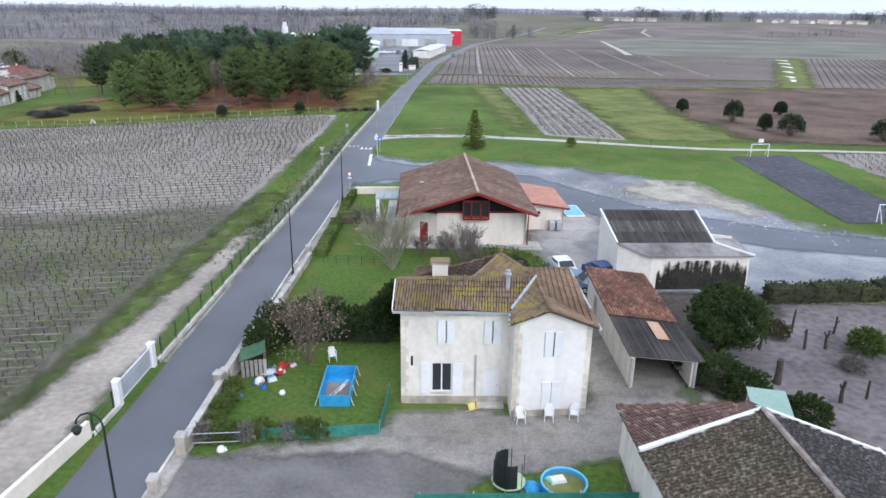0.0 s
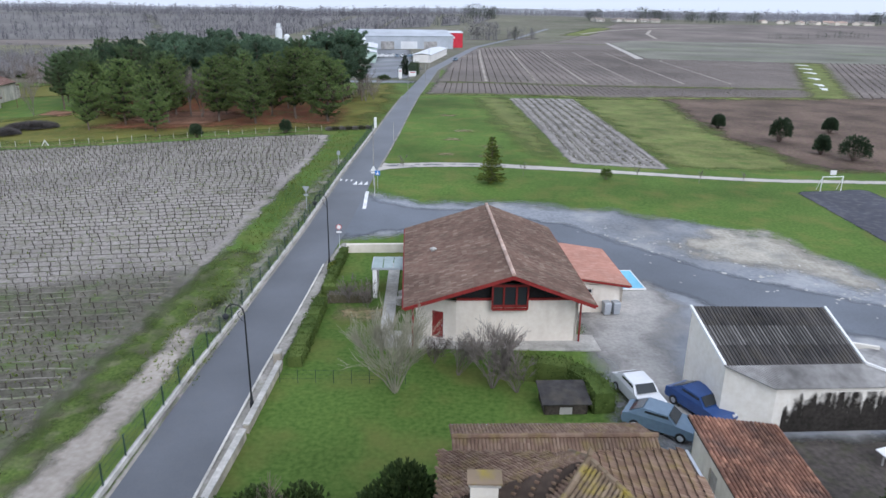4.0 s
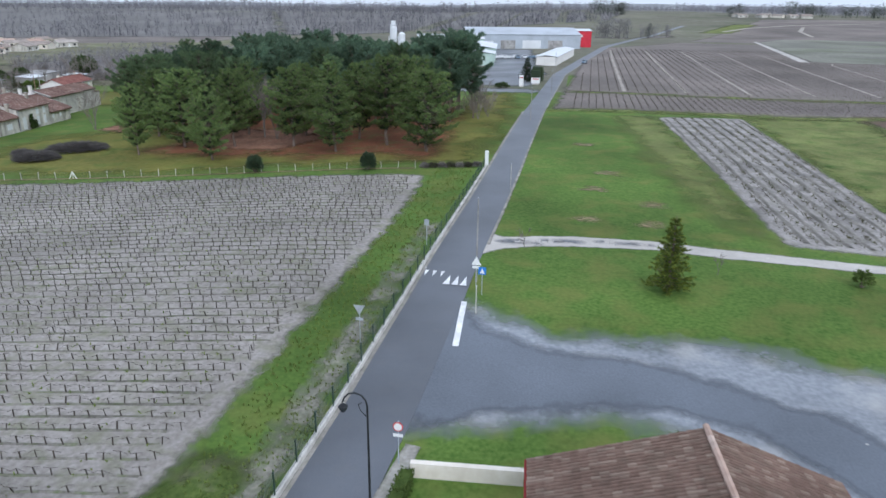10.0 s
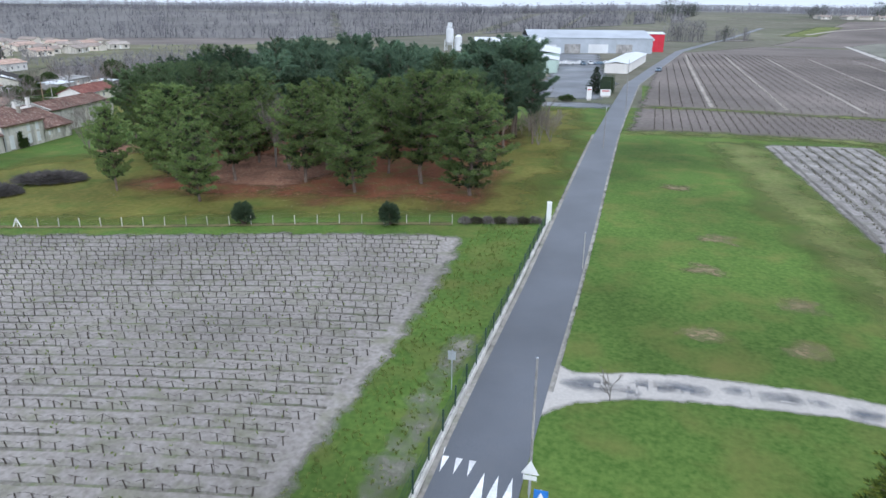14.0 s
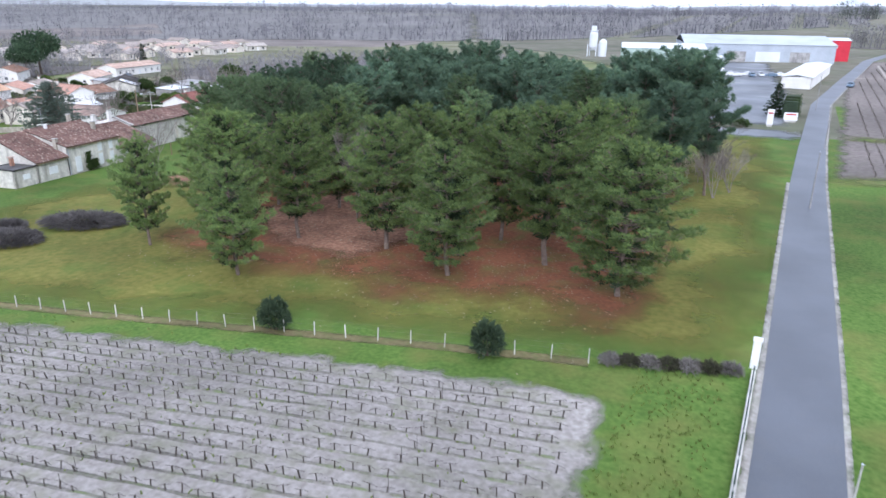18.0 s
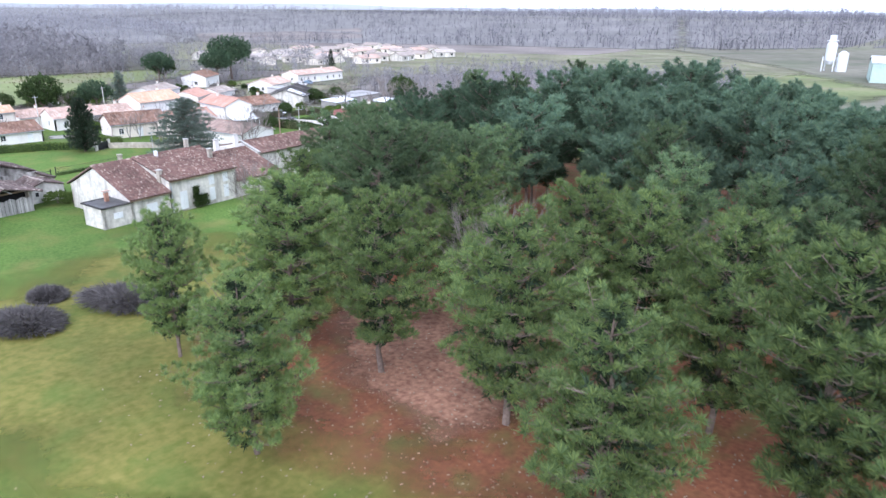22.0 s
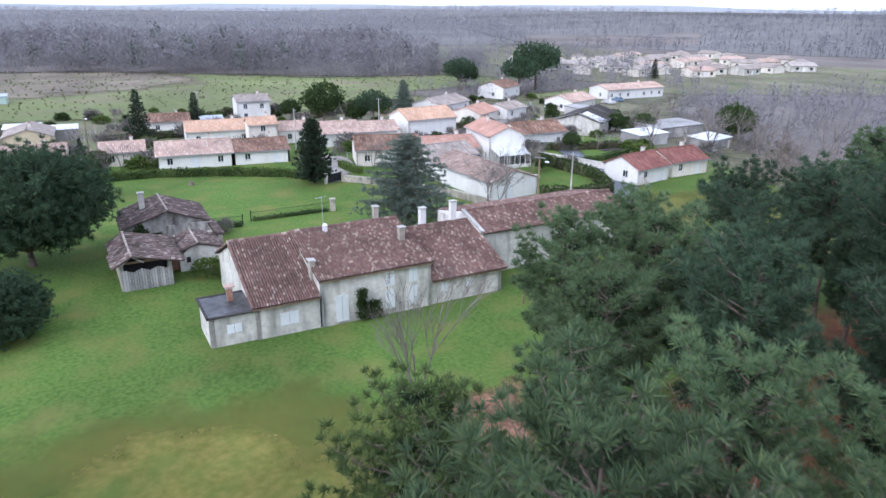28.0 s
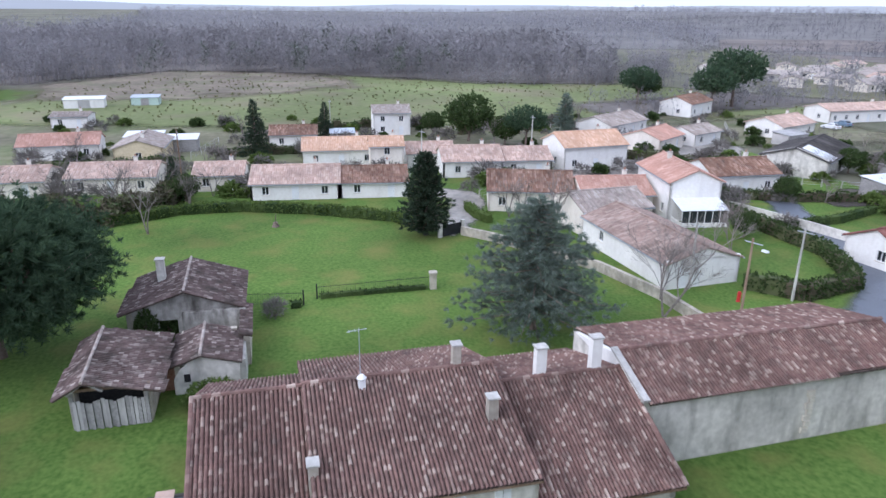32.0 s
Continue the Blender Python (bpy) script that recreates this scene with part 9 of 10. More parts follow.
V = [
    (-184, 164.6, 90, 12, 8.6, 2.6, 4.1, WHITEWALL, TILEPINK, "long low white cottage with dull red tile roof"),
    (-184, 175.4, 90, 9.4, 8.2, 2.5, 3.8, WHITEWALL, TILE, "low white cottage with weathered brown tile roof"),
    (-189.5, 153.2, 92, 7, 7, 2.6, 3.7, CREAM, TILEPINK, "small cream cottage with pale roof by the hedge"),
    (-207.5, 170.5, 92, 13, 8, 3.0, 4.4, WHITEWALL, TILEORANGE, "modern white bungalow with orange tile roof"),
    (-199.6, 178, 92, 5.4, 5.2, 4.6, 5.6, CREAM, TILEORANGE, "square two-storey cream block with orange roof"),
    (-203.5, 185.5, 92, 8, 7, 2.8, 4.0, WHITEWALL, TILEPINK, "white bungalow with faded pink roof"),
    (-196.2, 191.4, 90, 9.6, 8.4, 2.9, 4.5, WHITEWALL, TILEPINK, "white cottage with pale faded tile roof"),
    (-196.6, 200.2, 90, 8.4, 8.0, 2.8, 4.1, WHITEWALL, TILEPINK, "low white cottage with washed-out pink tiles"),
    (-200.3, 212.2, 101, 11.8, 8.4, 4.3, 6.0, WHITEWALL, TILEORANGE, "tall white house with orange tile roof"),
    (-174.6, 196.0, 80, 11, 9, 3.0, 4.6, CREAM, TILE, "cream cottage with brown tile roof among trees"),
    (-171.0, 206.0, 88, 9, 8, 3.0, 4.4, CREAM, TILEROSE, "cream cottage with rose tile roof"),
    (-169.5, 214.6, 178, 11, 6.6, 5.2, 6.6, WHITEWALL, TILEROSE, "tall white gabled house with rose tile roof"),
    (-180.4, 228.2, 94, 10.6, 8.2, 3.2, 4.7, WHITEWALL, TILE, "white bungalow with brown red tile roof"),
    (-216.5, 121.0, 100, 13, 7.2, 2.9, 4.3, WHITEWALL, TILEROSE, "white bungalow with rose tile roof and porch"),
    (-214.3, 135.6, 4, 10.5, 8, 2.9, 4.2, OCHRE, TILEGREY, "ochre gabled house with pale grey roof"),
    (-189.5, 138.6, 92, 12, 8, 2.7, 3.9, CREAM, TILEPINK, "cottage with blotchy pink and white tiles"),
    (-188.0, 125.0, 96, 10, 8, 2.6, 3.8, CREAM, TILEPINK, "cottage with mottled pink roof behind the pine"),
    (-254.5, 109.3, 92, 8, 5.5, 2.7, 3.3, WHITEWALL, TILEGREY, "small white house at the edge of the pasture"),
    (-226.0, 161.0, 92, 9, 7, 2.8, 4.0, WHITEWALL, TILE, "white cottage with brown roof behind firs"),
    (-240.5, 181.0, 92, 8, 8, 5.0, 6.1, WHITEWALL, TILEGREY, "square two-storey white house with grey roof"),
    (-236.0, 230.5, 128, 15, 9, 3.0, 4.5, WHITEWALL, TILEGREY, "wide white bungalow with grey brown roof"),
    (-216.5, 231.8, 130, 10, 8, 2.8, 4.2, CREAM, TILEROSE, "cream bungalow with bright red roof"),
    (-265.0, 262.0, 130, 13, 9, 3.6, 5.2, WHITEWALL, TILE, "white house with dark red brown roof"),
    (-222.0, 243.0, 120, 9, 7, 2.7, 3.8, WHITEWALL, TILEGREY, "small house with grey roof in the lane"),
    (-231.0, 268.0, 118, 13, 9, 2.9, 4.4, WHITEWALL, TILEPINK, "white bungalow with pale brown roof"),
    (-252.0, 302.0, 98, 24, 9, 3.2, 4.4, WHITEWALL, TILEPINK, "long white building with pale pink roof"),
    (-146.6, 228.2, 105, 7.4, 6.6, 2.6, 4.1, WHITEWALL, DARKRED, "white bungalow with weathered red roof and veranda"),
    (-149.0, 237.4, 98, 8, 6.6, 2.6, 4.0, CREAM, DARKRED, "cottage with dark red tile roof beside the road"),
]
for v in V:
    cottage(*v)
# white workshop with long greyed roof
gable_house("workshop", -150.4, 203.4, 10, 16, 8.0, 2.7, 4.0, WHITEWALL, TILEDULL, "large white gabled workshop with greyed tile roof", [("e", -1.4, 0.1, 2.4, 2.1, "garage"), ("e", 2.2, 2.6, 0.3, 0.3, "void"), ("s", -4, 1, 1, 1.1, "win")], 0.25, (0.24, 0.7), category="workshop", base_z=gz(-149, 202))
gable_house("workshop", -163.4, 202.2, 100, 9, 8, 3.0, 4.3, CREAM, TILEGREY, "low workshop with grey tile roof behind trees", [], 0.25, (0.26, 0.8), category="workshop", base_z=gz(-158, 203))
# conservatory on the tall gabled house
vr = thing("conservatory", -162.4, 214.4, None, -2, "white glazed conservatory with sloping white roof", "conservatory")
part("roof", Geo().slab([(-1.6, -3.0, 2.9), (1.7, -3.0, 2.2), (1.7, 3.0, 2.2), (-1.6, 3.0, 2.9)], 0.08), METALROOF, vr)
part("base_wall", Geo().box(1.5, 0, -0.2, 0.15, 5.8, 0.8).box(0, -2.85, -0.2, 3.0, 0.15, 0.8).box(0, 2.85, -0.2, 3.0, 0.15, 0.8), WHITEWALL, vr)
for k in range(7):
    part("mullion", Geo().box(1.5, -2.85 + k * 0.95, 0.6, 0.09, 0.09, 1.6), WHITEPAINT, vr)
for k in range(6):
    part("pane", Geo().box(1.5, -2.375 + k * 0.95, 0.62, 0.03, 0.84, 1.5), GLASS, vr)
# dark hangar
hg = gable_house("hangar", -193.5, 249.5, 132, 17, 10, 3.2, 4.8, OLDWALL, FIBRE, "old hangar with dark sheet roof", [("s", 4, 0.1, 2, 2.6, "void"), ("s", 0.5, 0.1, 2, 2.6, "void")], 0.4, (0.4, 2.5), category="hangar")
part("pale_sheet", Geo().slab([(-7.5, -5.3, 3.2), (-3.5, -5.3, 3.2), (-3.5, -0.6, 4.75), (-7.5, -0.6, 4.75)], 0.03), METALROOF, hg, "white replacement sheets")
hg.children[-1].location = (0, 0, 0.22)


def lean_to(x, y, rz, a, b, h, roof, wall, label, name="garden_shed"):
    th = thing(name, x, y, None, rz, label, "shed")
    part("roof", Geo().slab([(-a - 0.2, -b - 0.2, h), (a + 0.2, -b - 0.2, h), (a + 0.2, b + 0.2, h + 0.35), (-a - 0.2, b + 0.2, h + 0.35)], 0.07), roof, th)
    part("wall", wall_panel(wall_panel(wall_panel(wall_panel(Geo(), (-a, -b), (a, -b), -0.1, h, 0.12, [(a * 0.7, a * 1.3, 0, h - 0.3)]), (a, -b), (a, b), -0.1, h, 0.12), (a, b), (-a, b), -0.1, h + 0.25, 0.12), (-a, b), (-a, -b), -0.1, h, 0.12), wall, th)
    part("door", Geo().box(0, -b + 0.04, 0, a * 0.58, 0.05, h - 0.32), GREYWOOD, th)


for q in ((-173.5, 250, 100, 4, 2.6, 2.3, METALROOF, GREYWOOD, "grey board shed with white sheet roof"), (-286.5, 101, 100, 5, 2.2, 2.4, METALROOF, WHITEWALL, "long white shed at the pasture's edge"), (-291.5, 115.5, 95, 3.6, 2.2, 2.2, GREYSHEET, GREENSHEET, "blue-grey shed on the pasture"),
          (-226.5, 132.5, 95, 3.4, 2.4, 2.4, METALROOF, WHITEWALL, "white shed with flat sheet roof"), (-222, 139.5, 95, 3.8, 2.2, 2.4, METALROOF, GREYWOOD, "open car shelter with white roof"), (-228, 170.5, 92, 2.4, 2, 2.3, GREYSHEET, GREYWOOD, "small blue-roofed garden hut"),
          (-218.5, 262.5, 110, 3, 2, 2.2, FIBREPALE, GREYWOOD, "grey garden hut on a lawn"), (-181, 262, 100, 7, 3.5, 2.4, FIBREPALE, GREYWOOD, "long low grey shelter"), (-164, 258, 110, 4, 2.4, 2.2, METALROOF, GREYWOOD, "dark hut with white sheet roof")):
    lean_to(*q)

lean_to(4.8, 56.7, 4, 1.3, 0.95, 0.8, FIBRE, VINEWOOD, "low dark-roofed wood shed inside the bending hedge", "wood_shed")

# walls, lanes and hedges of the village
patch("village_lane", [(-128, 203), (-131.5, 208.5), (-134.8, 213.2), (-139.0, 218.6), (-146, 222.8), (-166, 227), (-190, 236), (-189, 239.5), (-165, 231), (-145.5, 226.6), (-140.4, 224), (-136, 220.2), (-132.2, 216), (-128.3, 210), (-124.8, 205)], 0.035, LOTDARK, 1.5, 2, "wet grey asphalt village lane", "road")
patch("village_yard", [(-160, 182.5), (-162, 185.5), (-176, 190.5), (-182, 190), (-186, 183), (-181.5, 182), (-178, 186)], 0.03, YARD, 1.2, 2, "pale gravel drive into the courtyard", "drive")
patch("village_yard", [(-196, 205), (-183, 203), (-178, 219), (-190, 236), (-215, 250), (-245, 246), (-250, 236), (-215, 222)], 0.025, YARD, 2.0, 3, "gravel yards and lanes between the houses", "yard")
ribbon("garden_wall", [(-131.5, 201.2), (-140, 199.5), (-147.5, 196.5), (-158, 188), (-161, 184.8)], 0.4, 1.0, STONE, 1.2, "old rubble stone wall round the farm garden", "wall")
ribbon("garden_wall", [(-169, 222), (-158, 226.5), (-148, 230), (-140.5, 226)], 0.25, 1.1, OLDWALL, 1.2, "pale rendered wall along the lane", "wall")
ribbon("garden_wall", [(-193, 156.5), (-192.5, 163), (-194, 172), (-195, 175)], 0.25, 1.3, CREAM, 1.4, "cream rendered garden wall", "wall")
ribbon("garden_wall", [(-171.8, 258.8), (-162.6, 261.6)], 0.3, 1.6, CREAM, 1.7, "buff rendered boundary wall", "wall")
hedge([(-141.6, 208.6), (-138.3, 212.5), (-140.5, 219.2), (-149.5, 222.2), (-168, 219.4)], 1.1, 1.7, "tall dark clipped hedge round a corner garden", HEDGEBROWN, LEAF, 46, size=0.24)
hedge([(-159.5, 224), (-161, 232), (-165, 240)], 0.9, 1.1, "dark hedge between lawns", LEAF, dens=26)
hedge([(-172.5, 187.3), (-168, 187.8), (-165.5, 189)], 1.0, 1.2, "clipped green hedge beside the drive", HEDGELEAF, dens=40)
hedge([(-168.6, 142.5), (-176, 147), (-184, 148.8)], 3.0, 2.6, "overgrown dark shrubbery at the village edge", LEAF, HEDGEBROWN, 40, rough=0.35, size=0.4)
hedge([(-172, 128), (-168.5, 136), (-168.6, 142)], 3.0, 2.8, "overgrown dark shrubs behind the pine", LEAF, HEDGEBROWN, 40, rough=0.35, size=0.4)
gt = thing("drive_gate", -160.9, 183.6, None, 118, "dark sheet metal drive gate between pillars", "gate")
part("leaf", Geo().box(0, 0, 0.05, 2.8, 0.06, 1.3), BLACKIRON, gt)
for e in (-1.6, 1.6):
    part("pillar", Geo().box(e, 0, -0.1, 0.4, 0.4, 1.7), OLDWALL, gt)
hyd = thing("hydrant", -138.6, 206.3, None, 0, "red fire hydrant on the verge", "hydrant")
part("body", Geo().lathe([(0.2, 0), (0.16, 0.1), (0.15, 0.7), (0.2, 0.75), (0.1, 0.95)], 0, 0, 0, 10), REDPAINT, hyd)
part("outlet", Geo().tube((-0.25, 0, 0.5), (0.25, 0, 0.5), 0.06, 0.06, 7), REDPAINT, hyd)
car(-237, 285, 20, CARWHITE, "white car parked by a bungalow")
car(-241, 291, 10, CARGREY, "grey car parked by a bungalow")
car(-223.5, 141, 10, CARGREY, "car under the white shelter")
for x, y, h, k in ((-142.0, 203.3, 6.5, 0), (-132.6, 202.9, 8.0, 1), (-138.2, 211.2, 6.8, 0), (-186.1, 148.3, 9.0, 1), (-213.5, 206.3, 7, 0), (-190, 183, 8, 0), (-234, 168, 8, 0)):
    th = thing("utility_pole", x, y, None, 20, "grey village utility pole with a bracket", "pole")
    part("shaft", Geo().tube((0, 0, -0.3), (0, 0, h), 0.13, 0.08, 8), BROWNWOOD if k else CONCRETE, th)
    part("bracket", Geo().beam((-0.7, 0, h - 0.4), (0.9, 0, h - 0.3), 0.07, 0.07), ZINC, th)
    if k:
        part("lamp_head", Geo().box(1.2, 0, h - 0.75, 0.55, 0.28, 0.14, 0, 0.8), METALROOF, th)

for k, ((x0, y0), (x1, y1), h) in enumerate((((-192, 163.5), (-193, 184), 1.0), ((-178.5, 190), (-186, 204), 1.1), ((-206, 205), (-216, 226), 1.2), ((-184, 236), (-176, 250), 1.1), ((-232, 150), (-233, 172), 1.2), ((-212, 144), (-228, 146), 1.3), ((-205, 126), (-222, 128), 1.2), ((-240, 192), (-243, 226), 1.2), ((-222, 252), (-244, 262), 1.2))):
    ln = math.hypot(x1 - x0, y1 - y0)
    fe = thing("garden_fence", x0, y0, None, 0, "thin wire garden fence on concrete posts", "fence", "garden fences")
    n_ = int(ln / 2.5)
    for j in range(n_ + 1):
        px_, py_ = x0 + (x1 - x0) * j / n_, y0 + (y1 - y0) * j / n_
        part("post", Geo().box(px_ - x0, py_ - y0, gz(px_, py_) - gz(x0, y0) - 0.1, 0.1, 0.1, h + 0.15), CONCRETE, fe)
    for z in (0.3, h * 0.6, h):
        part("wire", Geo().beam((0, 0, z), (x1 - x0, y1 - y0, z + gz(x1, y1) - gz(x0, y0)), 0.02, 0.02), ZINC, fe)

for pts_, w_, h_, lab in (([(-193.5, 187.5), (-191, 196), (-189.6, 206)], 0.9, 1.3, "brown winter hedge between village gardens"), ([(-176, 222), (-172, 232), (-170.5, 246)], 0.9, 1.2, "dark hedge beside a village lawn"), ([(-205, 222), (-198, 236), (-190, 243)], 1.2, 1.6, "ragged brown hedge behind the bungalows"),
                          ([(-214, 148), (-216, 160), (-217, 176)], 1.4, 1.7, "ragged brown hedge behind the cottages"), ([(-236, 196), (-246, 205), (-250, 222)], 1.6, 2.2, "overgrown hedge at the pasture edge"), ([(-200, 120), (-204, 132), (-206, 144)], 1.2, 1.5, "brown hedge along a village garden"), ([(-244, 160), (-248, 178), (-249, 192)], 1.4, 1.8, "overgrown hedge before the pasture")):
    hedge(pts_, w_, h_, lab, HEDGEBROWN, HEDGEBROWN if len(lab) % 2 else LEAF, 26, rough=0.3, size=0.3)
for gx0, gy0, gw, gd in ((-173, 237, 5, 7), (-178, 244, 6, 4), (-186, 256, 7, 5), (-225, 150, 6, 5), (-238, 174, 5, 6), (-208, 196, 4, 6), (-222, 114, 5, 6)):
    patch("vegetable_bed", [(gx0, gy0), (gx0 + gw, gy0 + 0.6), (gx0 + gw - 0.5, gy0 + gd), (gx0 - 0.4, gy0 + gd - 0.5)], 0.04, DARKSOIL, 1.2, 2, "dug brown vegetable bed in a village garden", "bed")

# village trees
fir = [conifer("fir", 35, 10, 2.6, CONIFER, -0.08, 100, 6, 0.85, 0.06, 0.17, 0.55, "tall dark green fir among the houses"), conifer("fir", 36, 10, 3.2, CEDAR, 0.05, 90, 6, 0.75, 0.1, 0.17, 0.6, "blue-green conifer among the houses")]
rnd_t = dome_tree("evergreen_oak", 37, 8, 4.0, LEAF, "dense dark round evergreen tree", 0.2, 90, 0.7, 0.3, (0.5, 0.24), 22, lobe=0.22)
far_pine = dome_tree("stone_pine", 38, 10, 5.0, STONEPINE, "broad dark stone pine", 0.42, 90, 0.6, 0.3, (0.6, 0.24), 22, lobe=0.22)
for k, (p, x, y, s) in enumerate(((fir[0], -211, 155.5, 1.05), (fir[0], -230, 167, 0.8), (fir[1], -229.5, 217.5, 0.95), (rnd_t, -227.5, 196.5, 1.15), (far_pine, -219, 206.5, 0.75), (rnd_t, -222, 203, 0.7), (far_pine, -277, 282, 1.5), (far_pine, -270, 272, 1.1), (rnd_t, -236, 190, 0.6),
                                  (rnd_t, -292, 262, 1.0), (far_pine, -284, 256, 1.0), (rnd_t, -172, 232, 0.4), (rnd_t, -183, 257, 0.55), (rnd_t, -168, 268, 0.9), (fir[0], -300, 350, 0.8), (fir[1], -345, 330, 0.9), (rnd_t, -180, 150, 0.45), (fir[0], -186.5, 147, 0.5), (rnd_t, -156.5, 217, 0.35), (rnd_t, -189, 254, 0.5))):
    copy_thing(p, pose(x, y, gz(x, y), 0, 0, k * 53) @ Matrix.Scale(s, 4))
vb = [bare_tree("bare_tree", 90 + k, 8, "leafless grey tree between the houses", None, 2, 0.6, 3, 1.0) for k in range(3)]
rv = random.Random(77)
for k in range(46):
    x, y = rv.choice(((-165, 200), (-160, 250), (-215, 150), (-200, 140), (-230, 220), (-175, 145), (-260, 230), (-215, 270), (-190, 265)))
    x, y = x + rv.gauss(0, 9), y + rv.gauss(0, 9)
    if all(math.hypot(x - v[0], y - v[1]) > 7.5 for v in V) and math.hypot(x + 149, y - 202) > 9:
        copy_thing(vb[k % 3], pose(x, y, gz(x, y), 0, 0, rv.uniform(0, 360)) @ Matrix.Scale(rv.uniform(0.45, 0.95), 4))
sh = [bush("garden_shrub", 0, 0, 1.0, 1.2, "rounded green shrub in a village garden", LEAF, 90, 201, (0.4, 0.18)), bush("garden_shrub", 0, 0, 1.1, 1.1, "olive green shrub in a village garden", HEDGELEAF, 90, 202, (0.4, 0.16)), bush("bare_shrub", 0, 0, 1.3, 1.6, "leafless grey shrub in a village garden", BRAMBLE, 70, 203, (0.7, 0.06))]
for k in range(230):
    x, y = rv.uniform(-262, -150), rv.uniform(110, 275)
    if x > -165 and y < 222 or x > -182 and 140 < y < 186 or x > -205 and y < 128:
        continue
    if all(math.hypot(x - v[0], y - v[1]) > 6.8 for v in V) and math.hypot(x + 149, y - 202) > 11:
        copy_thing(sh[k % 3], pose(x, y, gz(x, y), 0, 0, rv.uniform(0, 360)) @ Matrix.Scale(rv.uniform(0.6, 1.6), 4))
for k, (x, y, s_) in enumerate(((-172, 137, 1.0), (-176, 143, 0.9), (-181, 147, 0.8), (-170, 131, 1.1), (-178, 151, 0.6), (-183, 153, 0.7), (-163, 196, 0.9), (-158, 193, 0.7), (-168, 192, 0.8), (-152, 213, 0.7), (-160, 218, 0.6), (-164, 244, 1.1), (-158, 252, 1.2), (-170, 262, 1.2), (-150, 256, 1.3), (-140, 250, 1.2), (-132, 244, 1.1), (-124, 236, 1.0), (-142, 262, 1.2), (-200, 152, 0.7), (-206, 148, 0.6), (-196, 146, 0.8))):
    copy_thing(vb[k % 3], pose(x, y, gz(x, y), 0, 0, k * 61) @ Matrix.Scale(s_, 4))
for k in range(110):
    v = V[rv.randrange(len(V))]
    a, d = rv.uniform(0, 6.283), rv.uniform(6.5, 11)
    x, y = v[0] + math.cos(a) * d, v[1] + math.sin(a) * d
    if x < -168 and all(math.hypot(x - w[0], y - w[1]) > 6.3 for w in V) and not (x > -182 and 140 < y < 186):
        copy_thing(sh[2 if k % 4 else 0], pose(x, y, gz(x, y), 0, 0, rv.uniform(0, 360)) @ Matrix.Scale(rv.uniform(0.7, 1.7), 4))
for o in [*fir, rnd_t, far_pine, *vb, *sh]:
    for q in (*o.children_recursive, o):
        bpy.data.objects.remove(q)

# dead leaves strewn under the front pines
lv = Geo()
rl = random.Random(44)
for _ in range(2600):
    x, y = rl.uniform(-72, -26), rl.gauss(160, 7)
    z, s_, a = gz(x, y) + 0.06, rl.uniform(0.05, 0.13), rl.uniform(0, 6.28)
    c, q = math.cos(a) * s_, math.sin(a) * s_
    lv.add([(x - c, y - q, z), (x + q * 0.6, y - c * 0.6, z + 0.02), (x + c, y + q, z + 0.01), (x - q * 0.6, y + c * 0.6, z + 0.03)], [(0, 1, 2, 3)])
tagged(part("fallen_leaves", lv, DRYLEAF), "pale dead leaves strewn under the pines", "leaves", "", "stuff")

# ---- works beside the road ----
def shed_hall(x, y, rz, ln, dp, h, wall, roof, label, doors=()):
    th = thing("works_hall", x, y, None, rz, label, "warehouse", "works halls")
    a, b = ln / 2, dp / 2
    for p0, p1 in (((-a, -b), (a, -b)), ((a, -b), (a, b)), ((a, b), (-a, b)), ((-a, b), (-a, -b))):
        part("wall", wall_panel(Geo(), p0, p1, -0.3, h, 0.2), wall, th)
    for s in (-1, 1):
        part("roof", Geo().slab([(-a - 0.3, s * (b + 0.4), h), (a + 0.3, s * (b + 0.4), h), (a + 0.3, 0, h + dp * 0.08), (-a - 0.3, 0, h + dp * 0.08)], 0.15), roof, th)
    for u, w, hh, m in doors:
        side_box("wide_door", (-a, -b), (a, -b), u, u + w, 0, hh, 0.06, 0.1, m, th)
    return th


shed_hall(-39, 468, 14, 62, 40, 7.5, GREYSHEET, GREYROOF, "long grey warehouse with grey metal roof", [(4, 10, 4, METALROOF), (18, 8, 4.4, FIBREPALE), (30, 10, 4.4, METALROOF), (44, 8, 4.4, FIBREPALE)])
shed_hall(-5.5, 478, 14, 12, 12, 9.0, REDSHEET, METALROOF, "tall red clad block with white lettering band", [(2, 8, 1.0, REDSHEET)])
for k in range(2):
    b_ = thing("sign_board", -6.5, 471.2, gz(2, 471) + 5.6 - 1.8 * k, 14, "white unreadable lettering bar on red cladding", "sign")
    part("bar", Geo().box(0, 0, 0, 7 - 1.5 * k, 0.1, 1.0 - 0.4 * k), WHITEPAINT, b_)
    part("bracket", Geo().box(0, 0.5, 0.1, 0.2, 0.9, 0.2), WHITEPAINT, b_)
shed_hall(-72, 430, 14, 34, 22, 6.5, GREENSHEET, METALROOF, "pale green hall with white roof")
shed_hall(-48, 372, 96, 40, 14, 5.5, GREENSHEET, METALROOF, "low pale green hall with white roof", [(4, 6, 3.6, METALROOF), (16, 6, 3.6, METALROOF)])
shed_hall(-44, 340, 96, 16, 12, 4.6, GREENSHEET, METALROOF, "pale green side hall with white roof", [(4, 5, 3.4, METALROOF)])
shed_hall(-14.2, 369, 84.2, 62, 8, 3.4, WHITEWALL, METALROOF, "long low building with white roof by the road")
silo = thing("silo_tower", -113, 470, None, 0, "white silo tower with ladder and platform", "silo")
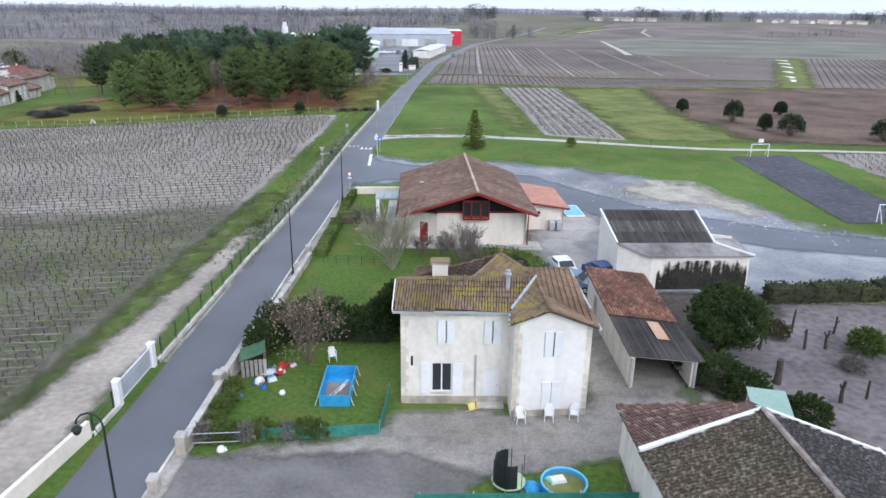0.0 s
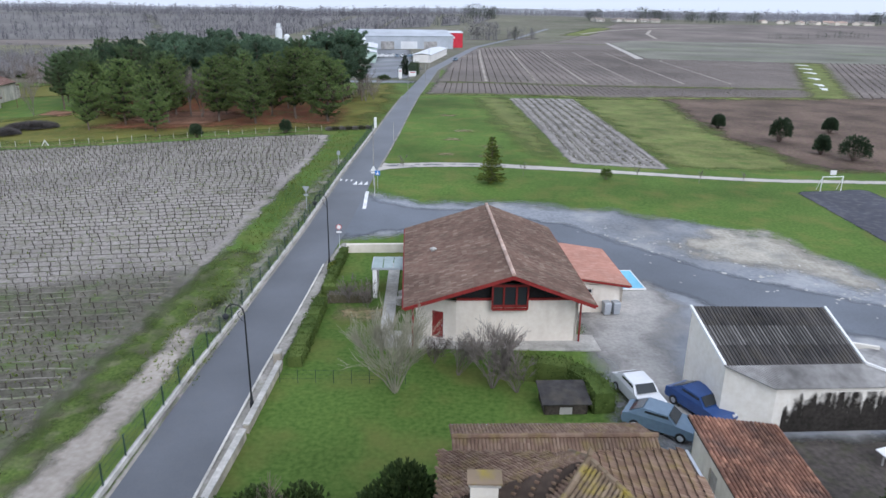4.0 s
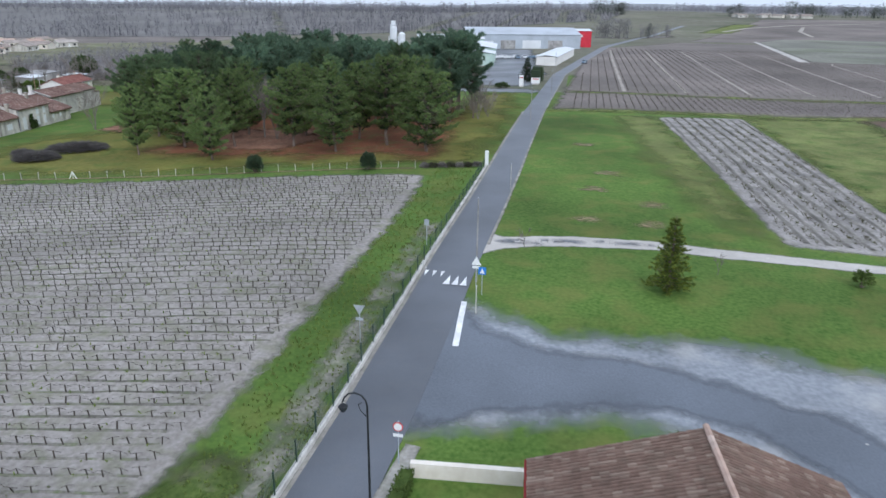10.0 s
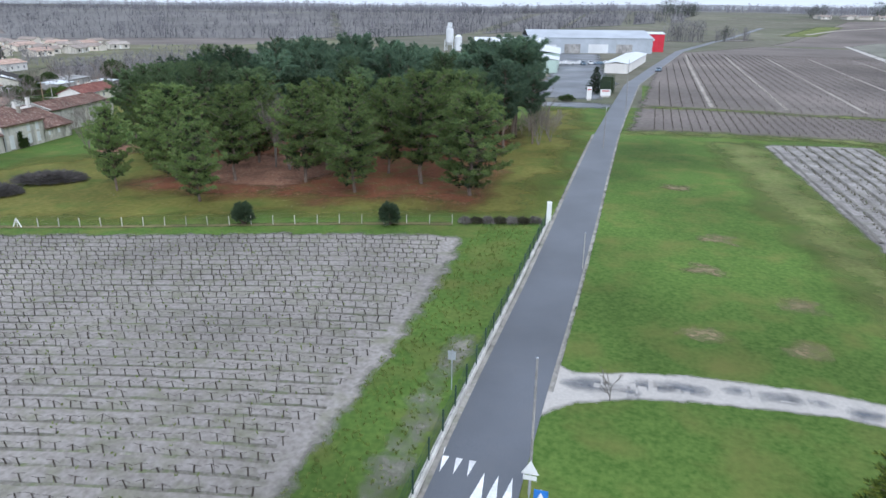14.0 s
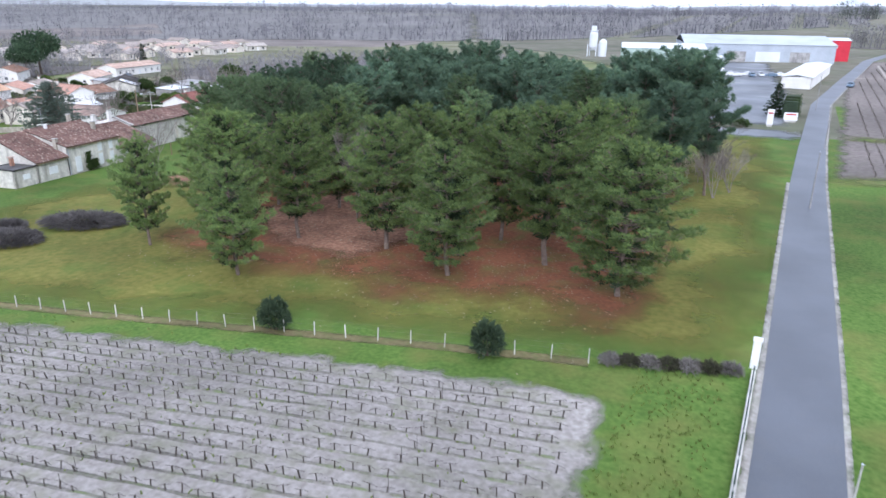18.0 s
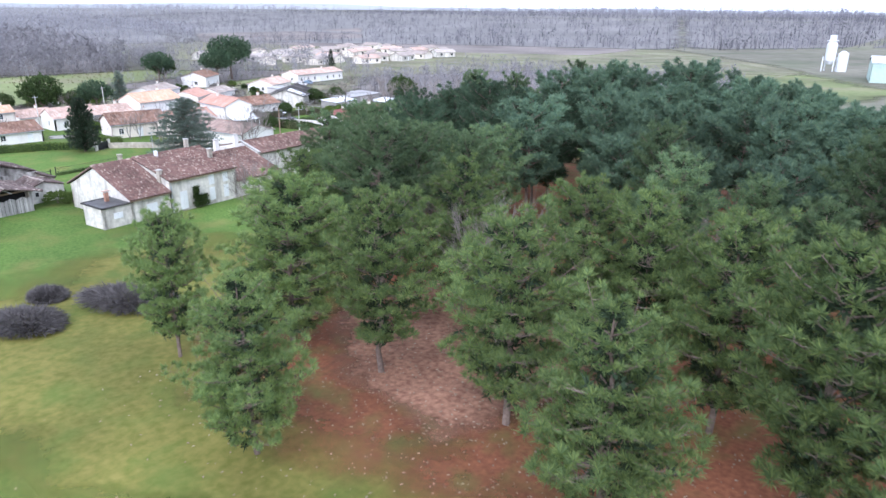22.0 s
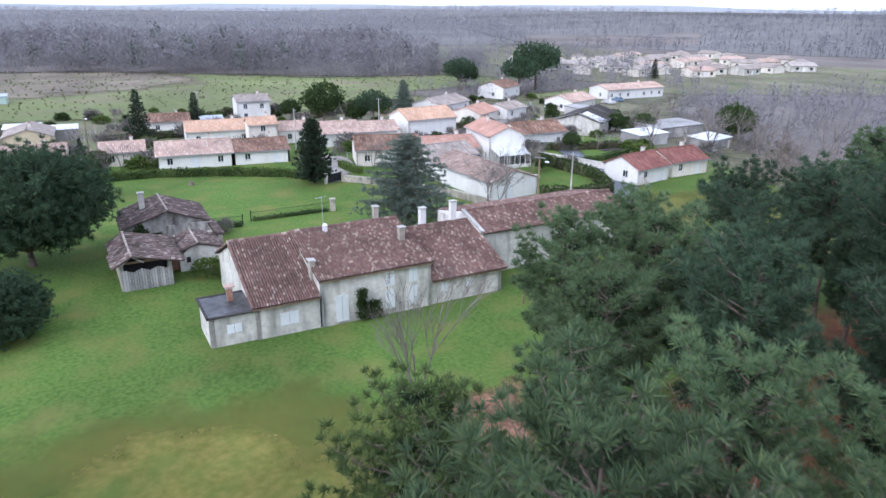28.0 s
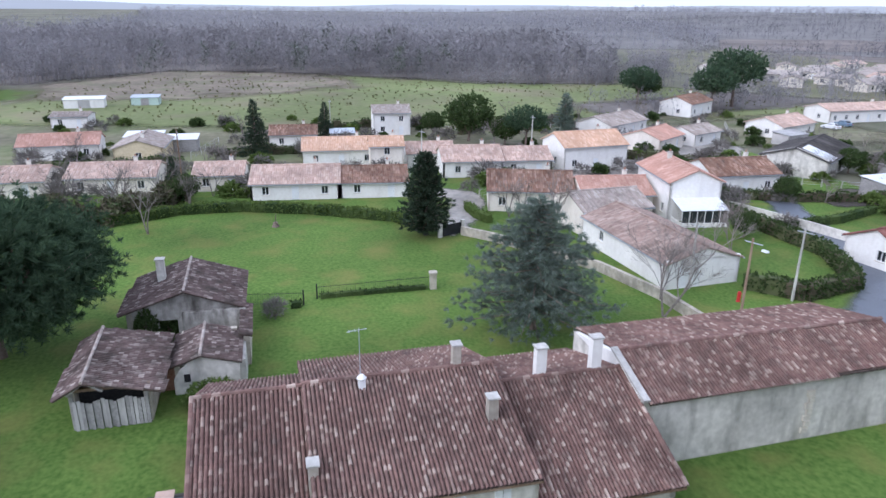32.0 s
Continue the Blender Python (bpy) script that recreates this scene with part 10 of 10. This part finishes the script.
part("tank", Geo().lathe([(1.2, 3), (2.1, 4.5), (2.1, 11), (1.7, 12), (0.5, 12.5)], 0, 0, 0, 14), METALROOF, silo)
part("tank", Geo().lathe([(2.0, 0), (2.0, 7.5), (0.6, 8.6)], 5, 0, 0, 14), METALROOF, silo)
for x in (-2.2, 2.2):
    for y in (-2.2, 2.2):
        part("leg", Geo().box(x, y, 0, 0.4, 0.4, 6), METALROOF, silo)
part("platform", Geo().box(0, 0, 12.4, 4, 3, 0.3).box(0, 0, 12.7, 2.2, 2, 2.2), METALROOF, silo)
patch("works_yard", [(-36, 262), (-18, 262), (-16.5, 300), (-22, 345), (-30, 440), (-55, 445), (-42, 380), (-38, 320)], 0.03, WETYARD, 4, 5, "wet grey works yard", "yard")
patch("works_drive", [(-60.01, 243.05), (-15.59, 245.67), (-14.54, 253.84), (-60.02, 251.10)], 0.035, WETYARD, 2, 3, "asphalt drive into the works", "drive")
rf = random.Random(31)
for k in range(9):
    x, y = -44 + 2.6 * k + rf.uniform(-0.4, 0.4), 372 + 0.6 * k + rf.uniform(-3, 3)
    car(x, y, rf.choice((14, 104)), rf.choice((CARWHITE, CARGREY, CARWHITE)), "parked car in the works yard")
for x, y, w, h in ((-20.8, 259, 1.2, 3.0), (-17.2, 267, 2.6, 1.6)):
    th = thing("entrance_sign", x, y, None, 8, "white entrance board at the works gate", "sign")
    part("board", Geo().box(0, 0, 0.4, w, 0.25, h), WHITEPAINT, th)
    part("foot", Geo().box(0, 0, -0.1, w * 0.8, 0.3, 0.5), CONCRETE, th)
    part("band", Geo().box(0, -0.14, h * 0.75 + 0.3, w * 0.7, 0.03, 0.25), REDPAINT, th)
bw = conifer("fir", 41, 7, 2.4, CONIFER, -0.05, 70, 6, 0.8, 0.05, 0.2, 0.55, "dark fir at the works entrance")
bw.matrix_world = pose(-20.3, 274, gz(-20, 274))
hedge([(-17.6, 272), (-17.0, 284)], 3.2, 4.2, "tall dark conifer hedge at the works entrance", CONIFER, LEAF, 14, rough=0.2)
bush("shrub", -26, 256, 2.0, 1.4, "low shrub at the works entrance", LEAF, 200, 151, (0.4, 0.15))

# ---- far woods, leafless; distance haze is mixed into their greys ----
FARTWIG = mat("hazed_distant_wood", (0.245, 0.24, 0.252), (0.315, 0.308, 0.322), 0.97, 0.12, 0.008, coarse=0.25, translucent=0.45)
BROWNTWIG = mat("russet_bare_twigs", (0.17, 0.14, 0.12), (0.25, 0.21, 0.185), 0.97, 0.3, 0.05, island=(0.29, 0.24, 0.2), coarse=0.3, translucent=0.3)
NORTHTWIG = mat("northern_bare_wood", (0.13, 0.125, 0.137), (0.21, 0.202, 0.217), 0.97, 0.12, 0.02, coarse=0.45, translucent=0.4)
NORTHHORIZON = mat("hazed_northern_horizon_wood", (0.225, 0.222, 0.24), (0.29, 0.285, 0.305), 0.97, 0.1, 0.004, coarse=0.2, translucent=0.45)
HORIZONTWIG = mat("hazed_horizon_wood", (0.31, 0.305, 0.315), (0.37, 0.365, 0.375), 0.97, 0.1, 0.004, coarse=0.12, translucent=0.45)
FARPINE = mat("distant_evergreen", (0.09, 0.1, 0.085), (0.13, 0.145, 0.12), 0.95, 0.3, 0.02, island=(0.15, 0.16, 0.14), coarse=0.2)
NEARTWIG = mat("haze_greyed_thicket", (0.195, 0.186, 0.192), (0.275, 0.263, 0.27), 0.97, 0.15, 0.02, island=(0.29, 0.275, 0.277), pw=1.2, coarse=0.3, translucent=0.4)




FAR_FIELD = [(-538, 417), (-527, 571), (-711, 732), (-713, 509)]


def wood(name, poly, n, h0, h1, material, label, seed, blades=22, bw_=0.2, far=False, floor=True):
    """Far leafless woodland in one piece: stems with fans of twigs over a floor of litter."""
    r = random.Random(seed)
    g = Geo()
    xs, ys = [p[0] for p in poly], [p[1] for p in poly]
    px = np.array([r.uniform(min(xs), max(xs)) for _ in range(n * 3)])
    py = np.array([r.uniform(min(ys), max(ys)) for _ in range(n * 3)])
    ok = (inside(px, py, poly) > 0) & (inside(px, py, FAR_FIELD) < 0)
    for x, y in list(zip(px[ok], py[ok]))[:n]:
        swell = math.sin(x / 23 + 1.3 * math.sin(y / 31)) * math.sin(y / 27 + seed)
        h = r.uniform(h0, h1) * (1 + 0.28 * swell)
        z = gz(x, y)
        w = bw_ * h * 0.06
        wide = h * (r.uniform(0.4, 0.7) if far else r.uniform(0.2, 0.34))
        for k in range(blades):
            a, u = r.uniform(0, 6.283), r.random() ** 0.8
            rad = wide * math.sin(math.pi * (0.12 + 0.8 * u)) * r.uniform(0.25, 1.0) ** 0.7
            o = Vector((x + math.cos(a) * rad, y + math.sin(a) * rad, z + h * (0.16 + 0.72 * u)))
            ll = h * r.uniform(0.1, 0.22)
            e = o + Vector((math.cos(a) + r.gauss(0, 0.7), math.sin(a) + r.gauss(0, 0.7), r.uniform(0.1, 1.2))).normalized() * ll
            s = Vector((-math.sin(a + r.uniform(-1, 1)), math.cos(a), 0)) * w
            m = len(g.v)
            g.v += [tuple(o - s), tuple(o + s), tuple(e)]
            g.f.append((m, m + 1, m + 2))
        g.add([(x - w, y, z), (x + w, y, z), (x, y, z + h * 0.8)], [(0, 1, 2)])
    if floor:
        patch("wood_floor", poly, 0.05 + 0.01 * (seed % 5), FARFLOOR if far else WOODFLOOR, 32 if far else 7, 14 if far else 6, "leaf litter under the leafless trees", "wood floor")
    return tagged(part(name, g, material), label, "wood", "", "stuff")


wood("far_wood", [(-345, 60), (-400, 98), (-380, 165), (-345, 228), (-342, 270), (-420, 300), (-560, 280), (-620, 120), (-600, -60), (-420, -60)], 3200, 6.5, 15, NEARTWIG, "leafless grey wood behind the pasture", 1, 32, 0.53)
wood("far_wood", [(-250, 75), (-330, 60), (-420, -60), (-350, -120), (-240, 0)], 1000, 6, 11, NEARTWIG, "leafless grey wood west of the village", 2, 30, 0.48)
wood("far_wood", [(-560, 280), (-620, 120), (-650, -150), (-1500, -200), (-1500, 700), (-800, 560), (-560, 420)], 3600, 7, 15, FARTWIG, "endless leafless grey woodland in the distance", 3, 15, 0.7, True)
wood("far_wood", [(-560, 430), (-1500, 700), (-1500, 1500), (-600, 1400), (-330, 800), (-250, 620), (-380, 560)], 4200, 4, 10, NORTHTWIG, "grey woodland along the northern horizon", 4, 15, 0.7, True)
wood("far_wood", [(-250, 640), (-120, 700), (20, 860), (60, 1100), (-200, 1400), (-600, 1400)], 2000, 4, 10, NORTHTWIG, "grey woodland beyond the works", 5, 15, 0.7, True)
wood("thicket", [(-110, 262), (-150, 262), (-210, 285), (-250, 330), (-215, 400), (-120, 390), (-85, 300)], 900, 4, 7.5, NEARTWIG, "leafless thicket north of the village", 6, 28, 0.42)
wood("thicket", [(-100, 245), (-60, 246), (-55, 260), (-100, 262)], 60, 4, 7, NEARTWIG, "leafless thicket behind the pines", 7, 30, 0.40)
wood("thicket", [(-262, 262), (-250, 240), (-285, 235), (-310, 300), (-290, 330)], 120, 5, 9, NEARTWIG, "leafless trees behind the bungalows", 8, 30, 0.40)
wood("far_pines", [(-360, 200), (-420, 240), (-520, 160), (-420, 120)], 70, 10, 16, FARPINE, "dark evergreens inside the far wood", 9, 40, 0.4, floor=False)
wood("thicket", [(-129, 228), (-136, 232), (-141, 246), (-150, 262), (-118, 262), (-112, 242), (-120, 232)], 120, 4.5, 8.5, BROWNTWIG, "russet leafless trees beside the lane", 27, 60, 0.26, floor=False)
wood("tree_line", [(6, 598), (30, 602), (33, 622), (10, 622)], 26, 8, 14, NEARTWIG, "leafless trees left standing where the road bends", 10, 46, 0.3)
wood("tree_line", [(40, 618), (68, 648), (66, 668), (42, 640)], 30, 6, 12, NEARTWIG, "leafless trees beside the bend of the road", 15, 46, 0.3)
wood("far_pines", [(44, 622), (52, 626), (50, 640), (43, 638)], 7, 7, 13, FARPINE, "dark evergreens beside the bend of the road", 16, 60, 0.3, floor=False)
wood("thicket", [(-31, 204), (-27, 199), (-22.6, 203), (-22.6, 210), (-29, 213)], 30, 1.8, 3.4, BROWNTWIG, "russet bare shrubs under the corner pine", 17, 60, 0.26, floor=False)
wood("far_hedge", [(283, 688), (405, 738), (407, 748), (283, 696)], 120, 3, 6.5, FARPINE, "dark hedge between the far fields", 18, 30, 0.5, floor=False)
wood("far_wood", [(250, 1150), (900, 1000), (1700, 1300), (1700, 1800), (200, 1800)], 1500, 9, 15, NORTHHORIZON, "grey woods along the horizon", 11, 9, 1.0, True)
for k, (x, y, a) in enumerate(((25, 1010, 13), (44, 1015, 8), (182, 1000, 8), (268, 1005, 25), (313, 1000, 9), (348, 1000, 15), (395, 1010, 8), (560, 1010, 22))):
    wood("far_pines", [(x - a, y - 6), (x + a, y - 6), (x + a, y + 10), (x - a, y + 10)], 5 + a, 11, 18, FARPINE, "dark spreading pines round the far houses", 40 + k, 60, 0.4, True, floor=False)
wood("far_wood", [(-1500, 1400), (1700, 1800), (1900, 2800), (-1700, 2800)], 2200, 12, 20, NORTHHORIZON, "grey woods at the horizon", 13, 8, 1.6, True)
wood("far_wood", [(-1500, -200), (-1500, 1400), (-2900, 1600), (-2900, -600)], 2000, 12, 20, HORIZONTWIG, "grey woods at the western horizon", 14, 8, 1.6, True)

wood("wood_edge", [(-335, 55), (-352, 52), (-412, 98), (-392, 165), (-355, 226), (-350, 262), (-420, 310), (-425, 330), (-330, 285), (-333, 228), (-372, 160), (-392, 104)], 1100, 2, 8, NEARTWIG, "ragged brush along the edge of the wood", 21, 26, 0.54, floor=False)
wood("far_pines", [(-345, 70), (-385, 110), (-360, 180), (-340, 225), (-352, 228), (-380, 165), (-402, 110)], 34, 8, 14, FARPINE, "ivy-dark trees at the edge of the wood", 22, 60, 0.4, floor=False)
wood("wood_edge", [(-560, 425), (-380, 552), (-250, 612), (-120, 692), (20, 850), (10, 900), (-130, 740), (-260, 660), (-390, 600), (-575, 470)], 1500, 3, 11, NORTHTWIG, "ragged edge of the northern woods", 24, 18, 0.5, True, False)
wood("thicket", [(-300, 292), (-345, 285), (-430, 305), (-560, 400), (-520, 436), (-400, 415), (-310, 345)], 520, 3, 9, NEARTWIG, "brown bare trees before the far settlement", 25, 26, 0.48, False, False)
patch("scrubland", [(-100, 240), (-150, 250), (-210, 275), (-250, 320), (-300, 310), (-350, 330), (-420, 300), (-560, 420), (-380, 560), (-250, 620), (-120, 460), (-80, 300)], 0.02, SCRUB, 8, 12, "rough olive brown scrubland beyond the village", "scrub")
wood("thicket", [(-262, 300), (-290, 300), (-330, 330), (-320, 360), (-270, 350), (-245, 330)], 90, 3, 8, NEARTWIG, "bare hedgerow trees before the far settlement", 23, 30, 0.48, floor=False)
patch("scrubland", [(-205, 90), (-262, 70), (-250, 150), (-248, 240), (-262, 300), (-220, 290), (-214, 226), (-206, 160), (-200, 128)], 0.016, SCRUB, 4, 8, "rough grass and gardens behind the houses", "scrub")

# rough tussocks on the pasture and scrub
TUSSOCK = mat("dull_grass_tussock", (0.15, 0.155, 0.075), (0.22, 0.21, 0.115), 0.97, 2, 0.05, island=(0.13, 0.14, 0.05), coarse=0.3)
ts, rt = Geo(), random.Random(61)
for _ in range(1500):
    x, y = rt.uniform(-395, -255), rt.uniform(72, 300)
    if float(inside(x, y, [(-262, 70), (-330, 80), (-395, 112), (-374, 160), (-340, 225), (-336, 275), (-290, 325), (-262, 300), (-250, 240), (-248, 150)])) > 2:
        tuft(ts, Vector((x, y, gz(x, y))), Vector((0, 0, 1)), 5, rt.uniform(0.25, 0.7), 0.3, rt, 1.2)
tagged(part("tussocks", ts, TUSSOCK), "dull tussocks over the rough pasture", "grass", "", "stuff")

# ---- far houses ----
proto = []
for k, (w, r_) in enumerate(((CREAM, TILEGREY), (CREAM, TILEPINK), (OLDWALL, TILEGREY))):
    p = thing("far_house", 0, 0, 0, 0, "small pale house of the far settlement", "house", "far houses")
    g = Geo()
    for p0, p1 in (((-6, -4), (6, -4)), ((6, -4), (6, 4)), ((6, 4), (-6, 4)), ((-6, 4), (-6, -4))):
        wall_panel(g, p0, p1, -0.3, 2.9, 0.25)
    for x in (-6, 5.75):
        g.add([(x, -4, 2.9), (x, 4, 2.9), (x, 0, 4.2), (x + 0.25, -4, 2.9), (x + 0.25, 4, 2.9), (x + 0.25, 0, 4.2)], [(0, 1, 2), (5, 4, 3), (0, 2, 5, 3), (1, 4, 5, 2)])
    part("wall", g, w, p)
    for sd in (-1, 1):
        part("roof", Geo().slab([(-6.4, sd * 4.5, 2.75), (6.4, sd * 4.5, 2.75), (6.4, 0, 4.3), (-6.4, 0, 4.3)], 0.15), r_, p)
    for u in (2.4, 9.0):
        side_box("window", (-6, -4), (6, -4), u, u + 1.3, 0.9, 2.1, 0.02, 0.06, GLASS, p)
    side_box("door", (-6, -4), (6, -4), 5.6, 6.6, 0, 2.1, 0.02, 0.06, WHITEPAINT, p)
    proto.append(p)
rf = random.Random(8)
done = []
for k in range(400):
    zone = rf.choice(((-345, 375, 45, 50), (-345, 375, 45, 50), (-365, 440, 40, 30), (-330, 425, 30, 30), (470, 995, 70, 14), (225, 988, 45, 10)))
    x, y = zone[0] + rf.uniform(-1, 1) * zone[2], zone[1] + rf.uniform(-1, 1) * zone[3]
    if len(done) < 62 and all(math.hypot(x - a, y - b) > 14 for a, b in done):
        done.append((x, y))
        copy_thing(proto[k % 3], pose(x, y, gz(x, y), 0, 0, rf.uniform(0, 180)))
for o in proto:
    for q in (*o.children_recursive, o):
        bpy.data.objects.remove(q)
patch("far_field", FAR_FIELD, 0.16, SOILFAR, 24, 10, "brown field among the far woods", "field")
patch("far_field", [(-260, 520), (-330, 480), (-520, 440), (-560, 500), (-380, 600), (-270, 600)], 0.03, SOILFAR, 10, 8, "brown far field", "field")
patch("far_field", [(-90, 270), (-140, 300), (-160, 420), (-110, 440), (-70, 380)], 0.03, FARGRASS, 6, 8, "pale rough grassland by the works", "field")
FALLOW = ragged(mat("fallow_field", (0.16, 0.158, 0.128), (0.235, 0.228, 0.19), 0.97, 0.5, 0.02, coarse=0.3, stain=(0.14, 0.165, 0.085), smax=0.7, ss=0.02), 1.5, 0.2, 1.2)
patch("fallow_field", [(97, 396), (118, 590), (150, 648), (330, 648), (420, 470), (300, 384), (172, 384)], 0.06, FALLOW, 8, 6, "smooth grey green fallow field", "field")
patch("grass_strip", [(101, 225.5), (112.5, 225), (183, 386), (168, 384)], 0.06, DRYGRASS, 3, 4, "grass strip between two vineyards", "grass")
patch("grass_strip", [(-10.2, 209.6), (103, 222.5), (103, 226.5), (-9.8, 213.6)], 0.06, DRYGRASS, 2, 2, "grass edge along the wide vineyard", "grass")
patch("grass_strip", [(-6.6, 249.4), (112, 249.4), (113.5, 252.6), (-6.4, 252.6)], 0.06, DRYGRASS, 2, 2, "grass break across the wide vineyard", "grass")
patch("grass_strip", [(95, 700), (120, 700), (170, 830), (150, 835)], 0.12, DRYGRASS, 6, 8, "green strip among the far fields", "grass")
for k in range(6):
    ribbon("vine_alley", [(8 + 17 * k, 256 + 2 * k), (10 + 18 * k, 380 + 4 * (k == 0)), (12 + 18.5 * k, 452 if k < 5 else 392)], 1.3, 0.05, TRACK, 0, "pale bare alley between vine rows", "track")
ribbon("vine_alley", [(0.5, 384), (14, 388), (32, 391)], 1.6, 0.07, TRACK, 0, "pale cross track at the road side", "track")
ribbon("far_track", [(118, 720), (150, 775), (205, 830), (300, 880)], 5.0, 0.2, TRACK, 0, "pale winding far track", "track")
ribbon("far_track", [(178, 676), (186, 740), (205, 800)], 4.0, 0.2, TRACK, 0, "pale track over the far field", "track")
patch("far_field", [(70, 580), (430, 510), (900, 700), (900, 1000), (200, 940)], 0.03, SOILFAR, 14, 10, "wide brown far fields", "field")
ribbon("far_track", [(117, 590), (104, 480), (94, 397)], 4.5, 0.05, WHITEPATH, 0, "pale far track", "track")

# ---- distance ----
# the hill ring gives off its own light to stand for haze
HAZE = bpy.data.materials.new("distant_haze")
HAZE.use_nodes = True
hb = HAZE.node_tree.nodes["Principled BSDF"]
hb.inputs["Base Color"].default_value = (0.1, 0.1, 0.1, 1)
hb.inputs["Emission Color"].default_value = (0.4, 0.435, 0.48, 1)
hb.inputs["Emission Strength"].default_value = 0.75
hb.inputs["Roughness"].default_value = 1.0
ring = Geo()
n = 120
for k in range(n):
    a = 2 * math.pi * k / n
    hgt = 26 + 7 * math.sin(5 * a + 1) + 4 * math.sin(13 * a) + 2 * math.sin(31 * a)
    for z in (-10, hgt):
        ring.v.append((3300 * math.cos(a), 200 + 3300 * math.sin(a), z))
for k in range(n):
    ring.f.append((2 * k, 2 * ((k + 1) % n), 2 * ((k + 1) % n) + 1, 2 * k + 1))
tagged(part("backdrop", ring, HAZE), "pale self-lit low hills at the misty horizon", "backdrop", "", "structure")
